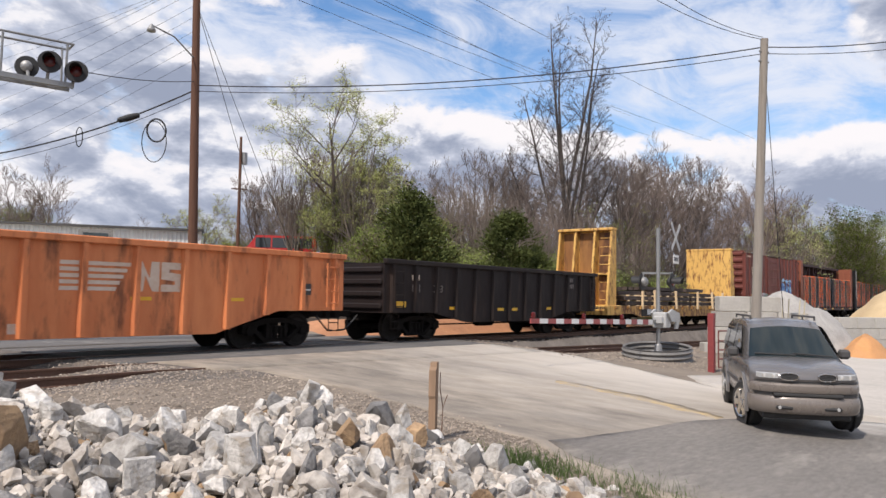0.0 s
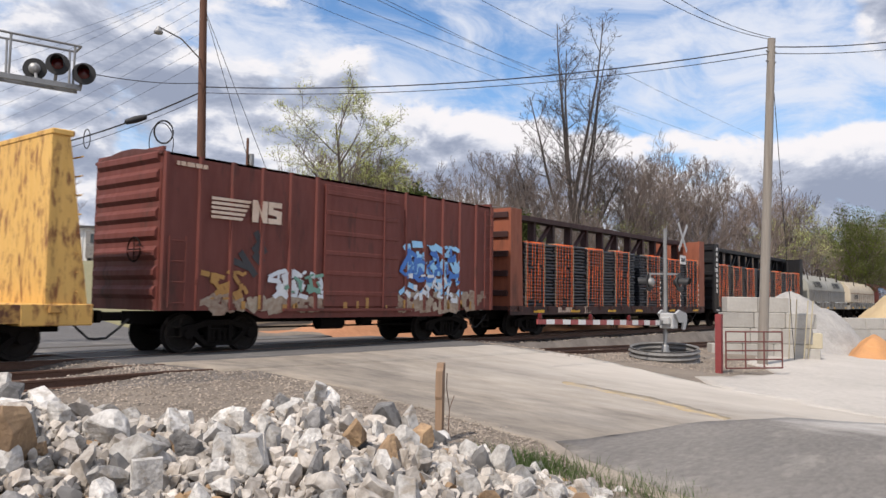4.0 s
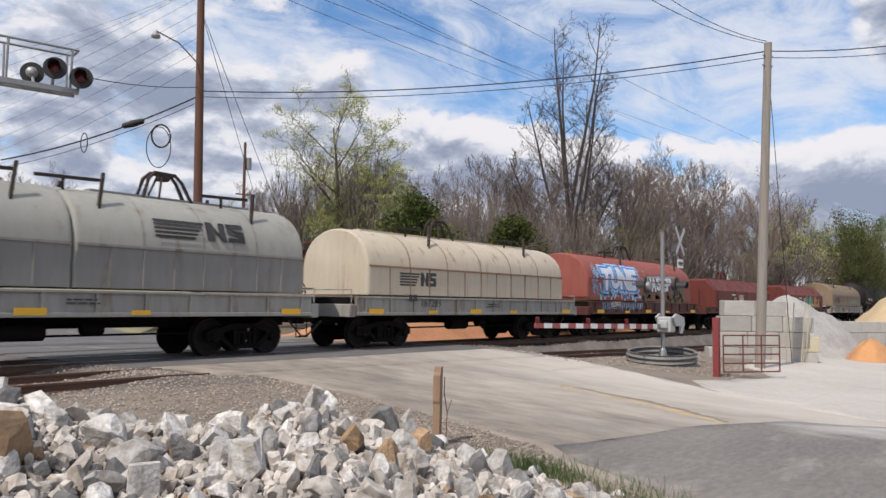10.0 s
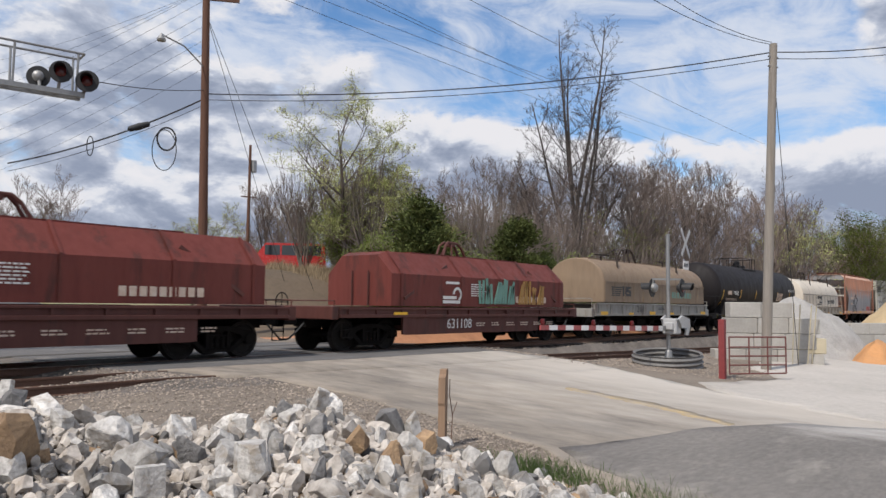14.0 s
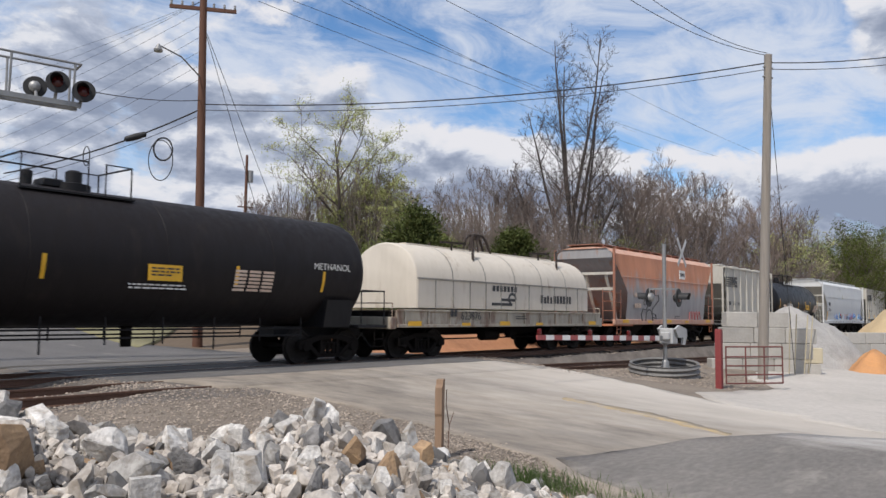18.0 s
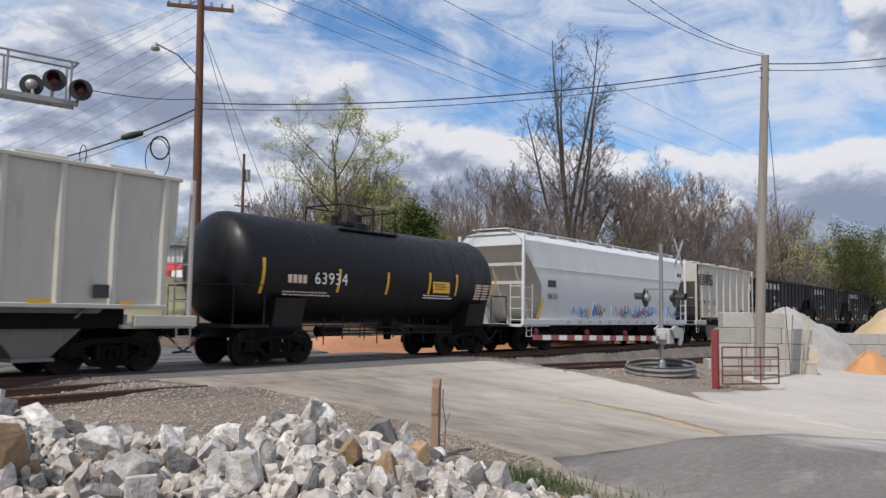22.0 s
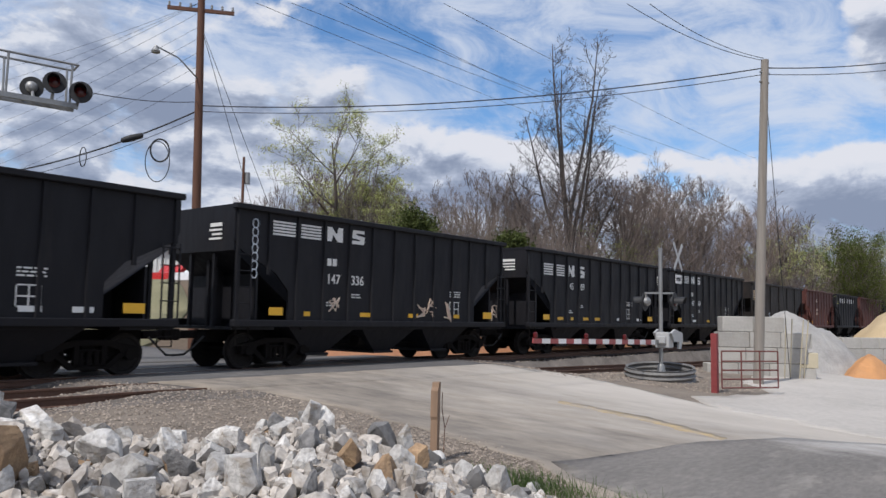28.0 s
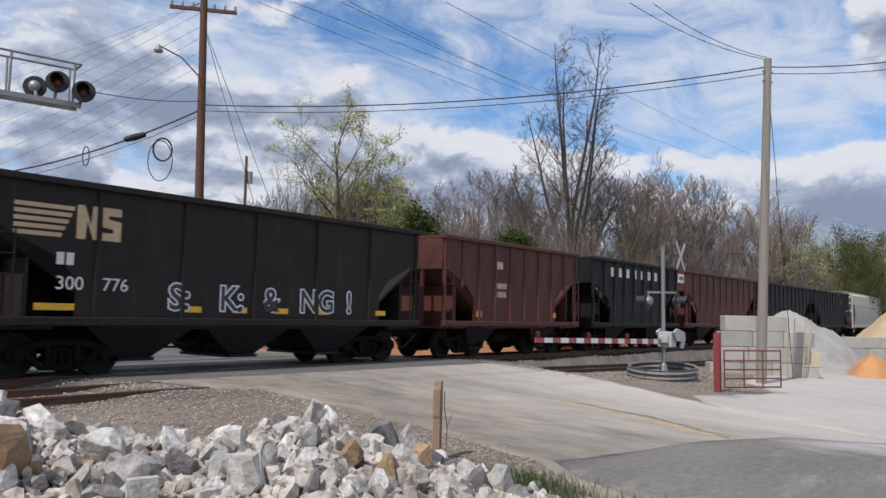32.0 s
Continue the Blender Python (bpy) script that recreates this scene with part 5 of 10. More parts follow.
def ribbed_hopper(left, length, paint, label, body0=1.55, body1=None, top=4.40, bot=1.42):
    """A short two-bay covered hopper with outside ribs."""
    car = new_car("covered_hopper", label, left)
    running_gear(car, length, 1.75, z=0.98, depth=0.3)
    body1 = length - body0 if body1 is None else body1
    for sd in (-1, 1):
        s = Shape()
        y0, y1 = sorted((sd * (SIDE - 0.06), sd * (SIDE - 0.12)))
        s.prism([(0.72, top), (0.74, 3.2), (0.95, 2.7), (0.98, bot), (length - 0.8, bot), (length - 0.78, 2.7), (length - 0.58, 3.2), (length - 0.55, top)], y0, y1, axis=1)
        part("side_wall", s, paint, car)
        for i in range(8):
            x = 1.05 + (length - 1.95) * i / 7
            r = Shape()
            ya, yb = sorted((sd * (SIDE - 0.06), sd * (SIDE + 0.01)))
            r.prism([(x - 0.10, sd * (SIDE - 0.06)), (x + 0.10, sd * (SIDE - 0.06)), (x + 0.05, sd * (SIDE + 0.01)), (x - 0.05, sd * (SIDE + 0.01))], bot + 0.05, top - 0.08, axis=2)
            part("rib", r, paint, car)
        r = Shape()
        y0, y1 = sorted((sd * (SIDE - 0.10), sd * (SIDE + 0.02)))
        r.box(0.5, length - 0.5, y0, y1, top - 0.09, top, 0.015)
        r.box(0.98, length - 0.8, y0, y1, bot - 0.02, bot + 0.08, 0.015)
        part("edge_rail", r, paint, car)
        for a, b in ((0.0, body0), (length - body0, length)):
            r = Shape()
            r.box(a, b, y0, y1, 1.02, 1.27, 0.015)
            part("end_sill", r, paint, car)
    for x, way in ((0.55, 1), (length - 0.55, -1)):
        w = SIDE - 0.12
        q = Shape()
        q.add([(x, -w, 3.4), (x, w, 3.4), (x, w, top), (x, -w, top)], [(0, 1, 2, 3)])
        part("end_sheet", q, paint, car)
        q = Shape()
        q.add([(x, -w, 3.4), (x, w, 3.4), (x + way * 2.2, w, 1.2), (x + way * 2.2, -w, 1.2)], [(0, 1, 2, 3)])
        part("slope_sheet", q, M_HOPGREY, car)
        q = Shape()
        a, b = sorted((x - way * 0.55, x + way * 1.2))
        q.box(a, b, -SIDE + 0.1, SIDE - 0.1, 0.98, 1.06)
        part("end_platform", q, paint, car)
        end_ladder_frame(car, x - way * 0.35, 1.02, top, paint, way)
    q = Shape()
    q.prism([(-SIDE + 0.06, top - 0.02), (-0.4, top + 0.12), (0.4, top + 0.12), (SIDE - 0.06, top - 0.02)], 0.55, length - 0.55)
    part("roof", q, paint, car)
    for x in (length * 0.18, length * 0.42, length * 0.66, length * 0.86):
        q = Shape()
        q.box(x - 0.55, x + 0.55, -0.95, 0.1, top + 0.10, top + 0.19, 0.02)
        part("roof_hatch", q, paint, car)
    for xm in (length * 0.34, length * 0.66):
        hopper_pocket(car, xm, 2.6, 0.36, bot + 0.02, 1.35, M_GREYSHADED)
    q = Shape()
    q.box(body0 + 0.1, length - body0 - 0.1, -1.3, 1.3, 0.98, 1.45)
    part("hopper_body", q, M_STEEL, car)
    step(car, 0.1, paint, z=1.0), step(car, length - 0.5, paint, z=1.0)
    return car


def coal_hopper(left, length, paint, label, top=4.02, bot=1.22, ribs=13, bays=3):
    """An open-top hopper with outside ribs, sloped ends and pockets below."""
    car = new_car("coal_hopper", label, left)
    running_gear(car, length, 1.75, z=0.98, depth=0.3)
    op = 1.75
    for sd in (-1, 1):
        s = Shape()
        y0, y1 = sorted((sd * (SIDE - 0.10), sd * (SIDE - 0.16)))
        s.prism([(0.0, top), (0.0, 3.2), (0.25, 2.95), (op * 0.75, 2.45), (op, 2.0), (op, bot), (length - op, bot), (length - op, 2.0), (length - op * 0.75, 2.45), (length - 0.25, 2.95), (length, 3.2), (length, top)],
                y0, y1, axis=1)
        part("side_wall", s, paint, car)
        for i in range(ribs):
            x = 0.12 + (length - 0.24) * i / (ribs - 1)
            edge = min(x, length - x)
            low = bot if edge > op else 2.95 if edge < 0.3 else 2.4
            r = Shape()
            a, b = sd * (SIDE - 0.10), sd * (SIDE - 0.045)
            r.prism([(x - 0.06, a), (x + 0.06, a), (x + 0.04, b), (x - 0.04, b)], low, top - 0.04, axis=2)
            part("rib", r, paint, car)
        r = Shape()
        y0, y1 = sorted((sd * (SIDE - 0.17), sd * (SIDE + 0.03)))
        r.box(-0.05, length + 0.05, y0, y1, top - 0.05, top + 0.09, 0.02)
        part("top_rail", r, paint, car)
        r = Shape()
        r.box(0.0, length, y0, y1, bot - 0.15, bot + 0.03, 0.02)
        part("side_sill", r, paint, car)
    w = SIDE - 0.15
    for x, way in ((0.04, 1), (length - 0.04, -1)):
        q = Shape()
        q.add([(x, -w, 2.95), (x, w, 2.95), (x, w, top), (x, -w, top)], [(0, 1, 2, 3)])
        q.box(min(x, x + way * 0.1), max(x, x + way * 0.1), -w, w, top - 0.02, top + 0.08)
        part("end_sheet", q, paint, car)
        q = Shape()
        q.add([(x, -w, 2.95), (x, w, 2.95), (x + way * 2.5, w, 1.15), (x + way * 2.5, -w, 1.15)], [(0, 1, 2, 3)])
        part("slope_sheet", q, paint, car)
        # added plate across the open end, stands in for the deep shade there
        q = Shape()
        q.box(min(x + way * 0.7, x + way * 0.76), max(x + way * 0.7, x + way * 0.76), -w, w, 1.0, 2.4)
        part("bolster_web", q, paint, car)
        for y in (-SIDE + 0.12, -0.5, 0.5, SIDE - 0.12):
            q = Shape()
            q.beam((x + way * 0.1, y, 1.05), (x + way * 0.1, y, 2.98), 0.09, 0.09)
            part("end_post", q, paint, car)
        q = Shape()
        a, b = sorted((x, x + way * 1.3))
        q.box(a, b, -SIDE + 0.12, SIDE - 0.12, 1.0, 1.07)
        part("end_platform", q, paint, car)
        ladder(car, x if way > 0 else x - 0.42, 1.25, 2.85, paint, y=-SIDE + 0.06, rungs=5)
        # added upright filler under the slope sheet, keeps the opening dark
        q = Shape()
        q.prism([(x + way * 0.25, 1.0), (x + way * 2.6, 1.0), (x + way * 2.6, 1.2), (x + way * 0.25, 2.78)], -0.05, 0.05, axis=1)
        part("shear_plate", q, paint, car)
    q = Shape()
    q.box(2.3, length - 2.3, -w + 0.03, w - 0.03, 1.0, 1.25)
    part("floor", q, paint, car)
    for i in range(bays):
        xm = length * (0.5 + (i - (bays - 1) / 2) * (0.46 / max(1, bays - 1)))
        hopper_pocket(car, xm, length * 0.235, 0.34, bot - 0.05, 1.38, M_COAL)
    step(car, 0.1, M_STEEL, z=1.05), step(car, length - 0.5, M_STEEL, z=1.05)
    return car


def coal_marks(car, length, number, seed, top=4.02, emblem=True, print_mat=None, hook=False, numbers=True, low_mark=0.0):
    pm = print_mat or M_WHITEPAINT
    y = -SIDE - 0.006
    yw = -SIDE + 0.094
    dz = low_mark
    if emblem:
        z, h = top - 0.59 - dz, 0.40 + dz * 0.25
        stripes_mark(car, 1.18, z, 0.74, h, pm, y=yw, blocks=False), stripes_mark(car, 2.13, z, 0.70, h, pm, y=yw, blocks=False)
        s = Shape()
        a = 3.06
        s.prism([(a, z), (a + 0.17, z), (a + 0.22, z + h * 0.5), (a + 0.40, z), (a + 0.60, z), (a + 0.60, z + h), (a + 0.42, z + h), (a + 0.37, z + h * 0.5), (a + 0.17, z + h), (a, z + h)], yw - 0.003, yw + 0.003, axis=1)
        a = 4.02
        s.prism([(a, z), (a + 0.49, z), (a + 0.52, z + h * 0.55), (a + 0.18, z + h * 0.66), (a + 0.18, z + h * 0.78), (a + 0.50, z + h * 0.78), (a + 0.50, z + h), (a + 0.04, z + h), (a, z + h * 0.42),
                 (a + 0.33, z + h * 0.34), (a + 0.33, z + h * 0.24), (a, z + h * 0.24)], yw - 0.003, yw + 0.003, axis=1)
        part("emblem", s, pm, car)
    if numbers and number:
        first, second = number.split()
        lettering(first, 0.27, pm, car, 3.08, yw, top - 1.76 + dz * 1.2, thick=0.005, narrow=0.92)
        lettering(second, 0.27, pm, car, 4.02, yw, top - 1.76 + dz * 1.2, thick=0.005, narrow=0.92)
        if not dz:
            s = Shape()
            for a in (3.1, 3.3):
                s.box(a, a + 0.15, yw - 0.003, yw + 0.003, top - 1.27, top - 1.07)
            part("small_print", s, pm, car)
    small_print(car, 3.1, top - 2.3, pm, 0.45, 2, y=yw)
    small_print(car, 4.05, top - 2.05, pm, 0.45, 2, y=yw)
    rng = random.Random(seed)
    x = 1.05
    plate(car, x, x + 0.45, 1.37, 1.57, M_DECAL)
    while x < length - 3.0:
        x += rng.choice((1.05, 1.06, 2.12))
        if rng.random() < 0.75:
            plate(car, x + 0.2, x + 0.2 + rng.choice((0.22, 0.45, 0.45)), 1.36, 1.36 + 0.12, rng.choice((M_DECAL, M_DECAL, M_DECALWHITE)), y=yw)
    plate(car, length - 1.35, length - 0.85, 1.36, 1.58, M_DECAL)
    # consolidated stencil, a box with lines
    s = Shape()
    a, z = 8.58, 1.45
    for x0, x1, z0, z1 in ((a, a + 0.5, z, z + 0.03), (a, a + 0.5, z + 0.42, z + 0.45), (a, a + 0.03, z, z + 0.45), (a + 0.47, a + 0.5, z, z + 0.45), (a + 0.24, a + 0.27, z, z + 0.45), (a, a + 0.5, z + 0.2, z + 0.23)):
        s.box(x0, x1, yw - 0.003, yw + 0.003, z0, z1)
    part("stencil_box", s, pm, car)
    small_print(car, a, z + 0.75, pm, 0.6, 3, y=yw)
    # number bars on the left end sheet
    s = Shape()
    for i in range(4):
        s.box(0.02, 0.036, -0.9, -0.9 + rng.uniform(0.35, 0.62), top - 0.45 - i * 0.11, top - 0.45 - i * 0.11 + (0.09 if i == 0 else 0.05))
    part("end_print", s, pm, car)


# -- bulkhead flat car loaded with old ties --
def bulkhead_flat(left, length):
    car = new_car("bulkhead_flat_car", "faded yellow bulkhead flat car loaded with dark old railway ties", left)
    running_gear(car, length, 2.1, z=0.85, depth=0.3)
    w = SIDE - 0.12
    s = Shape()
    s.box(0.0, length, -w + 0.05, w - 0.05, 0.98, 1.10)
    part("deck", s, M_CREOSOTE, car)
    for sd in (-1, 1):
        s = Shape()
        y0, y1 = sorted((sd * w, sd * (w - 0.10)))
        s.prism([(0.0, 1.14), (length, 1.14), (length, 0.80), (3.0, 0.70), (3.6, 0.58), (length - 3.6, 0.58), (length - 3.0, 0.70), (length, 0.80), (0.0, 0.80)][:1] +
                [(length, 1.14), (length, 0.80), (length - 2.8, 0.76), (length - 3.6, 0.60), (3.6, 0.60), (2.8, 0.76), (0.0, 0.80)], y0, y1, axis=1)
        part("side_sill", s, M_YELLOWRUST, car)
        n = 13
        for i in range(n):
            x = 0.8 + (length - 1.6) * i / (n - 1)
            r = Shape()
            ya, yb = sorted((sd * w, sd * (w + 0.09)))
            r.box(x - 0.12, x + 0.12, ya, yb, 0.98, 1.13, 0.01)
            part("stake_pocket", r, M_YELLOWRUST, car)
    s = Shape()
    s.box(3.6, 6.3, -w - 0.008, -w, 0.64, 1.0)
    part("paint_patch", s, M_BLACK, car)
    lettering("80508", 0.26, M_WHITEPAINT, car, 5.3, -w - 0.012, 0.72)
    s = Shape()
    for a in (4.3, 4.52, 4.74, 4.96):
        s.box(a, a + 0.16, -w - 0.014, -w - 0.008, 0.72, 0.98)
    part("small_print", s, M_WHITEPAINT, car)
    # two bulkheads: posts and sheets facing the load, framing outside
    for x, way in ((0.55, 1), (length - 0.55, -1)):
        s = Shape()
        a, b = sorted((x + way * 0.35, x + way * 0.42))
        s.box(a, b, -w + 0.04, w - 0.04, 1.1, 4.62)
        bulk = part("bulkhead", s, M_YELLOW, car)
        for y in (-w + 0.10, -0.5, 0.5, w - 0.10):
            p = Shape()
            p.prism([(x + way * 0.35, 1.1), (x - way * 0.45, 1.1), (x + way * 0.05, 4.60), (x + way * 0.35, 4.60)], y - 0.05, y + 0.05, axis=1)
            part("bulkhead_post", p, M_YELLOW, bulk)
        for ya, yb in ((-w + 0.17, -0.57), (-0.43, 0.43), (0.57, w - 0.17)):
            p = Shape()
            a, b = sorted((x + way * 0.335, x + way * 0.349))
            p.box(a, b, ya, yb, 1.2, 4.5)
            part("rusted_panel", p, M_RUSTPANEL, bulk)
            p = Shape()
            a, b = sorted((x + way * 0.05, x + way * 0.335))
            p.box(a, b, ya, yb, 2.55, 2.63)
            part("bulkhead_girt", p, M_YELLOW, bulk)
        p = Shape()
        a, b = sorted((x - way * 0.02, x + way * 0.44))
        p.box(a, b, -w, w, 4.58, 4.70, 0.02)
        part("bulkhead_cap", p, M_YELLOW, bulk)
        p = Shape()
        for k in range(8):
            p.path([(x - way * 0.2, -w + 0.0, 1.4 + 0.4 * k), (x - way * 0.2, -w + 0.55, 1.4 + 0.4 * k)], 0.018, 6)
        part("bulkhead_ladder", p, M_YELLOW, bulk)
        p = Shape()
        a, b = sorted((x - way * 0.55, x + way * 0.9))
        p.box(a, b, -w - 0.01, w + 0.01, 0.72, 1.16, 0.02)
        part("end_sill", p, M_YELLOW, car)
    brake_wheel(car, 0.1, -0.5, 1.6, M_STEEL)
    return car


def tie_load(car, left, length):
    """Bundles of old ties lying along the deck, with dunnage and sawn stakes at the sides."""
    rng = random.Random(5)
    ties = []
    for i, x0 in enumerate((2.0, 4.75, 7.5, 10.25, 13.0)):
        layers = (3, 4, 4, 4, 3)[i]
        for k in range(layers):
            for j in range(9):
                if k == layers - 1 and rng.random() < 0.35:
                    continue
                y = -1.26 + 0.315 * j + rng.uniform(-0.03, 0.03)
                x = x0 + rng.uniform(-0.12, 0.12)
                z = 1.12 + 0.05 + k * 0.245
                ties.append((x, y, z, rng.uniform(-1.2, 1.2)))
    me = Shape().box(0.0, 2.58, -0.13, 0.13, 0.0, 0.18, 0.012).mesh("railway_tie", M_CREOSOTE)
    load = part("tie_load", Shape().box(1.9, 15.6, -1.2, 1.2, 1.105, 1.13), M_CREOSOTE, car)
    for x, y, z, r in ties:
        part("railway_tie", me, None, load, at=(x, y, z, 0, 0, r))
    d = Shape().box(-0.05, 0.05, -1.43, 1.43, 0.0, 0.058)
    dm = d.mesh("dunnage", M_NEWWOOD)
    for i, x0 in enumerate((2.0, 4.75, 7.5, 10.25, 13.0)):
        for k in range(3):
            for dx in (0.3, 1.25, 2.2):
                part("dunnage", dm, None, load, at=(x0 + dx, 0, 1.12 + 0.245 * k - 0.005))
    st = Shape().box(-0.06, 0.06, -0.05, 0.05, 0.0, 0.95, 0.008).mesh("wooden_stake", M_NEWWOOD)
    for x in (3.6, 5.1, 7.9, 10.9, 13.3, 14.9):
        for y in (-SIDE + 0.05, SIDE - 0.05):
            part("wooden_stake", st, None, car, at=(x, y, 0.98, rng.uniform(-4, 4), rng.uniform(-5, 5), 0))


# -- boxcar --
M_PEELED = surface("peeling_cream_paint", (0.42, 0.36, 0.28), (0.26, 0.17, 0.12), rough=0.8, grain=8, mixing=0.9)


def boxcar(left, length):
    car = new_car("boxcar", "oxide red boxcar with ribbed sides, white emblem and blue graffiti", left)
    running_gear(car, length, 2.0, z=0.98, depth=0.3)
    top, bot = 4.60, 1.02
    for sd in (-1, 1):
        s = Shape()
        y0, y1 = sorted((sd * (SIDE - 0.06), sd * (SIDE - 0.12)))
        s.prism([(0.05, bot), (2.4, bot), (2.9, 0.82), (length - 2.9, 0.82), (length - 2.4, bot), (length - 0.05, bot), (length - 0.05, top), (0.05, top)], y0, y1, axis=1)
        part("side_wall", s, M_BOXRED, car)
        for i in range(15):
            x = 0.12 + (length - 0.24) * i / 14
            if 4.8 < x < 8.0:
                continue
            r = Shape()
            a, b = sd * (SIDE - 0.06), sd * SIDE
            r.prism([(x - 0.07, a), (x + 0.07, a), (x + 0.04, b), (x - 0.04, b)], bot, top, axis=2)
            part("rib", r, M_BOXRED, car)
        d = Shape()
        y0, y1 = sorted((sd * (SIDE - 0.06), sd * (SIDE + 0.005)))
        d.box(4.9, 7.9, y0, y1, bot + 0.1, top - 0.15, 0.01)
        door = part("sliding_door", d, M_BOXRED, car)
        for k in range(6):
            q = Shape()
            z = bot + 0.4 + k * 0.55
            y0, y1 = sorted((sd * (SIDE + 0.005), sd * (SIDE + 0.03)))
            q.box(4.95, 7.85, y0, y1, z, z + 0.12, 0.012)
            part("door_corrugation", q, M_BOXRED, door)
        q = Shape()
        q.tube((7.2, sd * (SIDE + 0.05), bot), (7.2, sd * (SIDE + 0.05), top), 0.02, 6)
        q.box(3.5, 8.6, min(sd * SIDE, sd * (SIDE + 0.06)), max(sd * SIDE, sd * (SIDE + 0.06)), bot - 0.02, bot + 0.05)
        part("door_rod_and_track", q, M_BOXRED, car)
    for x, way in ((0.05, -1), (length - 0.05, 1)):
        s = Shape()
        a, b = sorted((x, x - way * 0.06))
        s.box(a, b, -SIDE + 0.09, SIDE - 0.09, bot, top + 0.12)
        end = part("end_wall", s, M_BOXRED, car)
        for k in range(8):
            z = bot + 0.25 + k * 0.44
            q = Shape()
            q.prism([(x, z), (x + way * 0.08, z + 0.10), (x + way * 0.08, z + 0.22), (x, z + 0.32)], -SIDE + 0.2, SIDE - 0.2, axis=1)
            part("end_corrugation", q, M_BOXRED, end)
    s = Shape()
    s.prism([(-SIDE + 0.06, top), (-0.3, top + 0.17), (0.3, top + 0.17), (SIDE - 0.06, top), (SIDE - 0.06, top - 0.06), (-SIDE + 0.06, top - 0.06)], 0.0, length)
    part("roof", s, M_REDBROWN, car)
    ladder(car, 0.2, 1.2, 2.6, M_BOXRED, rungs=4), ladder(car, length - 0.65, 1.2, 4.3, M_BOXRED, rungs=9)
    step(car, 0.25, M_STEEL), step(car, length - 0.65, M_STEEL)
    brake_wheel(car, -0.08, -0.6, 2.4, M_STEEL)
    y = -SIDE - 0.003
    stripes_mark(car, 1.3, 3.2, 2.1, 0.55, M_FADEDWHITE, y=y)
    small_print(car, 0.35, 4.32, M_FADEDWHITE, 1.0, 1, y=y, h=0.1)
    # spray paint and peeling paint low on the side
    sprayed(car, 1.3, 4.9, 1.0, 1.35, 60, M_PEELED, 0.4, 0.10, y + 0.055, 1)
    sprayed(car, 8.1, 12.4, 1.0, 1.55, 70, M_PEELED, 0.45, 0.11, y + 0.055, 2)
    sprayed(car, 1.3, 2.3, 1.3, 1.95, 26, M_GOLDGRAF, 0.25, 0.05, y + 0.03, 3)
    sprayed(car, 3.3, 4.9, 1.35, 2.05, 40, M_WHITEGRAF, 0.30, 0.06, y + 0.03, 4)
    sprayed(car, 3.6, 4.9, 1.5, 2.0, 16, M_TEALGRAF, 0.28, 0.05, y + 0.005, 5)
    sprayed(car, 8.2, 11.0, 1.5, 3.05, 60, M_SKYGRAF, 0.45, 0.09, y + 0.03, 6)
    sprayed(car, 8.2, 10.8, 1.9, 3.0, 34, M_BLUEGRAF, 0.45, 0.07, y + 0.005, 7)
    sprayed(car, 8.4, 10.8, 1.3, 2.1, 26, M_WHITEGRAF, 0.3, 0.06, y + 0.0, 8)
    sprayed(car, 2.2, 3.2, 1.9, 2.75, 5, M_BLACKGRAF, 0.2, 0.3, y + 0.045, 9)
    rng = random.Random(8)
    s = Shape()
    for k in range(16):
        a = 1.6 + rng.uniform(0, length - 3)
        s.box(a, a + rng.uniform(0.05, 0.16), y - 0.003, y + 0.003, 1.05, 1.05 + rng.uniform(0.1, 0.35))
    part("drip_paint", s, M_GOLDGRAF, car)
    return car


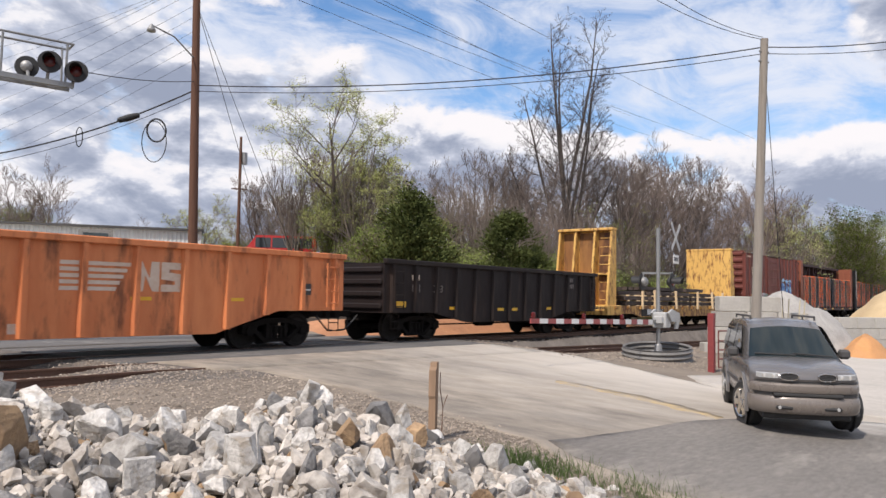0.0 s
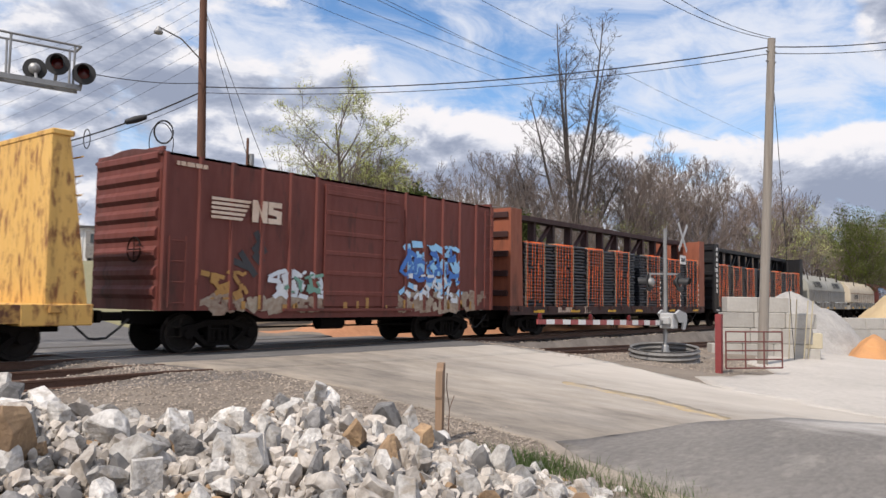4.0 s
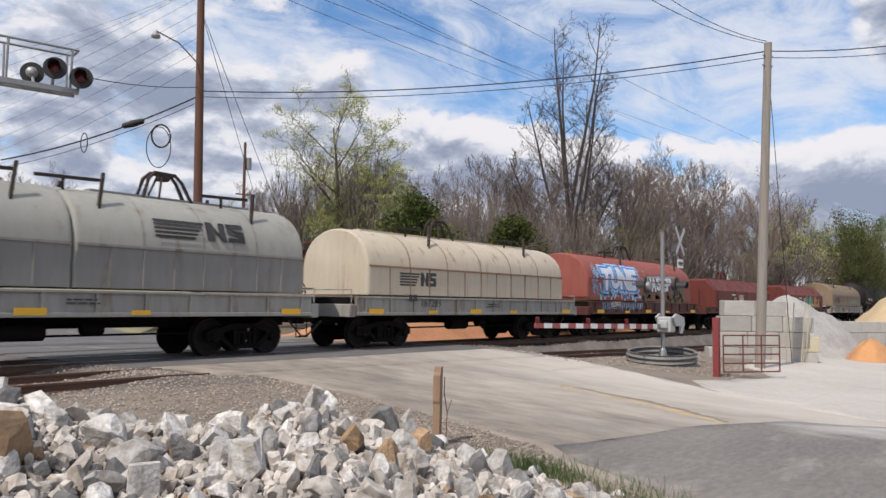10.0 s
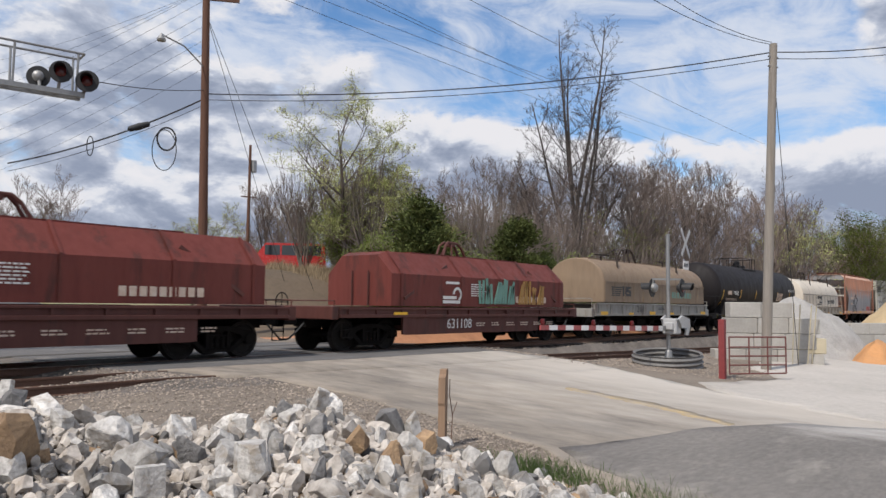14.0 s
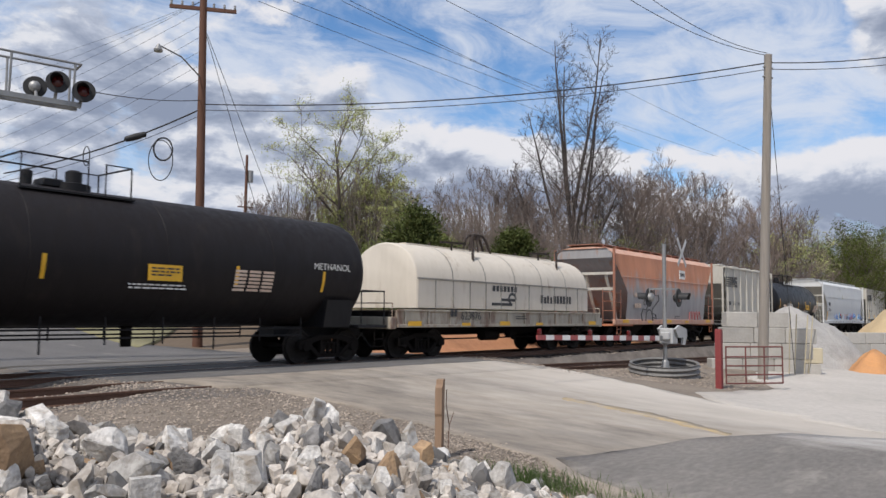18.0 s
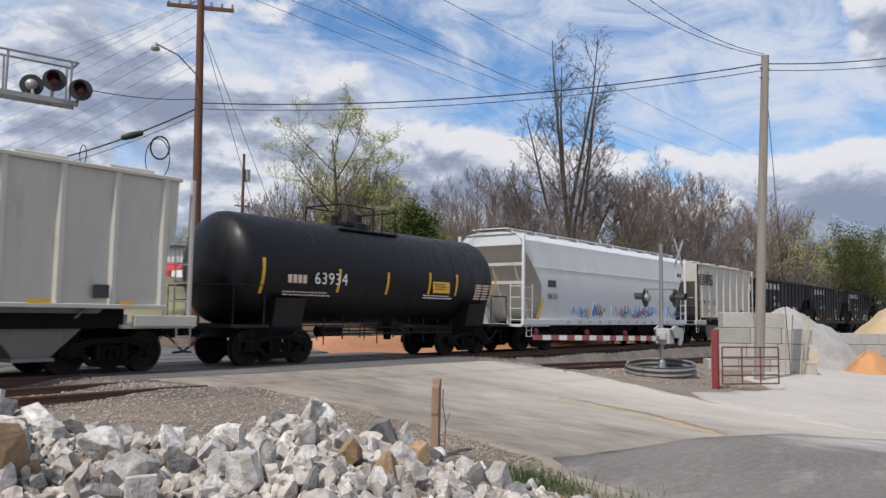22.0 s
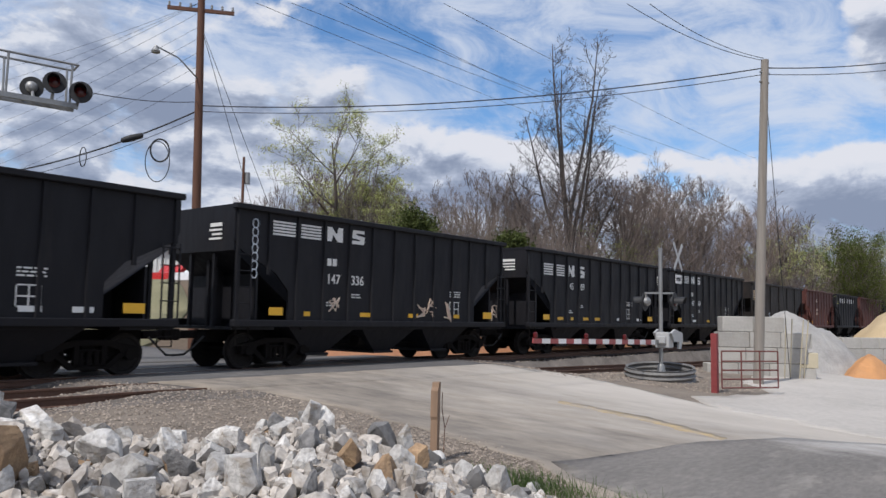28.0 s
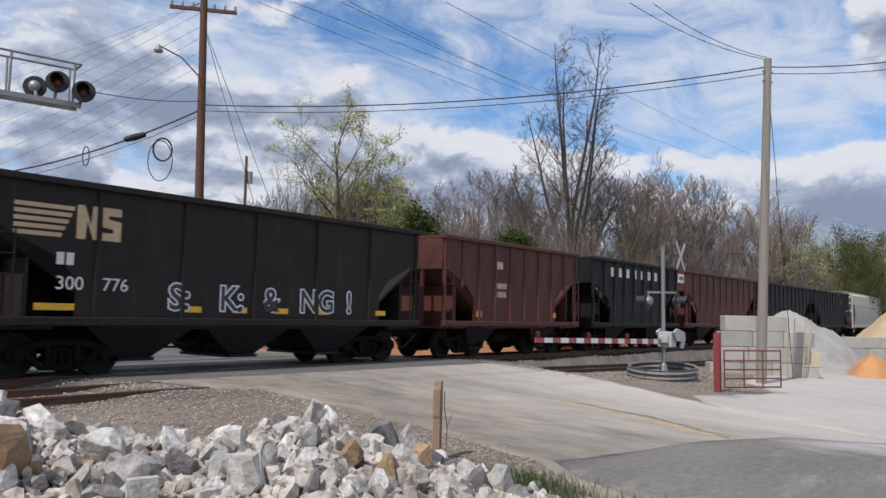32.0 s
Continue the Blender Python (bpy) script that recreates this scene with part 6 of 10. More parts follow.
# -- centre-beam flat cars loaded with wrapped lumber --
def centre_beam(left, length, paint, label, sill_mat, wing=None):
    car = new_car("centre_beam_car", label, left)
    running_gear(car, length, 2.0, z=0.95, depth=0.3)
    w = SIDE - 0.12
    top = 4.62
    s = Shape()
    s.box(0.0, length, -w, w, 1.0, 1.14)
    part("deck", s, sill_mat, car)
    for sd in (-1, 1):
        r = Shape()
        y0, y1 = sorted((sd * w, sd * (w - 0.08)))
        r.box(0.0, length, y0, y1, 0.82, 1.16)
        part("side_sill", r, sill_mat, car)
        for i in range(18):
            x = 0.6 + (length - 1.2) * i / 17
            q = Shape()
            ya, yb = sorted((sd * w, sd * (w + 0.07)))
            q.box(x - 0.09, x + 0.09, ya, yb, 0.98, 1.14, 0.01)
            part("winch", q, sill_mat, car)
    # the beam: posts, diagonals and a deep top chord on the centre line
    beam = part("centre_beam", Shape().box(0.3, length - 0.3, -0.30, 0.30, top - 0.06, top + 0.14), paint, car)
    n = 12
    for i in range(n + 1):
        x = 0.7 + (length - 1.4) * i / n
        q = Shape()
        q.box(x - 0.085, x + 0.085, -0.16, 0.16, 1.14, top - 0.05)
        part("beam_post", q, paint, beam)
        if i % 2 == 0 and i < n:
            q = Shape()
            q.beam((x + 0.2, 0, top - 1.2), (x + (length - 1.4) / n - 0.1, 0, top - 0.1), 0.14, 0.13)
            part("beam_diagonal", q, paint, beam)
    for x, way in ((0.0, 1), (length, -1)):
        q = Shape()
        a, b = sorted((x + way * 0.02, x + way * 0.10))
        q.box(a, b, -w, w, 1.1, top + 0.12)
        bulk = part("bulkhead", q, wing or paint, car)
        for sd in (-1, 1):
            p = Shape()
            a, b = sorted((x, x + way * 0.78))
            y0, y1 = sorted((sd * w, sd * (w - 0.10)))
            p.prism([(x, 0.95), (x + way * 0.86, 0.95), (x + way * 0.70, top + 0.12), (x, top + 0.12)], y0, y1, axis=1)
            part("bulkhead_wing", p, wing or paint, bulk)
        for k in range(5):
            p = Shape()
            z = 1.5 + 0.72 * k
            a, b = sorted((x, x - way * 0.07))
            p.box(a, b, -w + 0.1, w - 0.1, z, z + 0.22, 0.02)
            part("bulkhead_rib", p, paint, bulk)
    return car, w, top


# where the packs lie along the deck, and whether straps hang over them
PACKS = [(0.95, 2.4, 1), (2.42, 3.1, 0), (3.12, 4.65, 1), (4.67, 5.68, 0), (5.7, 7.27, 1), (7.29, 8.27, 0), (8.29, 9.85, 1), (9.87, 10.45, 0), (11.0, 11.64, 0), (11.66, 13.27, 1), (13.29, 14.13, 0), (14.15, 15.85, 1), (15.87, 16.62, 0), (16.64, 18.35, 1)]


def lumber(car, packs, seed, w=SIDE - 0.12):
    """Wrapped packs of boards in thin layers; over every other pack straps hang down."""
    rng = random.Random(seed)
    layer_cache = {}

    def strap(a, z, end, mat, sway, wide=0.013):
        s = Shape()
        n = 8
        pts = [Vector((a + rng.uniform(-sway, sway), y - 0.016 + rng.uniform(-0.008, 0.0), z + (end - z) * q / n)) for q in range(n + 1)]
        vs = [tuple(p + Vector((e, f, 0))) for p in pts for e, f in ((-wide, -0.004), (wide, -0.004), (wide, 0.004), (-wide, 0.004))]
        s.add(vs, [(4 * j + i, 4 * j + (i + 1) % 4, 4 * j + 4 + (i + 1) % 4, 4 * j + 4 + i) for j in range(n) for i in range(4)] + [(0, 1, 2, 3), (4 * n + 3, 4 * n + 2, 4 * n + 1, 4 * n)])
        if z > 3.3:
            s.box(a - wide, a + wide, y - 0.018, y + 0.35, z - 0.01, z + 0.012)
        return part("strap", s, mat, car)

    for x, x1, strapped in packs:
        bw = x1 - x
        top = 3.58 + rng.uniform(-0.04, 0.06)
        for sd in (-1, 1):
            y0, y1 = (-w + 0.03, -0.30) if sd < 0 else (0.30, w - 0.03)
            core = Shape().box(x + 0.03, x + bw - 0.03, y0 + 0.07, y1 - 0.03, 1.15, top - 0.02)
            pack = part("lumber_pack", core, M_PACKGAP, car)
            layers = 19
            h = (top - 1.16) / layers
            if sd > 0:
                continue
            key = round(bw, 2)
            if key not in layer_cache:
                layer_cache[key] = [wrapped_layer(bw - 0.02, y1 - y0, seed * 10 + k) for k in range(3)]
            for k in range(layers):
                part("wrapped_layer", layer_cache[key][rng.randrange(3)], None, pack, at=(x + rng.uniform(-0.035, 0.035), y0 + rng.uniform(-0.025, 0.02), 1.16 + k * h, rng.uniform(-0.6, 0.6), 0, rng.uniform(-0.5, 0.5)))
        y = -w - 0.005
        if not strapped:
            continue
        low_ = 1.12
        # pale edge straps, crossing from layer to layer
        strap(x + 0.07, top + 0.02, low_, M_TANSTRAP, 0.022, 0.016), strap(x + bw - 0.07, top + 0.02, low_, M_TANSTRAP, 0.022, 0.016)
        for m in range(5):
            a = x + bw * (0.12 + 0.76 * (m + rng.uniform(0.2, 0.8)) / 5)
            kind = rng.random()
            if kind < 0.45:
                strap(a, top + 0.02, rng.uniform(2.1, 2.75), M_STRAP, 0.006)
                strap(a - 0.05, rng.uniform(2.5, 2.9), low_ + rng.uniform(0, 0.4), M_STRAP, 0.006)
            elif kind < 0.8:
                strap(a, top + 0.02, low_, M_STRAP, 0.01)
            else:
                strap(a, rng.uniform(2.2, 2.8), low_ + rng.uniform(0, 0.5), M_STRAP, 0.006)
        strap(x + 0.16, top + 0.02, low_, M_STRAP, 0.006), strap(x + bw - 0.15, top + 0.02, low_, M_STRAP, 0.006)
        if x > 9 and rng.random() < 0.8:
            for k in range(5):
                zz = 1.2 + 0.27 * k + rng.uniform(-0.03, 0.03)
                part("pack_tag", Shape().box(x1 - 0.05, x1 + 0.02, y - 0.030, y - 0.022, zz, zz + 0.09), M_WHITEPAINT, car)


def wrapped_layer(length, depth, seed):
    """One layer of wrapped boards: a soft-edged slab whose near edge sags and swells."""
    rng = random.Random(seed)
    s = Shape()
    n = max(3, int(length / 0.18))
    vs = []
    for i in range(n + 1):
        x = length * i / n
        d, u = rng.uniform(-0.016, 0.016), rng.uniform(-0.010, 0.008)
        vs += [(x, depth, 0.012), (x, 0.05 + d, 0.008 + u), (x, 0.012 + d, 0.030 + u), (x, d, 0.062 + u), (x, 0.014 + d, 0.094 + u), (x, 0.055 + d, 0.112 + u), (x, depth, 0.110)]
    s.add(vs, [(7 * i + k, 7 * i + k + 1, 7 * i + k + 8, 7 * i + k + 7) for i in range(n) for k in range(6)] + [tuple(range(7)), tuple(range(7 * n, 7 * n + 7))])
    return s.mesh("wrapped_layer", M_WRAP, 50)


# ---- the cars in order, by the place of their left ends ----
def build_train():
    y = -SIDE - 0.004
    car = gondola(-1.8, 17.3, 2.42, 0.98, M_ORANGE, "faded orange gondola car with white emblem and rust stains", 15, belly=0.44, seed=3)
    yw = -SIDE + 0.094
    stripes_mark(car, 9.35, 1.42, 2.85, 0.66, M_FADEDWHITE, y=yw)
    plate(car, 15.75, 16.1, 1.4, 1.7, M_BLACKPAINT, y=yw), plate(car, 10.9, 11.4, 1.22, 1.30, M_DECAL, y=yw), plate(car, 13.4, 13.9, 1.22, 1.30, M_DECAL, y=yw)
    plate(car, 8.4, 8.6, 0.55, 0.75, M_FADEDWHITE, y=yw, name="patch")
    plate(car, 15.78, 16.07, 1.52, 1.55, M_DECALWHITE, y=yw - 0.006, name="small_print")

    car = gondola(17.2, 13.5, 2.40, 0.90, M_GONBLACK, "dull brown-black gondola car with outside ribs", 13, belly=0.56, seed=4)
    plate(car, 0.56, 0.99, 1.07, 1.25, M_DECAL, y=yw), plate(car, 3.2, 3.6, 0.99, 1.09, M_DECAL, y=yw), plate(car, 6.0, 6.4, 0.95, 1.05, M_DECAL, y=yw), plate(car, 6.9, 7.3, 0.95, 1.05, M_DECAL, y=yw), plate(car, 9.4, 9.75, 0.98, 1.08, M_DECAL, y=yw)
    lettering("191", 0.24, M_DULLPRINT, car, 1.22, yw - 0.003, 1.55), lettering("303", 0.24, M_DULLPRINT, car, 2.33, yw - 0.003, 1.55)
    part("small_print", Shape().box(1.27, 1.42, yw - 0.004, yw + 0.002, 1.92, 2.08).box(1.48, 1.63, yw - 0.004, yw + 0.002, 1.92, 2.08), M_FADEDWHITE, car)
    small_print(car, 11.1, 2.1, M_DULLPRINT, 0.5, 2, y=yw, h=0.16, gap=0.25)

    flat = bulkhead_flat(31.9, 17.8)
    tie_load(flat, 31.9, 17.8)
    boxcar(51.1, 12.9)

    car, w, top = centre_beam(65.2, 19.3, M_BEAMBROWN, "rust brown centre-beam car carrying dark wrapped lumber under orange straps", M_BEAMBROWN, wing=M_RUSTORANGE)
    lumber(car, PACKS, 21)
    lettering("378", 0.30, M_FADEDWHITE, car, 5.5, -w - 0.006, 0.86)
    small_print(car, 3.4, 0.9, M_FADEDWHITE, 1.4, 1, y=-w - 0.006, h=0.2)
    for x in (1.6, 4.4, 7.7, 10.5, 14.4, 17.6):
        plate(car, x, x + 0.75, 0.90, 1.0, M_DECAL, y=-w - 0.007)
    plate(car, 15.4, 15.75, 0.70, 1.05, M_BLACKPAINT, y=-w - 0.008, name="stencil_box"), plate(car, 15.45, 15.7, 0.86, 0.89, M_WHITEPAINT, y=-w - 0.014, name="small_print")
    car, w, top = centre_beam(86.1, 18.95, M_BLACK, "black centre-beam car carrying dark wrapped lumber under orange straps", M_BLACK)
    lumber(car, [(18.95 - b, 18.95 - a, k) for a, b, k in PACKS[::-1]], 33)
    s = Shape()
    for k in range(9):
        s.box(0.30, 0.52, -w - 0.010, -w - 0.002, 4.35 - 0.30 * k, 4.35 - 0.30 * k + 0.2)
    part("vertical_print", s, M_WHITEPAINT, car)
    small_print(car, 0.12, 3.3, M_WHITEPAINT, 0.5, 3, y=-w - 0.006, h=0.05)
    for x in (0.3, 5.5, 11.0, 16.4):
        plate(car, x, x + 0.5, 0.9, 1.0, M_DECALWHITE, y=-w - 0.007)
    plate(car, 13.2, 13.65, 0.7, 1.05, M_BLACKPAINT, y=-w - 0.008, name="stencil_box")

    # five rounded and two angular coil cars
    yh = -1.42 - 0.020
    # lighter grey for the sunlit roof, darker grey for the shaded sides
    car, hoods = coil_car(106.3, 13.4, 0.6, 12.95, M_GREYHOOD, M_GREYSHADED, M_SILLGREY, "grey coil car with rounded two-part hood and dark emblems", halves=2, bails=(3.6, 9.6), horns=(1.6, 5.6, 7.4, 11.4), ridge=3.78, shoulder=2.48, seam=M_GREYSEAM)
    for x, h in ((2.4, hoods[0]), (8.6, hoods[1])):
        bend_mark(stripes_mark(h, x, 2.76, 2.45, 0.46, M_BLACKPAINT, bars=5), 2.48, 3.78)
    lettering("168433", 0.25, M_BLACKPAINT, car, 2.3, -SIDE - 0.062, 1.25)
    s = Shape().box(1.8, 1.95, -SIDE - 0.045, -SIDE - 0.035, 1.36, 1.58).box(2.02, 2.17, -SIDE - 0.045, -SIDE - 0.035, 1.36, 1.58)
    part("small_print", s, M_BLACKPAINT, car)
    decals(car, 13.4)
    car, hoods = coil_car(120.9, 13.0, 0.8, 12.0, M_CREAM, M_CREAM, M_SILLGREY, "cream coil car with rust-streaked rounded hood", seam=M_RUSTSEAM, bails=(5.7,), horns=(3.9, 9.6), ridge=3.58, shoulder=2.42)
    stripes_mark(hoods[0], 2.18, 1.88, 1.75, 0.43, M_BLACKPAINT, y=yh)
    lettering("167239", 0.25, M_BLACKPAINT, car, 2.95, -SIDE - 0.062, 1.24)
    part("small_print", Shape().box(2.45, 2.6, -SIDE - 0.045, -SIDE - 0.035, 1.40, 1.6).box(2.66, 2.82, -SIDE - 0.045, -SIDE - 0.035, 1.40, 1.6), M_BLACKPAINT, car)
    decals(car, 13.0)
    car, hoods = coil_car(134.9, 12.6, 0.15, 11.75, M_HOODRED, M_HOODRED, M_REDBROWN, "chalky red coil car with large blue and white graffiti", bails=(6.2,), horns=(3.9, 10.3), ridge=3.62, shoulder=2.50)
    graffiti_hood(car, hoods[0], 2.50, 3.62)
    lettering("623991", 0.24, M_FADEDWHITE, car, 2.0, -SIDE - 0.055, 1.30)
    decals(car, 12.6)
    car, hood = angular_coil_car(148.6, 13.6, 1.95, 12.7, "oxide red coil car with angular hood and white stencils")
    coil_print(car, hood, 2.0, "631346")
    car, hood = angular_coil_car(163.5, 13.4, 2.5, 12.6, "oxide red angular coil car with faded green and gold graffiti")
    coil_print(car, hood, 2.3, "631108")
    s = Shape()
    rng = random.Random(3)
    for k in range(13):
        a = 6.9 + 0.17 * k
        s.beam((a, -1.45, 1.42), (a + rng.uniform(-0.15, 0.3), -1.45, 2.25 + rng.uniform(-0.2, 0.1)), 0.01, 0.13)
    part("graffiti", s, M_TEALGRAF, hood, kind="stuff")
    s = Shape()
    for k in range(10):
        a = 9.3 + 0.18 * k
        s.beam((a, -1.45, 1.42), (a + rng.uniform(-0.2, 0.3), -1.45, 2.2 + rng.uniform(-0.2, 0.1)), 0.01, 0.12)
    part("graffiti", s, M_GOLDGRAF, hood, kind="stuff")
    car, hoods = coil_car(178.2, 13.4, 1.3, 13.0, M_TAN, M_TAN, M_SILLGREY, "dirty tan coil car with rounded hood and pale grey sill", bails=(6.4,), horns=(3.2, 10.0), ridge=3.55, shoulder=2.46)
    stripes_mark(hoods[0], 2.0, 1.86, 1.9, 0.44, M_BLACKPAINT, y=yh)
    lettering("218", 0.30, M_BLACKPAINT, car, 4.2, -SIDE - 0.055, 1.14)
    s = Shape()
    for k in range(8):
        s.box(8.6 + 0.33 * k, 8.6 + 0.33 * k + 0.22, yh - 0.003, yh + 0.003, 1.85, 2.15)
    part("graffiti", s, M_TEALGRAF, hoods[0], kind="stuff")
    decals(car, 13.4)
    car, tank, r, zc = tank_car(192.9, 17.2, 0.2, 16.6, "long black tank car with yellow reflector bars", M_TANKBROWN, low=1.02, high=4.05, dome=8.3,
                                bars=((1.26, 1.65, 2.46), (4.28, 2.0, 2.5), (7.17, 2.0, 2.5), (11.78, 2.0, 2.5), (14.6, 1.95, 2.5)))
    tank_print(car, tank, r, zc, ((1.95, 2.17, 0.23, "79882"),), plac=9.41)
    lettering("METHANOL", 0.18, M_WHITEPAINT, tank, 14.2, tank_y(r, zc, 2.62) - 0.02, 2.55)
    car, hoods = coil_car(210.2, 13.4, 1.25, 12.35, M_WHITEHOOD, M_WHITEHOOD, M_SILLCREAM, "chalky white coil car with rounded hood and black lettering", bails=(6.3,), seam=M_GREYSEAM, horns=(4.6, 10.3), ridge=3.70, shoulder=2.50)
    lettering("623876", 0.27, M_BLACKPAINT, car, 3.3, -SIDE - 0.062, 1.22)
    part("small_print", Shape().box(2.78, 2.92, -SIDE - 0.045, -SIDE - 0.035, 1.32, 1.56).box(2.98, 3.12, -SIDE - 0.045, -SIDE - 0.035, 1.32, 1.56), M_BLACKPAINT, car)
    s = Shape()
    for k in range(7):
        s.box(5.35 + 0.23 * k, 5.35 + 0.23 * k + 0.16, yh - 0.003, yh + 0.003, 2.22, 2.42)
    s.box(5.3, 6.6, yh - 0.003, yh + 0.003, 1.72, 1.82).box(5.9, 6.8, yh - 0.003, yh + 0.003, 1.88, 1.98)
    s.add([(6.6 + 0.28 * math.cos(a) * q, yh, 1.96 + 0.24 * math.sin(a) * q) for a in [math.pi * 2 * i / 16 for i in range(12)] for q in (1.0, 0.62)], [(2 * i, 2 * i + 1, 2 * i + 3, 2 * i + 2) for i in range(11)])
    part("emblem", s, M_BLACKPAINT, hoods[0])
    s = Shape()
    for k in range(10):
        s.box(8.55 + 0.24 * k, 8.55 + 0.24 * k + (0.13 if k in (2, 3) else 0.18), yh - 0.003, yh + 0.003, 1.86, 2.10 if k in (1, 3) else 2.16)
    part("maker_print", s, M_BLACKPAINT, hoods[0])
    decals(car, 13.4)

    # covered hoppers and the short tank car
    car = curved_hopper(224.8, 12.3, M_GREYHOP, M_HOPORANGE, M_HOPORANGE, "grey and faded orange covered hopper with a black drawing", top=4.50, roof_z=4.62, pockets=3)
    drawing(car)
    decals(car, 12.3, z=1.10)
    car = ribbed_hopper(238.6, 10.0, M_HOPGREY, "light grey two-bay covered hopper with dark striped emblem")
    hopper_print(car, "233 606")
    car, tank, r, zc = tank_car(249.6, 12.1, 0.1, 11.5, "short black tank car with yellow reflector bars and white stencils", M_TANK, low=1.05, high=4.02, dome=5.6,
                                bars=((0.95, 1.85, 2.75), (3.6, 1.95, 2.6), (5.6, 1.95, 2.6), (7.56, 2.0, 2.7), (8.96, 2.0, 2.7), (11.2, 2.0, 2.8)))
    tank_print(car, tank, r, zc, ((1.75, 2.15, 0.33, "63934"),), plac=7.72)
    car = curved_hopper(262.55, 16.0, M_UTWHITE, None, M_UTWHITE, "pale grey-white covered hopper with graffiti along its sill", top=4.52, roof_z=4.66, pockets=4)
    lettering("58123", 0.22, M_BLACKPAINT, car, 1.73, -SIDE - 0.004, 2.04)
    part("small_print", Shape().box(1.77, 1.89, -SIDE - 0.01, -SIDE, 2.5, 2.77).box(1.93, 2.05, -SIDE - 0.01, -SIDE, 2.5, 2.77).box(2.09, 2.21, -SIDE - 0.01, -SIDE, 2.5, 2.77).box(2.24, 2.36, -SIDE - 0.01, -SIDE, 2.5, 2.77), M_BLACKPAINT, car)
    scrawl(car, 3.25, 14.2, 1.32, 1.95)
    s = Shape()
    s.add([(0.9, -SIDE + 0.03, 1.3), (1.15, -SIDE + 0.03, 1.3), (1.55, -SIDE + 0.02, 2.05), (1.42, -SIDE + 0.02, 2.05)], [(0, 1, 2, 3)])
    part("reflector", s, M_DECAL, car)
    for x in (5.1, 8.6, 12.6):
        plate(car, x, x + 0.12, 1.3, 1.75, M_DECAL, y=-SIDE + 0.02)
    car = ribbed_hopper(279.9, 10.2, M_HOPGREY, "light grey two-bay covered hopper with dark striped emblem and yellow bars")
    hopper_print(car, "233 516")
    for x, z1 in ((1.02, 2.35), (3.75, 1.85), (5.45, 1.85), (7.05, 1.8), (8.35, 1.75)):
        plate(car, x, x + 0.11, 1.42, z1, M_DECAL, y=-SIDE - 0.018)

    # open-top coal hoppers
    for left, length, number, seed, extra in ((291.7, 11.7, "147 471", 1, "white"), (304.9, 12.1, "148 618", 2, ""), (318.5, 11.7, "147 336", 3, "hook"), (331.8, 12.05, "145 409", 4, ""), (345.25, 11.9, "147 660", 5, "")):
        car = coal_hopper(left, length, M_COAL, "black open-top coal hopper with white emblem and yellow reflectors")
        coal_marks(car, length, number, seed, low_mark=0.30 if number == "145 409" else 0.0)
        if extra == "white":
            blobs(car, ((5.3, 1.6), (6.6, 1.5), (7.9, 1.8), (8.3, 1.75), (10.2, 1.4)), M_WHITEGRAF)
        if extra == "hook":
            hook_paint(car)
            blobs(car, ((3.2, 1.5), (6.9, 1.4), (7.4, 1.5), (8.3, 1.4), (10.8, 1.4)), M_FADEDWHITE)
    car = coal_hopper(358.85, 12.5, M_COALBROWN, "weathered brown-black coal hopper with cream emblem and outlined white graffiti", top=3.95, ribs=7)
    stripes_mark(car, 0.45, 2.85, 2.2, 0.70, M_FADEDGOLD, y=yw)
    lettering("300", 0.28, M_WHITEPAINT, car, 1.31, yw, 1.80), lettering("776", 0.28, M_WHITEPAINT, car, 2.29, yw, 1.80)
    part("small_print", Shape().box(1.31, 1.46, yw - 0.004, yw + 0.002, 2.3, 2.55).box(1.51, 1.66, yw - 0.004, yw + 0.002, 2.3, 2.55), M_WHITEPAINT, car)
    for word, x in (("S:", 3.85), ("K:", 5.2), ("&", 6.5), ("NG", 7.7), ("!", 9.4)):
        lettering(word, 0.58, M_WHITEGRAF, car, x, yw - 0.004, 1.45, thick=0.05, name="graffiti")
        lettering(word, 0.58, M_BLACKGRAF, car, x, yw - 0.008, 1.45, thick=0.012, name="graffiti")
    for x in (0.92, 4.3, 5.6, 6.9, 8.3, 10.6):
        plate(car, x, x + (0.8 if x == 0.92 else 0.42), 1.38, 1.52, M_DECAL, y=yw)
    car = coal_hopper(372.55, 8.9, M_REDBROWN, "rust brown open-top hopper with outside ribs", top=3.98, ribs=10, bays=2)
    small_print(car, 3.0, 3.1, M_FADEDWHITE, 0.6, 1, y=yw, h=0.26), small_print(car, 3.0, 2.4, M_FADEDWHITE, 0.8, 2, y=yw, h=0.2, gap=0.3)
    plate(car, 1.9, 2.2, 1.4, 1.6, M_DECAL, y=yw), plate(car, 7.0, 7.2, 1.4, 1.6, M_DECAL, y=yw)
    car = coal_hopper(382.75, 9.3, M_COAL, "black open-top hopper with spaced white lettering", top=3.98, ribs=10, bays=2)
    s = Shape()
    for k in range(8):
        s.box(1.8 + 0.78 * k, 1.8 + 0.78 * k + 0.3, yw - 0.004, yw + 0.002, 3.3, 3.7)
    part("small_print", s, M_WHITEPAINT, car)
    car = coal_hopper(393.15, 11.9, M_REDBROWN, "rust brown open-top hopper with outside ribs", top=3.98, ribs=12)
    car = coal_hopper(406.35, 12.6, M_COAL, "black open-top coal hopper in the distance", top=3.98)
    car = coal_hopper(420.35, 12.4, M_COAL, "black open-top coal hopper in the distance", top=3.98)
    curved_hopper(434.05, 14.0, M_HOPGREY, None, M_HOPGREY, "grey covered hopper far back in the train", top=4.3, roof_z=4.4)


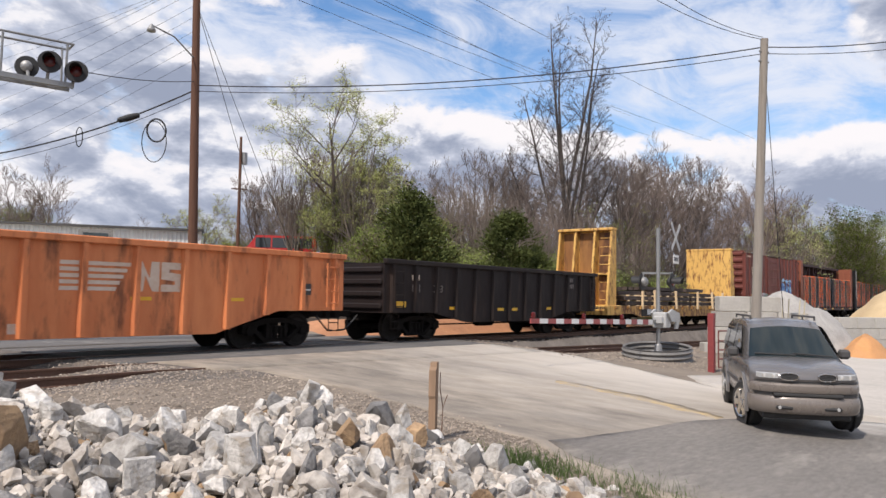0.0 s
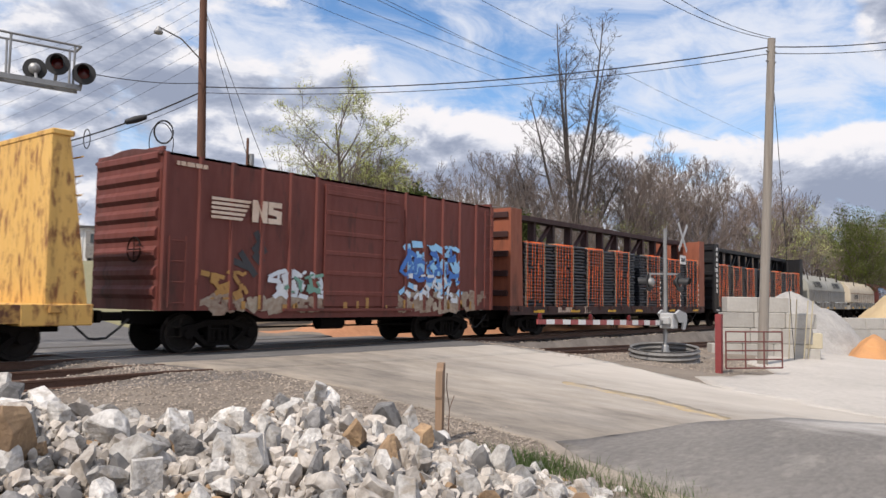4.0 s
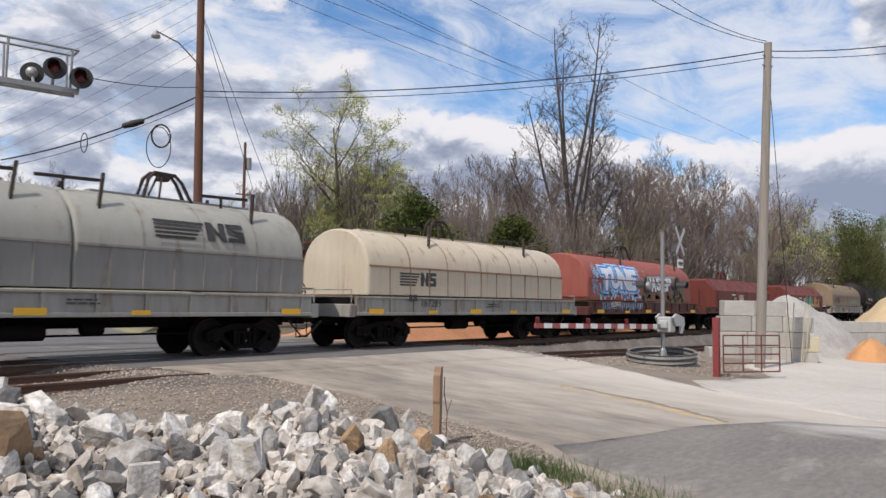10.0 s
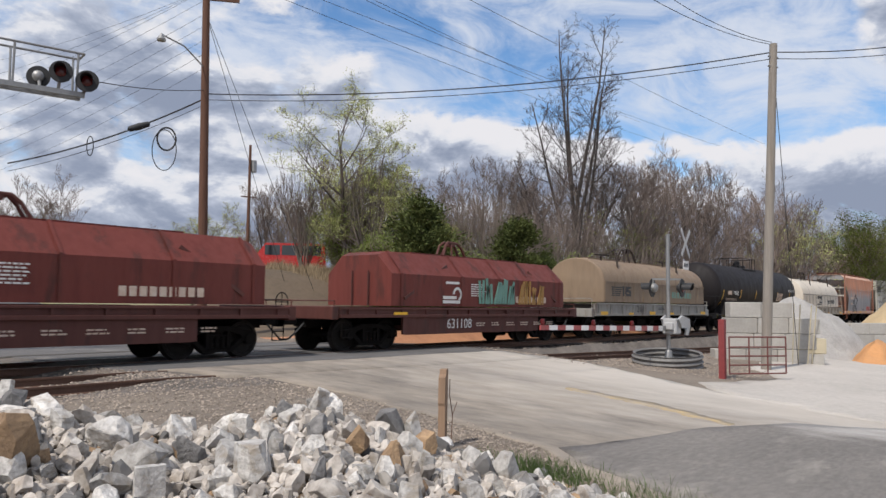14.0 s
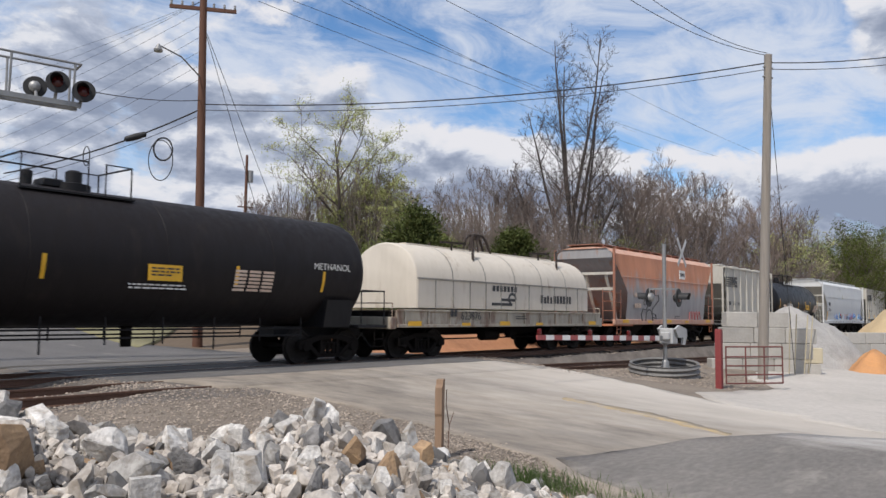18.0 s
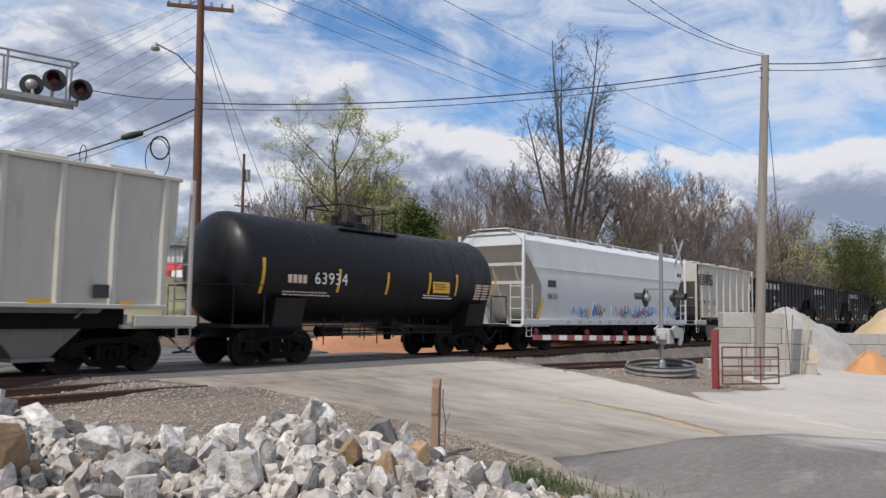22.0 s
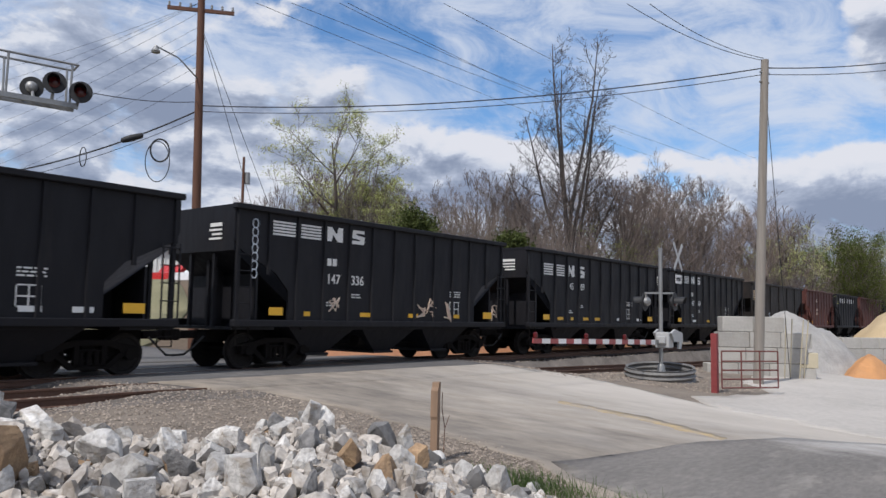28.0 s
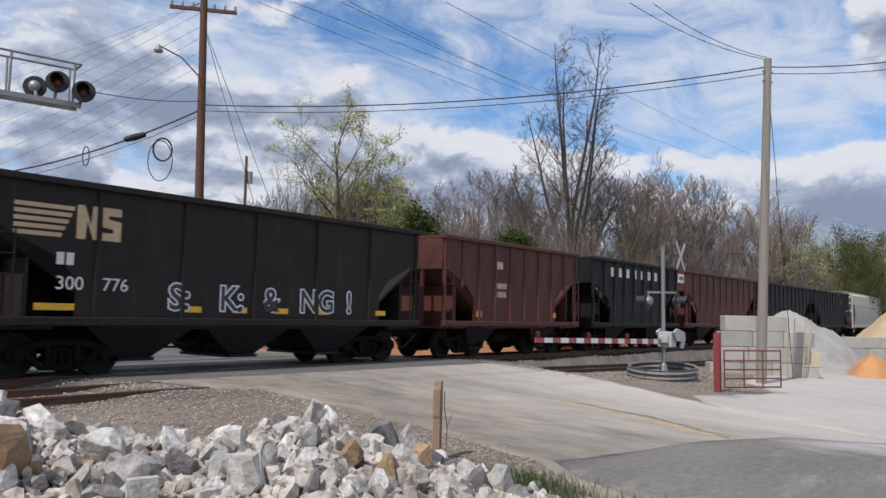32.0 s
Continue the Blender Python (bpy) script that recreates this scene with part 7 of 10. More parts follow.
def decals(car, length, z=1.02, y=-SIDE - 0.045):
    for k, x in enumerate((0.7, 3.4, 5.6, 8.0, length - 1.3)):
        plate(car, x, x + (0.45 if k % 2 else 0.62), z, z + (0.10 if k % 2 else 0.15), M_DECAL, y=y)
    small_print(car, 6.6, z + 0.3, M_BLACKPAINT if z > 1 else M_WHITEPAINT, 0.8, 2, y=y)


def bend_mark(ob, shoulder, ridge, w=1.435):
    """Lay a flat mark onto the rounded roof of a hood."""
    for v in ob.data.vertices:
        k = max(0.0, min(0.98, (v.co.z - shoulder) / (ridge - shoulder)))
        a = math.asin(k ** (1 / 0.9))
        v.co.y = -w * math.cos(a) * (1 - 0.02 * math.sin(a)) - 0.016


def sprayed(car, x0, x1, z0, z1, n, mat, size, width, y, seed):
    """A patch of overlapping spray strokes."""
    rng = random.Random(seed)
    s = Shape()
    for k in range(n):
        x, z, a = rng.uniform(x0, x1), rng.uniform(z0, z1), rng.uniform(0, 6.283)
        d, c = Vector((math.cos(a), 0, math.sin(a))) * size * rng.uniform(0.5, 1.2), Vector((-math.sin(a), 0, math.cos(a))) * width * rng.uniform(0.6, 1.3)
        p, q = Vector((x, y - 0.0004 * k, z)), Vector((x, y - 0.0004 * k, z)) + d
        q.z = min(max(q.z, z0), z1)
        s.add([tuple(p - c), tuple(q - c), tuple(q + c), tuple(p + c)], [(0, 1, 2, 3)])
    part("graffiti", s, mat, car, tidy=False, kind="stuff")


def on_hood(hood, shape, material, shoulder, ridge, lift, name="graffiti", w=1.435):
    """Flat paint bent onto the rounded near face of a hood; shape is a mesh in x and z."""
    bm = bmesh.new()
    bm.from_mesh(shape)
    lo, hi = min(v.co.z for v in bm.verts), max(v.co.z for v in bm.verts)
    z = shoulder
    while z < hi:
        if z > lo:
            bmesh.ops.bisect_plane(bm, geom=bm.verts[:] + bm.edges[:] + bm.faces[:], plane_co=(0, 0, z), plane_no=(0, 0, 1))
        z += 0.05
    for v in bm.verts:
        k = max(0.0, min(0.98, (v.co.z - shoulder) / (ridge - shoulder)))
        a = math.asin(k ** (1 / 0.9))
        v.co.y = -w * math.cos(a) * (1 - 0.02 * math.sin(a)) - lift * math.cos(a)
        v.co.z += lift * math.sin(a)
    me = bpy.data.meshes.new(name)
    bm.to_mesh(me)
    bm.free()
    me.materials.append(material)
    return part(name, me, None, hood, kind="stuff")


def fat_word(word, x0, x1, z0, z1, thick, seed, core):
    """A sprayed word as a flat mesh in x and z, with each letter a little shifted; thick swells its outline."""
    rng = random.Random(seed)
    out = bmesh.new()
    step = (x1 - x0) / len(word)
    for k, ch in enumerate(word):
        me = text_mesh(ch, 1.0, M_WHITEGRAF, thick, depth=0.0)
        base = text_mesh(ch, 1.0, M_WHITEGRAF, core, depth=0.0)
        xa, xb = min(v.co.x for v in base.vertices), max(v.co.x for v in base.vertices)
        ya, yb = min(v.co.y for v in base.vertices), max(v.co.y for v in base.vertices)
        up, slant = rng.uniform(-0.05, 0.07) * (z1 - z0), rng.uniform(-0.06, 0.10)
        cx, cw = x0 + step * (k + 0.5), step * 0.98
        tmp = bmesh.new()
        tmp.from_mesh(me)
        for v in tmp.verts:
            u, q = (v.co.x - (xa + xb) / 2) / (xb - xa), (v.co.y - ya) / (yb - ya)
            v.co = Vector((cx + u * cw * (0.94 + 0.12 * q) + slant * (q - 0.5), rng.uniform(-0.0002, 0.0002), z0 + up + q * (z1 - z0)))
        tm = bpy.data.meshes.new("letter")
        tmp.to_mesh(tm)
        tmp.free()
        out.from_mesh(tm)
        bpy.data.meshes.remove(tm)
    res = bpy.data.meshes.new("graffiti")
    out.to_mesh(res)
    out.free()
    return res


def graffiti_hood(car, hood, shoulder, ridge):
    """Two large sprayed words on the near face of the hood, with their outlines."""
    for mat, thick, lift in ((M_SKYGRAF, 0.25, 0.012), (M_BLUEGRAF, 0.17, 0.018), (M_WHITEGRAF, 0.085, 0.024)):
        on_hood(hood, fat_word("TUNE", 1.42, 4.86, 2.06, 2.98, thick, 3, 0.05), mat, shoulder, ridge, lift)
    for mat, thick, lift in ((M_BLACKGRAF, 0.16, 0.012), (M_WHITEGRAF, 0.085, 0.02)):
        on_hood(hood, fat_word("SASEP", 5.95, 9.0, 2.10, 2.78, thick, 8, 0.05), mat, shoulder, ridge, lift)
    rng = random.Random(4)

    def strokes(n, x0, x1, z0, z1, size, width):
        s = Shape()
        for k in range(n):
            x, z, a = rng.uniform(x0, x1), rng.uniform(z0, z1), rng.uniform(0, 6.283)
            d, c = Vector((math.cos(a), 0, math.sin(a))) * size * rng.uniform(0.5, 1.2), Vector((-math.sin(a), 0, math.cos(a))) * width
            p = Vector((x, 0, z))
            s.add([tuple(p - c), tuple(p + d - c), tuple(p + d + c), tuple(p + c)], [(0, 1, 2, 3)])
        return s.mesh("graffiti", M_SKYGRAF, tidy=False)
    on_hood(hood, strokes(60, 1.1, 5.2, 1.80, 2.12, 0.35, 0.06), M_SKYGRAF, shoulder, ridge, 0.006)
    on_hood(hood, strokes(90, 0.55, 1.35, 1.95, 3.0, 0.22, 0.012), M_SKYGRAF, shoulder, ridge, 0.006)
    on_hood(hood, strokes(70, 5.7, 10.6, 1.62, 1.95, 0.4, 0.07), M_GREENGRAF, shoulder, ridge, 0.006)
    on_hood(hood, strokes(50, 9.0, 10.8, 1.7, 2.5, 0.35, 0.05), M_GREENGRAF, shoulder, ridge, 0.005)
    on_hood(hood, strokes(16, 5.0, 6.0, 2.2, 3.0, 0.3, 0.010), M_WHITEGRAF, shoulder, ridge, 0.006)
    s = Shape()
    for k in range(22):
        a = 1.2 + k * 0.19
        s.box(a, a + 0.03, -SIDE - 0.048, -SIDE - 0.042, 1.1 + rng.uniform(0, 0.2), 1.48)
    part("drip_paint", s, M_SKYGRAF, car, kind="stuff")


def coil_print(car, hood, h0, number):
    y = -1.43
    lettering(number, 0.32, M_WHITEPAINT, car, h0 + 2.7, -SIDE + 0.036, 0.62)
    s = Shape()
    s.box(h0 + 2.6, h0 + 3.5, y - 0.003, y + 0.003, 1.42, 1.52).box(h0 + 2.6, h0 + 3.3, y - 0.003, y + 0.003, 1.56, 1.66)
    s.add([(h0 + 3.35 + 0.24 * math.cos(a) * q, y, 1.72 + 0.24 * math.sin(a) * q) for a in [math.pi * 2 * i / 16 - 1.2 for i in range(12)] for q in (1.0, 0.62)], [(2 * i, 2 * i + 1, 2 * i + 3, 2 * i + 2) for i in range(11)])
    s.box(h0 + 2.75, h0 + 3.45, y - 0.003, y + 0.003, 2.05, 2.13)
    part("emblem", s, M_WHITEPAINT, hood)
    small_print(hood, h0 + 4.1, 2.05, M_WHITEPAINT, 0.9, 6, y=y)
    s = Shape()
    for k in range(9):
        s.box(h0 + 6.8 + 0.24 * k, h0 + 6.8 + 0.24 * k + 0.17, y - 0.003, y + 0.003, 1.48, 1.70)
    part("maker_print", s, M_FADEDWHITE, hood)
    for k in range(6):
        small_print(car, h0 + 4.3 + k * 0.9, 0.75, M_FADEDWHITE, 0.5, 2, y=-SIDE + 0.036)
    plate(car, h0 + 0.1, h0 + 0.7, 1.06, 1.14, M_DECAL, y=-SIDE - 0.04)


def tank_print(car, tank, r, zc, words, plac):
    for x, z, size, w in words:
        lettering(w, size, M_WHITEPAINT, tank, x + 0.88, tank_y(r, zc, z + size / 2) - 0.035, z, spacing=1.1)
        s = Shape()
        for k in range(4):
            yy = tank_y(r, zc, z + 0.15)
            s.box(x + 0.17 * k, x + 0.17 * k + 0.12, yy - 0.012, yy, z, z + 0.22)
        part("small_print", s, M_FADEDWHITE, tank)
        small_print(tank, x - 0.1, z - 0.25, M_FADEDWHITE, 1.9, 2, y=tank_y(r, zc, z - 0.25) - 0.012)
    yy = tank_y(r, zc, 2.2)
    plate(tank, plac, plac + 0.85, 2.06, 2.42, M_DECAL, y=yy - 0.02, name="placard")
    small_print(tank, plac + 0.08, 2.32, M_BLACKPAINT, 0.7, 3, y=yy - 0.03)
    small_print(tank, plac - 0.4, 1.95, M_WHITEPAINT, 1.6, 2, y=tank_y(r, zc, 1.95) - 0.012)
    s = Shape()
    for k in range(6):
        for q in range(3):
            yq = tank_y(r, zc, 2.35 - 0.09 * k)
            s.box(plac + 2.3 + q * 0.42, plac + 2.3 + q * 0.42 + 0.34, yq - 0.014, yq - 0.004, 2.35 - 0.09 * k, 2.35 - 0.09 * k + 0.06)
    part("small_print", s, M_FADEDWHITE, tank)


def hopper_print(car, number):
    y = -SIDE - 0.012
    stripes_mark(car, 0.62, 3.22, 2.0, 0.62, M_BLACKPAINT, y=y)
    a, b = number.split()
    lettering(a, 0.23, M_BLACKPAINT, car, 1.78, y, 2.14), lettering(b, 0.23, M_BLACKPAINT, car, 2.59, y, 2.14)
    part("small_print", Shape().box(1.06, 1.21, y - 0.003, y + 0.003, 2.14, 2.36).box(1.26, 1.41, y - 0.003, y + 0.003, 2.14, 2.36), M_BLACKPAINT, car)
    for x, w in ((0.99, 0.5), (3.9, 0.45), (6.2, 0.45), (8.1, 0.3)):
        plate(car, x, x + w, 1.41, 1.57, M_DECAL, y=y)
    small_print(car, 1.85, 1.8, M_BLACKPAINT, 0.4, 2, y=y)
    plate(car, 7.5, 7.85, 1.62, 1.9, M_BLACKPAINT, y=y, name="stencil_box")


def drawing(car):
    """A black line drawing sprayed on the hopper's side."""
    y = -SIDE - 0.018
    s = Shape()
    pts = [(3.0, 1.2), (2.9, 1.5), (3.1, 1.75), (3.5, 1.7), (3.6, 2.0), (3.85, 2.4), (4.0, 2.7), (4.25, 2.55), (4.4, 2.75), (4.4, 2.4), (4.9, 2.45), (4.95, 2.2), (4.5, 1.95), (4.2, 1.8), (4.1, 1.55), (4.5, 1.5), (4.6, 1.3), (4.3, 1.35)]
    s.path([(x - 0.2, y, z) for x, z in pts], 0.022, 4)
    s.path([(x, y, z) for x, z in ((3.2, 1.2), (3.25, 1.6), (3.6, 1.75), (3.9, 1.6), (4.0, 1.2))], 0.022, 4)
    s.path([(x, y, z) for x, z in ((3.0, 1.95), (3.1, 2.25), (3.35, 2.2), (3.25, 1.95), (3.0, 1.95))], 0.02, 4)
    part("graffiti", s, M_BLACKGRAF, car, kind="stuff")
    s = Shape()
    rng = random.Random(2)
    for k in range(4):
        a = 8.6 + 0.4 * k
        s.path([(a, y, 1.25), (a + 0.1, y, 1.62), (a + 0.3, y, 1.7), (a + 0.36, y, 1.3)], 0.02, 4)
    part("graffiti", s, M_REDGRAF, car, kind="stuff")
    small_print(car, 2.0, 2.3, M_FADEDWHITE, 0.9, 2, y=y, h=0.2, gap=0.5)


def scrawl(car, x0, x1, z0, z1):
    rng = random.Random(11)
    y = -SIDE - 0.012
    for mat, n in ((M_BLUEGRAF, 16), (M_BLACKGRAF, 7), (M_REDGRAF, 7), (M_SKYGRAF, 8)):
        s = Shape()
        for k in range(n):
            a = rng.uniform(x0, x1)
            p = [(a, y, z0 + rng.uniform(0, 0.15))]
            for q in range(5):
                a += rng.uniform(0.03, 0.22)
                p.append((a, y, rng.uniform(z0, z1) if q % 2 == 0 else rng.uniform(z0, z0 + 0.3)))
            s.path(p, 0.014, 4)
        part("graffiti", s, mat, car, kind="stuff")
    s = Shape()
    for k in range(12):
        a = x0 + (x1 - x0) * k / 12
        s.path([(a, -SIDE - 0.008, 1.08), (a + 0.1, -SIDE - 0.008, 1.18), (a + 0.25, -SIDE - 0.008, 1.1)], 0.010, 4)
    part("graffiti", s, M_BLACKGRAF, car, kind="stuff")


def blobs(car, places, mat):
    rng = random.Random(6)
    y = -SIDE + 0.09
    for x, z in places:
        s = Shape()
        p = [(x, y, z)]
        for q in range(9):
            p.append((x + rng.uniform(0, 0.5), y, z + rng.uniform(-0.15, 0.5)))
        s.path(p, 0.026, 4)
        part("graffiti", s, mat, car, kind="stuff")


def hook_paint(car):
    """A column of painted loops like a chain, near the end of the car."""
    y = -SIDE + 0.085
    for k in range(7):
        s = Shape()
        s.path([(0.62 + 0.085 * math.cos(2 * math.pi * i / 14), y, 3.66 - 0.21 * k + 0.115 * math.sin(2 * math.pi * i / 14)) for i in range(15)], 0.013, 4)
        part("graffiti", s, M_WHITEGRAF, car, "white painted loop")


build_train()


# ---- crossing signals ----
M_GALV = surface("galvanised_steel", (0.33, 0.33, 0.325), (0.24, 0.24, 0.235), rough=0.5, metal=0.6, grain=14, bump=0.05)
M_PIPE = surface("dull_zinc_pipe", (0.22, 0.215, 0.205), (0.15, 0.145, 0.14), rough=0.75, metal=0.25, grain=10, bump=0.1)
M_ALUPAINT = surface("pale_aluminium_paint", (0.50, 0.50, 0.49), (0.36, 0.36, 0.35), rough=0.5, metal=0.2, grain=14, bump=0.05)
M_SIGNALBLACK = surface("matt_black_signal_paint", (0.012, 0.012, 0.013), (0.02, 0.02, 0.021), rough=0.6)
M_LENS = surface("unlit_red_lens", (0.11, 0.008, 0.008), (0.06, 0.005, 0.005), rough=0.2, bump=0.1, bump_scale=90)
M_ARMWHITE = surface("white_gate_arm", (0.78, 0.77, 0.75), (0.68, 0.66, 0.63), rough=0.5)
M_ARMRED = surface("red_gate_arm", (0.36, 0.065, 0.062), (0.28, 0.07, 0.065), rough=0.5)
M_REDPOST = surface("weathered_red_paint", (0.23, 0.035, 0.034), (0.17, 0.03, 0.03), rough=0.65, stain=(0.12, 0.05, 0.035), stain_amount=0.3)
M_GATE = surface("rusty_red_gate_tube", (0.17, 0.05, 0.042), (0.11, 0.04, 0.034), rough=0.7, grain=15)
M_POLE = surface("brown_treated_pole", (0.135, 0.060, 0.035), (0.088, 0.044, 0.028), rough=0.85, grain=16, stretch=(1, 1, 0.06), bump=0.5, stain=(0.08, 0.05, 0.035), stain_amount=0.25, stain_stretch=(3, 3, 0.1))
M_POLEGREY = surface("weathered_grey_pole", (0.30, 0.268, 0.23), (0.20, 0.178, 0.153), rough=0.85, grain=16, stretch=(1, 1, 0.06), bump=0.5, stain=(0.16, 0.13, 0.10), stain_amount=0.25, stain_stretch=(3, 3, 0.1))
M_WIRE = surface("black_cable", (0.012, 0.012, 0.013), (0.02, 0.02, 0.02), rough=0.6)
M_CONCRETE = surface("cast_concrete_block", (0.45, 0.425, 0.385), (0.32, 0.305, 0.275), rough=0.9, grain=10, bump=0.4, stain=(0.33, 0.30, 0.26), stain_amount=0.25, vary=0.12)
M_TANBLOCK = surface("tan_concrete_block", (0.55, 0.48, 0.34), (0.46, 0.40, 0.28), rough=0.9, grain=10, bump=0.4)
M_GRAVEL = surface("crushed_limestone", (0.44, 0.42, 0.39), (0.26, 0.25, 0.235), rough=0.95, grain=14, coarse=1.2, bump=0.9, bump_scale=20)
M_TANGRAVEL = surface("tan_gravel", (0.60, 0.46, 0.27), (0.48, 0.36, 0.21), rough=0.95, grain=14, coarse=1.2, bump=0.9, bump_scale=20)
M_SAND = surface("orange_sand", (0.60, 0.29, 0.11), (0.46, 0.24, 0.11), rough=0.95, grain=9, bump=0.5)


def lamp_unit(parent, m, lens=M_LENS, silver=False):
    """A flashing light: round backing, hood and dark lens, facing -y in its own space."""
    s = Shape()
    s.lathe([(0.0, 0.0), (0.29, 0.0), (0.30, 0.012), (0.30, 0.028), (0.0, 0.03)], axis="y", s=28)
    unit = part("signal_light", s, M_SIGNALBLACK, parent, smooth=40, at=m)
    s = Shape()
    n = 14
    pts = [math.radians(-20 + 220 * i / n) for i in range(n + 1)]
    vs = [(0.16 * math.cos(a), y, 0.16 * math.sin(a)) for a in pts for y in (0.0, -0.30 - 0.05 * math.sin(a))]
    s.add(vs, [(2 * i, 2 * i + 1, 2 * i + 3, 2 * i + 2) for i in range(n)])
    part("hood", s, M_SIGNALBLACK, unit, smooth=60)
    s = Shape().lathe([(0.0, -0.05), (0.08, -0.045), (0.148, -0.02), (0.15, 0.0)], axis="y", s=24)
    part("lens", s, lens, unit, smooth=60)
    s = Shape().lathe([(0.15, 0.03), (0.15, 0.12), (0.09, 0.18), (0.03, 0.19)], axis="y", s=18)
    part("housing", s, M_GALV if silver else M_SIGNALBLACK, unit, smooth=40)
    return unit


def crossing_mast():
    x, y = 24.2, 10.2
    z0 = lay(x, y) - 0.05
    mast = thing("crossing_signal", "galvanised crossing signal mast with crossbuck, lights and gate mechanism", "railway signal", (x, y, z0, 0, 0, 0))
    s = Shape()
    s.tube((0, 0, 0), (0, 0, 4.25), 0.064, 14)
    part("pole", s, M_GALV, mast, smooth=40)
    s = Shape().box(-0.22, 0.22, -0.22, 0.22, 0.0, 0.10, 0.02).lathe([(0.17, 0.1), (0.11, 0.45), (0.09, 0.5)], s=14)
    part("base_casting", s, M_GALV, mast)
    # crossbuck, seen edge on, turned to the road
    bm = pose(0.17, -0.42, 3.95, 0, 0, 4)
    for sg in (-1, 1):
        s = Shape()
        a = math.radians(45 * sg)
        d = Vector((math.cos(a), 0, math.sin(a)))
        s.beam(tuple(d * -0.6 + Vector((0, -0.1 - 0.012 * (sg > 0), 0))), tuple(d * 0.6 + Vector((0, -0.1 - 0.012 * (sg > 0), 0))), 0.012, 0.14)
        part("crossbuck_blade", s, M_ALUPAINT, mast, at=bm)
    s = Shape().box(-0.27, 0.27, -0.115, -0.10, -0.86, -0.58)
    part("track_sign", s, M_ARMWHITE, mast, at=bm)
    s = Shape()
    for k in range(5):
        s.box(-0.22 + 0.09 * k, -0.22 + 0.09 * k + 0.055, -0.121, -0.115, -0.78, -0.66)
    part("sign_print", s, M_BLACKPAINT, mast, at=bm)
    # light arms with lamps facing both ways
    s = Shape()
    s.beam((-0.33, 0.42, 2.78), (0.28, -0.36, 2.78), 0.05, 0.06)
    s.tube((-0.30, 0.38, 2.78), (-0.30, 0.38, 2.5), 0.03, 8)
    s.tube((0.26, -0.33, 2.78), (0.26, -0.33, 2.5), 0.03, 8)
    part("light_arm", s, M_GALV, mast)
    lamp_unit(mast, pose(0.27, -0.38, 2.50, 0, 0, 4), silver=False)
    lamp_unit(mast, pose(-0.30, 0.42, 2.50, 0, 0, 184), silver=True)
    # gate mechanism
    s = Shape().box(-0.19, 0.22, -0.34, 0.12, 1.02, 1.52, 0.03).box(-0.30, 0.32, -0.26, 0.04, 1.15, 1.4, 0.03)
    part("gate_machine", s, M_ALUPAINT, mast)
    for y0, y1 in ((-0.42, -0.35), (0.14, 0.21)):
        s = Shape().prism([(-0.15, 1.5), (0.15, 1.62), (0.75, 1.50), (0.80, 1.28), (0.62, 0.98), (0.45, 1.0), (0.50, 1.22), (0.1, 1.22)], y0, y1, axis=1)
        part("counterweight", s, M_ALUPAINT, mast)
    # the lowered arm reaches over the road, along the track
    g = Vector((-1.0, 0.02, 0.018)).normalized()
    n, length = 18, 7.15
    for k in range(n):
        s = Shape()
        a, b = 0.42 + length * k / n, 0.42 + length * (k + 1) / n
        o = Vector((0, -0.02, 1.20))
        s.beam(tuple(g * a + o), tuple(g * b + o), 0.035, 0.155 - 0.002 * k)
        part("gate_arm_section", s, M_ARMRED if k % 2 else M_ARMWHITE, mast)
    s = Shape()
    s.beam(tuple(g * -0.5 + Vector((0, -0.02, 1.20))), tuple(g * 0.5 + Vector((0, -0.02, 1.20))), 0.08, 0.16)
    part("arm_bracket", s, M_GALV, mast)
    for a in (2.6, 4.9, 7.45):
        q = g * a + Vector((0, -0.02, 1.20))
        s = Shape().lathe([(0.05, 0.06), (0.06, 0.09), (0.06, 0.19), (0.03, 0.22)], at=tuple(q), s=10)
        part("arm_light", s, M_LENS, mast)
    # the ring of corrugated pipe round the foot
    ring = thing("culvert_ring", "short corrugated steel pipe ring standing round the signal foot", "pipe ring", Matrix.Translation((x - 0.1, y, z0 - 0.06)) @ Matrix.Rotation(radians(-5.5), 4, Vector((-0.39, 0.92, 0))))
    s = Shape()
    rings = []
    for k in range(17):
        z = -0.10 + 0.60 * k / 16
        rings.append((1.08 + 0.035 * math.sin(k * math.pi / 2), z))
    n2 = 48
    vs = [(r * math.cos(2 * math.pi * i / n2), r * math.sin(2 * math.pi * i / n2), z) for r, z in rings for i in range(n2)]
    vs += [((r - 0.05) * math.cos(2 * math.pi * i / n2), (r - 0.05) * math.sin(2 * math.pi * i / n2), z) for r, z in rings[::-1] for i in range(n2)]
    m = len(rings) * 2
    s.add(vs, [(j * n2 + i, j * n2 + (i + 1) % n2, ((j + 1) % m) * n2 + (i + 1) % n2, ((j + 1) % m) * n2 + i) for j in range(m) for i in range(n2)])
    part("pipe_wall", s, M_PIPE, ring, smooth=50)
    s = Shape().lathe([(0.001, 0.12), (1.04, 0.10)], s=24)
    part("gravel_fill", s, M_BALLAST, ring)


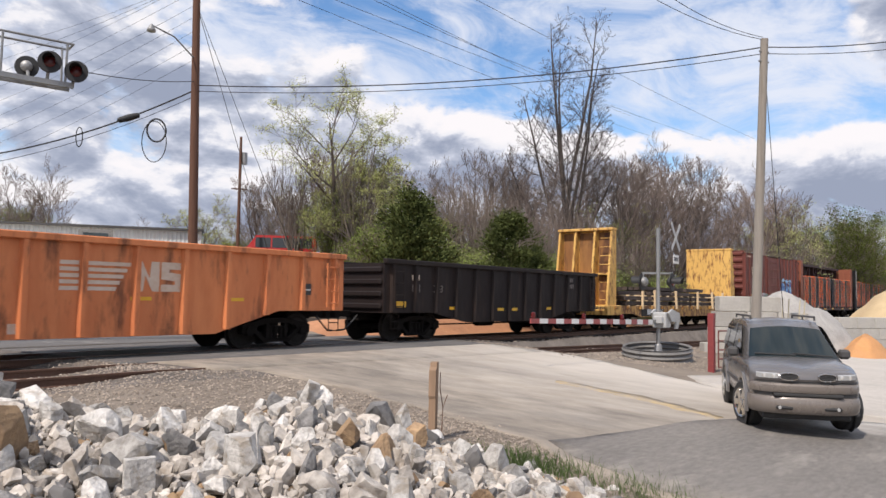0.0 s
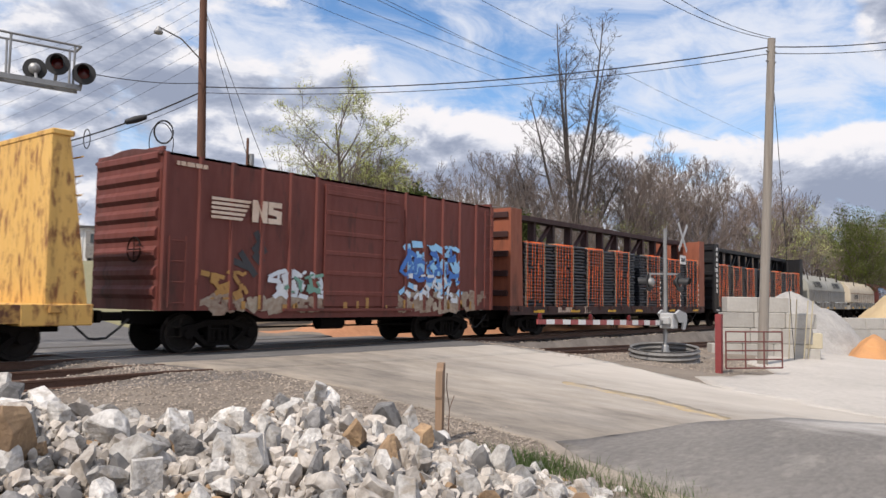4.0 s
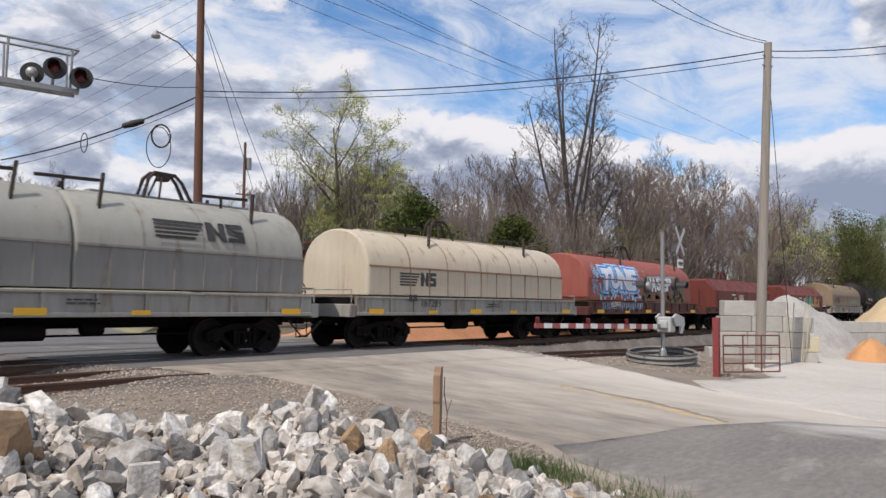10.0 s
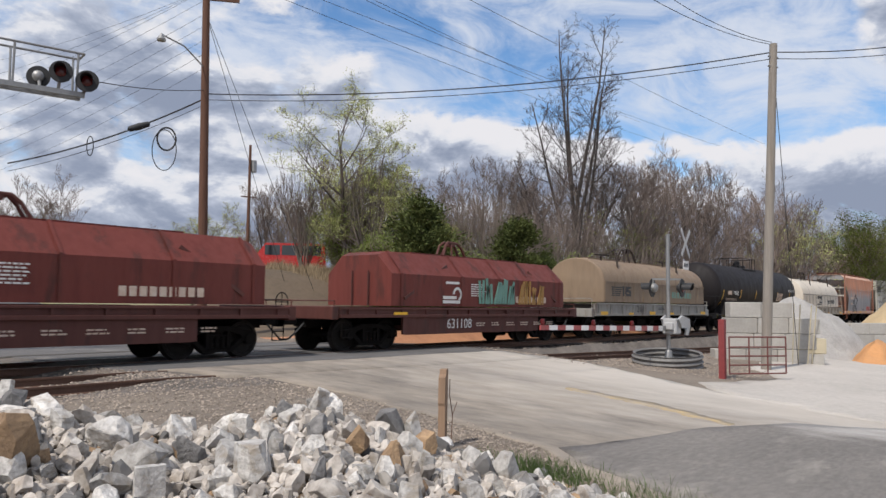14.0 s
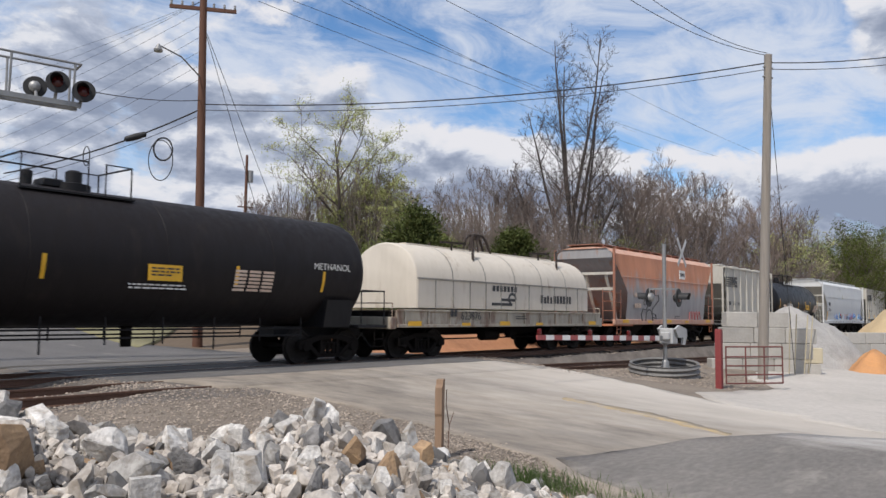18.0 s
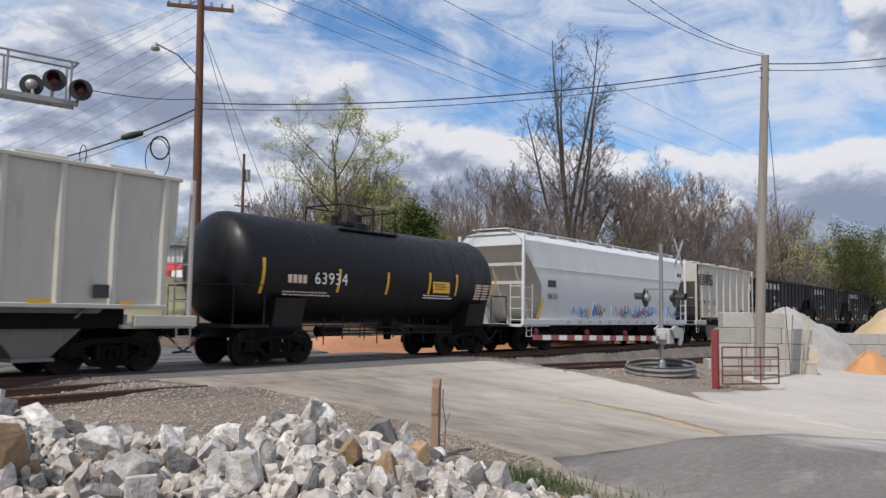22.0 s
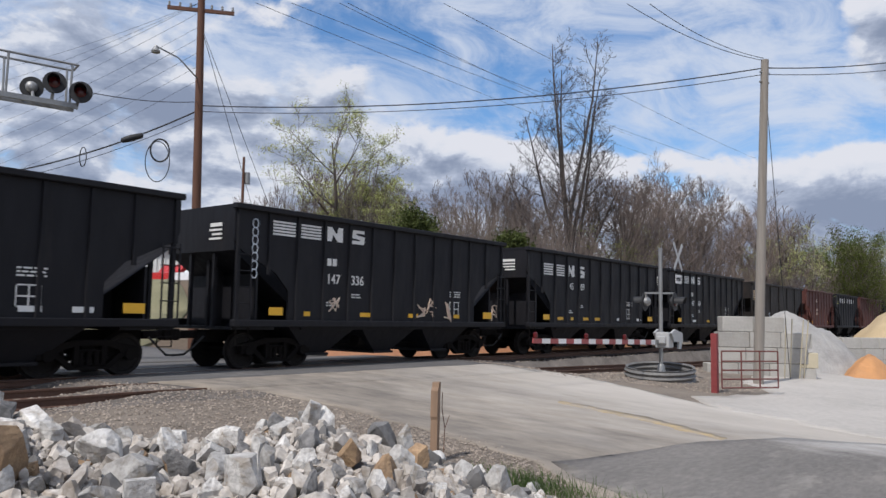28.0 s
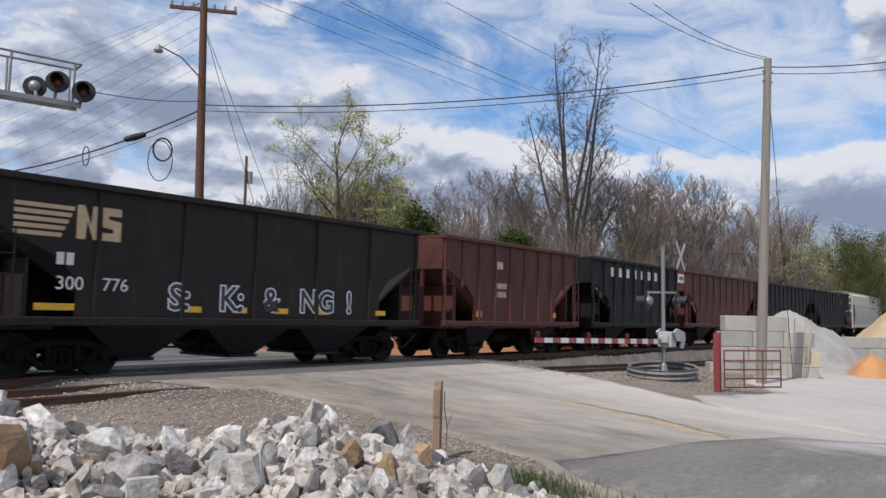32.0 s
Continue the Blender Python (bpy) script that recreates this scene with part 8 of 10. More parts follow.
def cantilever():
    """The arm over the far lane, coming in from the side, with its three lights."""
    ox, oy = 10.1, 21.2
    arm = thing("cantilever_signal", "galvanised cantilever arm over the road with three flashing lights", "railway signal", (ox, oy, 6.99))
    d = Vector((-0.975, 0.22, 0)).normalized()
    nrm = Vector((d.y, -d.x, 0))
    up = Vector((0, 0, 1))
    def at(a, b, h):
        return tuple(d * a + nrm * b + up * h)
    s = Shape()
    for b in (-0.2, 0.2):
        s.beam(at(-0.1, b, 0.0), at(14.0, b, 0.0), 0.09, 0.14)
    for k in range(24):
        s.beam(at(0.6 * k, -0.24, 0.05), at(0.6 * k, 0.24, 0.05), 0.08, 0.03)
    part("walkway", s, M_GALV, arm)
    s = Shape()
    for b in (-0.30, 0.30):
        s.tube(at(-0.05, b, 1.12), at(14.0, b, 1.12), 0.033, 8)
        for k in range(10):
            s.tube(at(0.1 + 1.55 * k, b * 0.7, 0.0), at(0.1 + 1.55 * k, b, 1.12), 0.033, 8)
    s.tube(at(-0.05, -0.30, 1.12), at(-0.05, 0.30, 1.12), 0.033, 8)
    part("handrail", s, M_GALV, arm)
    for a, b, turn, silver, h in ((-0.12, -0.42, -30, False, 0.36), (0.52, -0.30, -30, False, 0.53), (0.95, 0.30, 150, True, 0.43)):
        lamp_unit(arm, Matrix.Translation(at(a, b, h)) @ pose(0, 0, 0, 0, 0, turn), silver=silver)
    s = Shape()
    for a, b in ((-0.12, -0.34), (0.52, -0.22), (0.95, 0.24)):
        s.tube(at(a, 0, -0.02), at(a, b, 0.4), 0.045, 8)
    part("light_bracket", s, M_GALV, arm)
    s = Shape().tube(at(14.0, 0, -7.2), at(14.0, 0, 1.8), 0.2, 16)
    part("mast", s, M_GALV, arm, smooth=40)


crossing_mast()
cantilever()


# ---- poles and wires ----
def span(pts_a, pts_b, sag, r=0.012, n=14):
    a, b = Vector(pts_a), Vector(pts_b)
    return [tuple(a.lerp(b, k / n) - Vector((0, 0, sag * 4 * (k / n) * (1 - k / n)))) for k in range(n + 1)]


def wire(a, b, sag=0.3, r=0.012, label="black overhead wire between poles", n=16):
    s = Shape().path(span(a, b, sag, n=n), r, 5)
    w = thing("overhead_wire", label, "wire", group="overhead wires", data=s.mesh("overhead_wire", M_WIRE))
    return w


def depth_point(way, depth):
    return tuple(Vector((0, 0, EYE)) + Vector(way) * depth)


def utility_poles():
    p = Vector((0.583 * 29, 0.870 * 29, 0))
    base, top = Vector((17.05, 25.3, land(17, 25.3))), Vector((16.55, 25.0, 13.3))
    pole = thing("utility_pole", "tall brown treated utility pole with crossarm and street lamp arm", "utility pole", tuple(base))
    off = top - base
    s = Shape().tube((0, 0, -0.2), tuple(off), 0.19, 14, 0.13)
    part("shaft", s, M_POLE, pole, smooth=50)
    def on(z):
        return base + off * ((z - base.z) / off.z)
    q = on(12.75) - base
    s = Shape().beam(tuple(q + Vector((-0.95, 0.75, 0.02))), tuple(q + Vector((0.95, -0.75, 0.02))), 0.10, 0.13)
    part("crossarm", s, M_POLE, pole)
    for k in (-0.9, -0.6, -0.3, 0.3, 0.6, 0.9):
        s = Shape().lathe([(0.03, 0.0), (0.05, 0.06), (0.035, 0.10), (0.05, 0.14), (0.02, 0.18)], at=tuple(q + Vector((k, -k * 0.79, 0.09))), s=8)
        part("insulator", s, M_GALV, pole)
    lamp = Vector(depth_point((0.5314, 0.8986, 0.3369), 27.2)) - base
    root = on(10.1) - base
    s = Shape().path([tuple(root), tuple(root.lerp(lamp, 0.5) + Vector((0, 0, 0.28))), tuple(lamp + Vector((0, 0, 0.12)))], 0.028, 7)
    part("lamp_arm", s, M_GALV, pole)
    s = Shape().lathe([(0.14, -0.12), (0.16, -0.06), (0.11, 0.02), (0.07, 0.08), (0.04, 0.15)], at=tuple(lamp), s=16)
    part("street_lamp_head", s, M_GALV, pole, smooth=40)
    grey = Vector((26.9, 8.0, lay(26.9, 8.0) - 0.1))
    gtop = Vector(depth_point((1.0182, 0.2867, 0.3362), 26.2))
    pole2 = thing("utility_pole", "weathered grey wooden utility pole beside the yard gate", "utility pole", tuple(grey))
    o2 = gtop - grey
    s = Shape().tube((0, 0, -0.2), tuple(o2), 0.17, 14, 0.125)
    part("shaft", s, M_POLEGREY, pole2, smooth=50)
    for z in (0.96, 0.93):
        c = o2 * z
        part("bracket", Shape().tube(tuple(c + Vector((-0.18, 0.1, 0))), tuple(c + Vector((0.18, -0.1, 0))), 0.03, 6), M_GALV, pole2)
    s = Shape().path([tuple(o2 * 0.95), (1.6, -0.6, 0.2)], 0.012, 5)
    part("guy_wire", s, M_WIRE, pole2)
    return on, grey, o2


ON_POLE, GREY, GREY_TOP = utility_poles()


def overhead():
    # the two lines from the brown pole to the grey pole, and on past it
    a1, a2 = tuple(ON_POLE(9.15)), tuple(ON_POLE(8.93))
    b1, b2 = tuple(GREY + GREY_TOP * 0.975), tuple(GREY + GREY_TOP * 0.955)
    wire(a1, b1, 0.50, 0.022), wire(a2, b2, 0.50, 0.014)
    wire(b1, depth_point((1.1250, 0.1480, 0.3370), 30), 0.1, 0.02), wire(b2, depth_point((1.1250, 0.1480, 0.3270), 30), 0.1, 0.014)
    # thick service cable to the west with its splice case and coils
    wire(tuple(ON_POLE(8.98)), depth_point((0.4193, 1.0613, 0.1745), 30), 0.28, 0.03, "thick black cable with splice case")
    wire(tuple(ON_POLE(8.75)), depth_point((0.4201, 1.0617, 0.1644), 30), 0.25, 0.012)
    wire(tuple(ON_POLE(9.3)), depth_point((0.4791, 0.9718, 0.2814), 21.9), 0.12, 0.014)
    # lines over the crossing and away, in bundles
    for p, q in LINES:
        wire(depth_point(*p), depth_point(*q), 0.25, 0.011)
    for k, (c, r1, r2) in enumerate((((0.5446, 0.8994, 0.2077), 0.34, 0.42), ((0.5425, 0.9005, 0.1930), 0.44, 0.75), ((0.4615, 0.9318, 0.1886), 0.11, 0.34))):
        s = Shape()
        n = 28
        s.path([(r1 * math.cos(2 * math.pi * i / n) * 0.8, r1 * math.cos(2 * math.pi * i / n) * -0.5, r2 * math.sin(2 * math.pi * i / n)) for i in range(n + 1)], 0.034 if k == 0 else 0.018, 5)
        thing("cable_coil", "spare black cable hung in a loose coil", "cable", depth_point(c, 28.5), group="cable coils", data=s.mesh("cable_coil", M_WIRE))
    s = Shape().lathe([(0.0, -0.42), (0.10, -0.36), (0.13, 0.0), (0.10, 0.36), (0.0, 0.42)], axis="x", s=12)
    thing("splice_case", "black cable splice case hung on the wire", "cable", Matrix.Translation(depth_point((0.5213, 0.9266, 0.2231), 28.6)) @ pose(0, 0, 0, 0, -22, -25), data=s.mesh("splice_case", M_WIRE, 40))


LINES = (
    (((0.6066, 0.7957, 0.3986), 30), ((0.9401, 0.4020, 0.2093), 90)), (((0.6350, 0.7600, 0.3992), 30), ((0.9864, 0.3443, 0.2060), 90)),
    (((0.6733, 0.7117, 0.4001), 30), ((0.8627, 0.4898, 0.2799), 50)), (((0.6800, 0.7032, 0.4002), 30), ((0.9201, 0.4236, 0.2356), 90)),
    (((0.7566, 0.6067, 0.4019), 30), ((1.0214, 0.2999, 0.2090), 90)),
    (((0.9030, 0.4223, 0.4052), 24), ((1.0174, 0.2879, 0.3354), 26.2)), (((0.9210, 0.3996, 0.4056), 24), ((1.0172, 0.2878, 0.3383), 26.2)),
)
overhead()


def guy_lines():
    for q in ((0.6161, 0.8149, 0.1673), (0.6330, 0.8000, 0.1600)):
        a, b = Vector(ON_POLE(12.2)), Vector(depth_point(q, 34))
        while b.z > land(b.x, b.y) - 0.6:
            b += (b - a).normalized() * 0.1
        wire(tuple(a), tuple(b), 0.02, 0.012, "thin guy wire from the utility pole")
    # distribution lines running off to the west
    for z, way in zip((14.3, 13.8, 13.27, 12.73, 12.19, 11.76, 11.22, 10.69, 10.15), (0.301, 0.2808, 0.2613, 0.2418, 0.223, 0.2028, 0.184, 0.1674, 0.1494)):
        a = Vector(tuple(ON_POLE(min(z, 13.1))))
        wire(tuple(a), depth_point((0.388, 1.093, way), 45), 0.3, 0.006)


guy_lines()


# ---- yard: gate, block walls, heaps ----
def yard_gate():
    x, y = 21.9, 7.67
    z = lay(x, y)
    post = thing("gate_post", "square red painted steel gate post", "post", (x, y, z - 0.1))
    s = Shape().box(-0.085, 0.085, -0.085, 0.085, 0, 1.72, 0.012)
    part("post_tube", s, M_REDPOST, post)
    g = thing("yard_gate", "rusty red tubular farm gate standing open at the yard", "gate", (x, y, z + 0.05))
    L = 2.05
    d = Vector((0.80, -0.60, 0))
    zz = (0.06, 0.30, 0.55, 0.80, 1.08)
    for k, h in enumerate(zz):
        s = Shape().tube(tuple(d * 0.22 + Vector((0, 0, h))), tuple(d * L + Vector((0, 0, h))), 0.022, 8)
        part("gate_bar", s, M_GATE, g)
    for a in (0.22, 0.85, 1.45, L):
        s = Shape().tube(tuple(d * a + Vector((0, 0, 0.06))), tuple(d * a + Vector((0, 0, 1.08))), 0.022, 8)
        part("gate_upright", s, M_GATE, g)


yard_gate()


def block(parent, x, y, z, turn, l=1.2, h=0.6, w=0.6, mat=None):
    s = Shape().box(0, l - 0.02, 0, w, 0, h - 0.012, 0.025)
    return part("concrete_block", s, mat or M_CONCRETE, parent, at=(x, y, z, 0, 0, turn))


def block_wall(name, ox, oy, turn, rows, label, mats=()):
    w = thing(name, label, "block wall", (ox, oy, lay(ox, oy) - 0.25, 0, 0, turn), group="yard block walls")
    for k, (a, n) in enumerate(rows):
        for i in range(n):
            block(w, a + 1.2 * i, 0, 0.6 * k, 0, mat=M_TANBLOCK if (k, i) in mats else None)
    return w


def heap(name, cx, cy, rx, ry, h, material, label, seed, n=40, turn=0):
    s = Shape()
    vs, fs = [], []
    m = 22
    for j in range(m + 1):
        k = j / m
        for i in range(n):
            a = 2 * math.pi * i / n
            wob = 1 + 0.16 * noise.noise((math.cos(a) * 1.6 + seed, math.sin(a) * 1.6, seed))
            x, y = rx * k * math.cos(a) * wob, ry * k * math.sin(a) * wob
            z = h * (1 - k ** 1.7) ** 1.25 + 0.26 * noise.noise((x * 0.9, y * 0.9, seed)) * (1 - k * 0.6) + 0.08 * noise.noise((x * 4, y * 4, seed))
            vs.append((x, y, z - 0.25 * k))
    for j in range(m):
        fs += [(j * n + i, j * n + (i + 1) % n, (j + 1) * n + (i + 1) % n, (j + 1) * n + i) for i in range(n)]
    s.add(vs, fs)
    return thing(name, label, "heap", (cx, cy, lay(cx, cy), 0, 0, turn), data=s.mesh(name, material, 60))


block_wall("block_wall", 30.2, 10.55, -52, ((-0.3, 3), (0.0, 3), (0.15, 3), (0.3, 2)), "stacked pale concrete blocks walling a gravel bay")
block_wall("block_wall", 31.95, 8.5, -58, ((0, 1), (0.08, 1)), "lower run of stacked blocks with a tan upper course", mats=((1, 0),))
block_wall("block_wall", 45.5, 9.3, -35, ((0, 4), (0.5, 3), (0.2, 3)), "concrete blocks behind the orange sand")
heap("gravel_mound", 39.2, 10.3, 3.9, 2.8, 2.6, M_GRAVEL, "heap of pale crushed limestone behind the blocks", 2.0, turn=-40)
heap("gravel_mound", 40.2, 9.1, 4.2, 2.0, 1.95, M_GRAVEL, "grey gravel spilling past the block wall", 5.0)
heap("sand_mound", 38.9, 6.8, 3.0, 1.2, 0.95, M_SAND, "small heap of orange sand in the yard", 8.0)
heap("gravel_mound", 63.5, 8.0, 9.0, 6.0, 4.2, M_TANGRAVEL, "large heap of tan gravel at the back of the yard", 11.0)


def marker_rods():
    for x, y, lean in ((31.0, 8.25, 3), (31.35, 8.15, 4), (31.9, 7.95, 6), (32.3, 7.9, 7)):
        s = Shape().tube((0, 0, 0), (0, 0, 2.3), 0.022, 6)
        thing("marker_rod", "thin yellowish rod leaning on the block wall", "rod", (x, y, lay(x, y) - 0.05, lean, -lean, 0), group="marker rods", data=s.mesh("marker_rod", M_TANBLOCK))


marker_rods()


# ---- the heap of broken rock in front ----
M_ROCK = surface("broken_limestone", (0.62, 0.595, 0.555), (0.32, 0.30, 0.275), rough=0.9, grain=2.2, coarse=0.7, mixing=0.8, bump=1.0, bump_scale=3.5, stain=(0.30, 0.25, 0.19), stain_amount=0.38, stain_stretch=(1, 1, 0.4), stain_scale=1.3, vary=0.4)
M_ROCKBROWN = surface("brown_sandstone", (0.42, 0.28, 0.155), (0.25, 0.165, 0.10), rough=0.9, grain=2.5, coarse=0.8, mixing=0.8, bump=1.0, bump_scale=4, vary=0.25)
M_ROCKGREY = surface("dark_grey_stone", (0.24, 0.23, 0.22), (0.13, 0.125, 0.12), rough=0.9, grain=2.5, coarse=0.8, mixing=0.8, bump=1.0, bump_scale=4, vary=0.25)


def stone_mesh(name, seed, material):
    """A sharp broken stone: a block split along a few flat planes, longer than it is thick."""
    rng = random.Random(seed)
    bm = bmesh.new()
    bmesh.ops.create_cube(bm, size=2.0)
    for k in range(rng.randint(11, 15)):
        d = Vector((rng.gauss(0, 1), rng.gauss(0, 1), rng.gauss(0, 0.8))).normalized()
        cut = bmesh.ops.bisect_plane(bm, geom=bm.verts[:] + bm.edges[:] + bm.faces[:], plane_co=d * rng.uniform(0.60, 0.98), plane_no=d, clear_outer=True)
        rim = [g for g in cut["geom_cut"] if isinstance(g, bmesh.types.BMEdge)]
        if len(rim) > 2:
            bmesh.ops.contextual_create(bm, geom=rim)
    sx, sy, sz = rng.uniform(0.95, 1.5), rng.uniform(0.68, 1.0), rng.uniform(0.38, 0.82)
    for v in bm.verts:
        v.co = Vector((v.co.x * sx, v.co.y * sy, v.co.z * sz)) * 1.12 + Vector((rng.gauss(0, 0.03), rng.gauss(0, 0.03), rng.gauss(0, 0.03)))
    bmesh.ops.bevel(bm, geom=bm.edges[:], offset=0.03, segments=1, affect="EDGES")
    bmesh.ops.triangulate(bm, faces=[f for f in bm.faces if len(f.verts) > 4])
    bmesh.ops.recalc_face_normals(bm, faces=bm.faces)
    me = bpy.data.meshes.new(name)
    bm.to_mesh(me)
    bm.free()
    me.materials.append(material)
    return me


HEAP_A, HEAP_WAY = Vector((0.8, 8.2)), Vector((0.81, -0.58)).normalized()
RIDGE = ((-6, 1.0), (-2, 1.1), (0, 1.18), (2.3, 1.18), (3.2, 0.96), (3.9, 0.84), (4.5, 0.98), (4.92, 1.1), (5.4, 0.92), (6.1, 0.66), (7.0, 0.36), (7.8, 0.10), (8.3, 0.0), (20, 0.0))


def heap_height(x, y):
    """How high the rock lies at a place: a ridge with a saddle, a toe towards the road, and a long near slope."""
    p = Vector((x, y)) - HEAP_A
    a, b = p.dot(HEAP_WAY), p.dot(Vector((-HEAP_WAY.y, HEAP_WAY.x)))
    ridge = 0.0
    for (u, h), (v, g) in zip(RIDGE, RIDGE[1:]):
        if u <= a <= v:
            ridge = h + (g - h) * (a - u) / (v - u)
    e = -b / 4.6 if b < 0 else b / 1.35
    return ridge * max(0.0, 1 - e ** 1.35)


ROCKS_APART = [
    (2.32, 5.62, 0.215, "b"), (2.28, 5.5, 0.096, "l"), (3.17, 5.81, 0.133, "l"), (3.53, 5.32, 0.122, "g"), (2.94, 6.21, 0.097, "l"), (3.77, 5.89, 0.111, "l"),
    (3.92, 4.79, 0.105, "l"), (4.46, 4.47, 0.105, "b"), (4.76, 4.31, 0.089, "b"), (4.94, 5.26, 0.112, "l"), (4.81, 5.33, 0.099, "l"), (5.37, 4.94, 0.163, "g"),
    (5.58, 4.81, 0.148, "l"), (4.61, 5.51, 0.095, "g"), (7.29, 5.03, 0.113, "l"), (7.49, 4.62, 0.107, "g"), (3.91, 6.02, 0.099, "l"), (3.4, 6.39, 0.086, "l"),
    (2.88, 5.75, 0.072, "l"), (2.52, 5.46, 0.069, "l"), (3.8, 4.18, 0.087, "g"), (4.1, 4.03, 0.083, "l"), (4.91, 4.13, 0.1, "l"), (2.58, 5.68, 0.053, "b"),
    (6.96, 3.58, 0.085, "l"), (7.02, 4.15, 0.058, "b"), (6.12, 4.45, 0.084, "l"), (2.77, 6.82, 0.083, "l"), (2.76, 6.66, 0.106, "g"), (3.43, 6.33, 0.056, "l"),
]


def rock_pile():
    pile = thing("rock_pile", "heap of broken pale limestone with a few brown stones", "rock heap", (0, 0, 0))
    s = Shape()
    n = 60
    xs = [-1.5 + 10.0 * i / n for i in range(n + 1)]
    ys = [1.2 + 8.5 * i / n for i in range(n + 1)]
    s.add([(x, y, land(x, y) - 0.20 + heap_height(x, y) * 0.92 * blend(x * 0.78 + y * 0.62, 3.0, 3.5)) for y in ys for x in xs], [(j * (n + 1) + i, j * (n + 1) + i + 1, (j + 1) * (n + 1) + i + 1, (j + 1) * (n + 1) + i) for j in range(n) for i in range(n)])
    # dark soil colour on the core paints the shade in gaps between stones
    part("rubble_core", s, M_BANK, pile, smooth=60, tidy=False)
    meshes = [stone_mesh("stone", k, M_ROCK) for k in range(24)]
    brown = [stone_mesh("stone", 40 + k, M_ROCKBROWN) for k in range(4)]
    grey = [stone_mesh("stone", 60 + k, M_ROCKGREY) for k in range(5)]
    rng = random.Random(17)
    # a few large ones that stand out
    placed = ROCKS_APART[:]
    grid = {}

    def near(x, y, r, tight):
        for i in range(int(x / 0.5) - 2, int(x / 0.5) + 3):
            for j in range(int(y / 0.5) - 2, int(y / 0.5) + 3):
                for px, py, pr in grid.get((i, j), ()):
                    if (x - px) ** 2 + (y - py) ** 2 < (tight * (r + pr)) ** 2:
                        return True
        return False

    for x, y, r, c in placed:
        grid.setdefault((int(x / 0.5), int(y / 0.5)), []).append((x, y, r))
    for sizes, count, tight in (((0.10, 0.13, 0.115), 70, 0.84), ((0.07, 0.09, 0.08), 420, 0.72), ((0.042, 0.06, 0.05), 2600, 0.60), ((0.022, 0.034, 0.028), 7000, 0.54)):
        for k in range(count * 4):
            if count <= 0:
                break
            x, y = rng.uniform(-0.8, 8.2), rng.uniform(1.6, 8.8)
            if heap_height(x, y) < 0.03 or x * 0.78 + y * 0.62 < 3.2:
                continue
            r = rng.choice(sizes) * rng.uniform(0.85, 1.15)
            if near(x, y, r, tight):
                continue
            q = rng.random()
            placed.append((x, y, r, "b" if q < 0.045 else "k" if q < 0.15 else "l"))
            grid.setdefault((int(x / 0.5), int(y / 0.5)), []).append((x, y, r))
            count -= 1
    bulk = Shape()
    for i, (x, y, r, c) in enumerate(placed):
        z = land(x, y) - 0.16 + heap_height(x, y) * 0.92 + r * (0.7 if i < 30 else 0.5 if r > 0.08 else 0.3)
        r = r * (0.86 if i < 30 else 0.9)
        me = rng.choice({"b": brown, "k": grey, "g": grey, "l": meshes}[c])
        m = pose(x, y, z, rng.uniform(0, 360), rng.uniform(0, 360), rng.uniform(0, 360)) @ Matrix.Diagonal((r * 1.2, r * 1.2, r * 1.2, 1))
        if i < 300:
            part("stone", me, None, pile, at=m)
        else:
            o = len(bulk.v)
            bulk.v += [tuple(m @ v.co) for v in me.vertices]
            bulk.f += [tuple(o + q for q in p.vertices) for p in me.polygons]
            bulk.mi += [{"l": 0, "b": 1}.get(c, 2)] * len(me.polygons)
    part("small_stone_layer", bulk, [M_ROCKBULK, M_ROCKBROWN, M_ROCKGREY], pile, tidy=False, kind="stuff")


M_ROCKBULK = surface("broken_limestone_pieces", (0.55, 0.505, 0.45), (0.28, 0.245, 0.21), rough=0.9, grain=12, coarse=3, mixing=0.8, bump=0.8, bump_scale=20, island=True, vary=0.35, stain=(0.27, 0.21, 0.145), stain_amount=0.3, stain_stretch=(1, 1, 1), stain_scale=2.5)
rock_pile()
M_CHIP = surface("loose_gravel_chips", (0.35, 0.295, 0.24), (0.185, 0.15, 0.12), rough=0.95, grain=10, bump=0, island=True, vary=0.45)


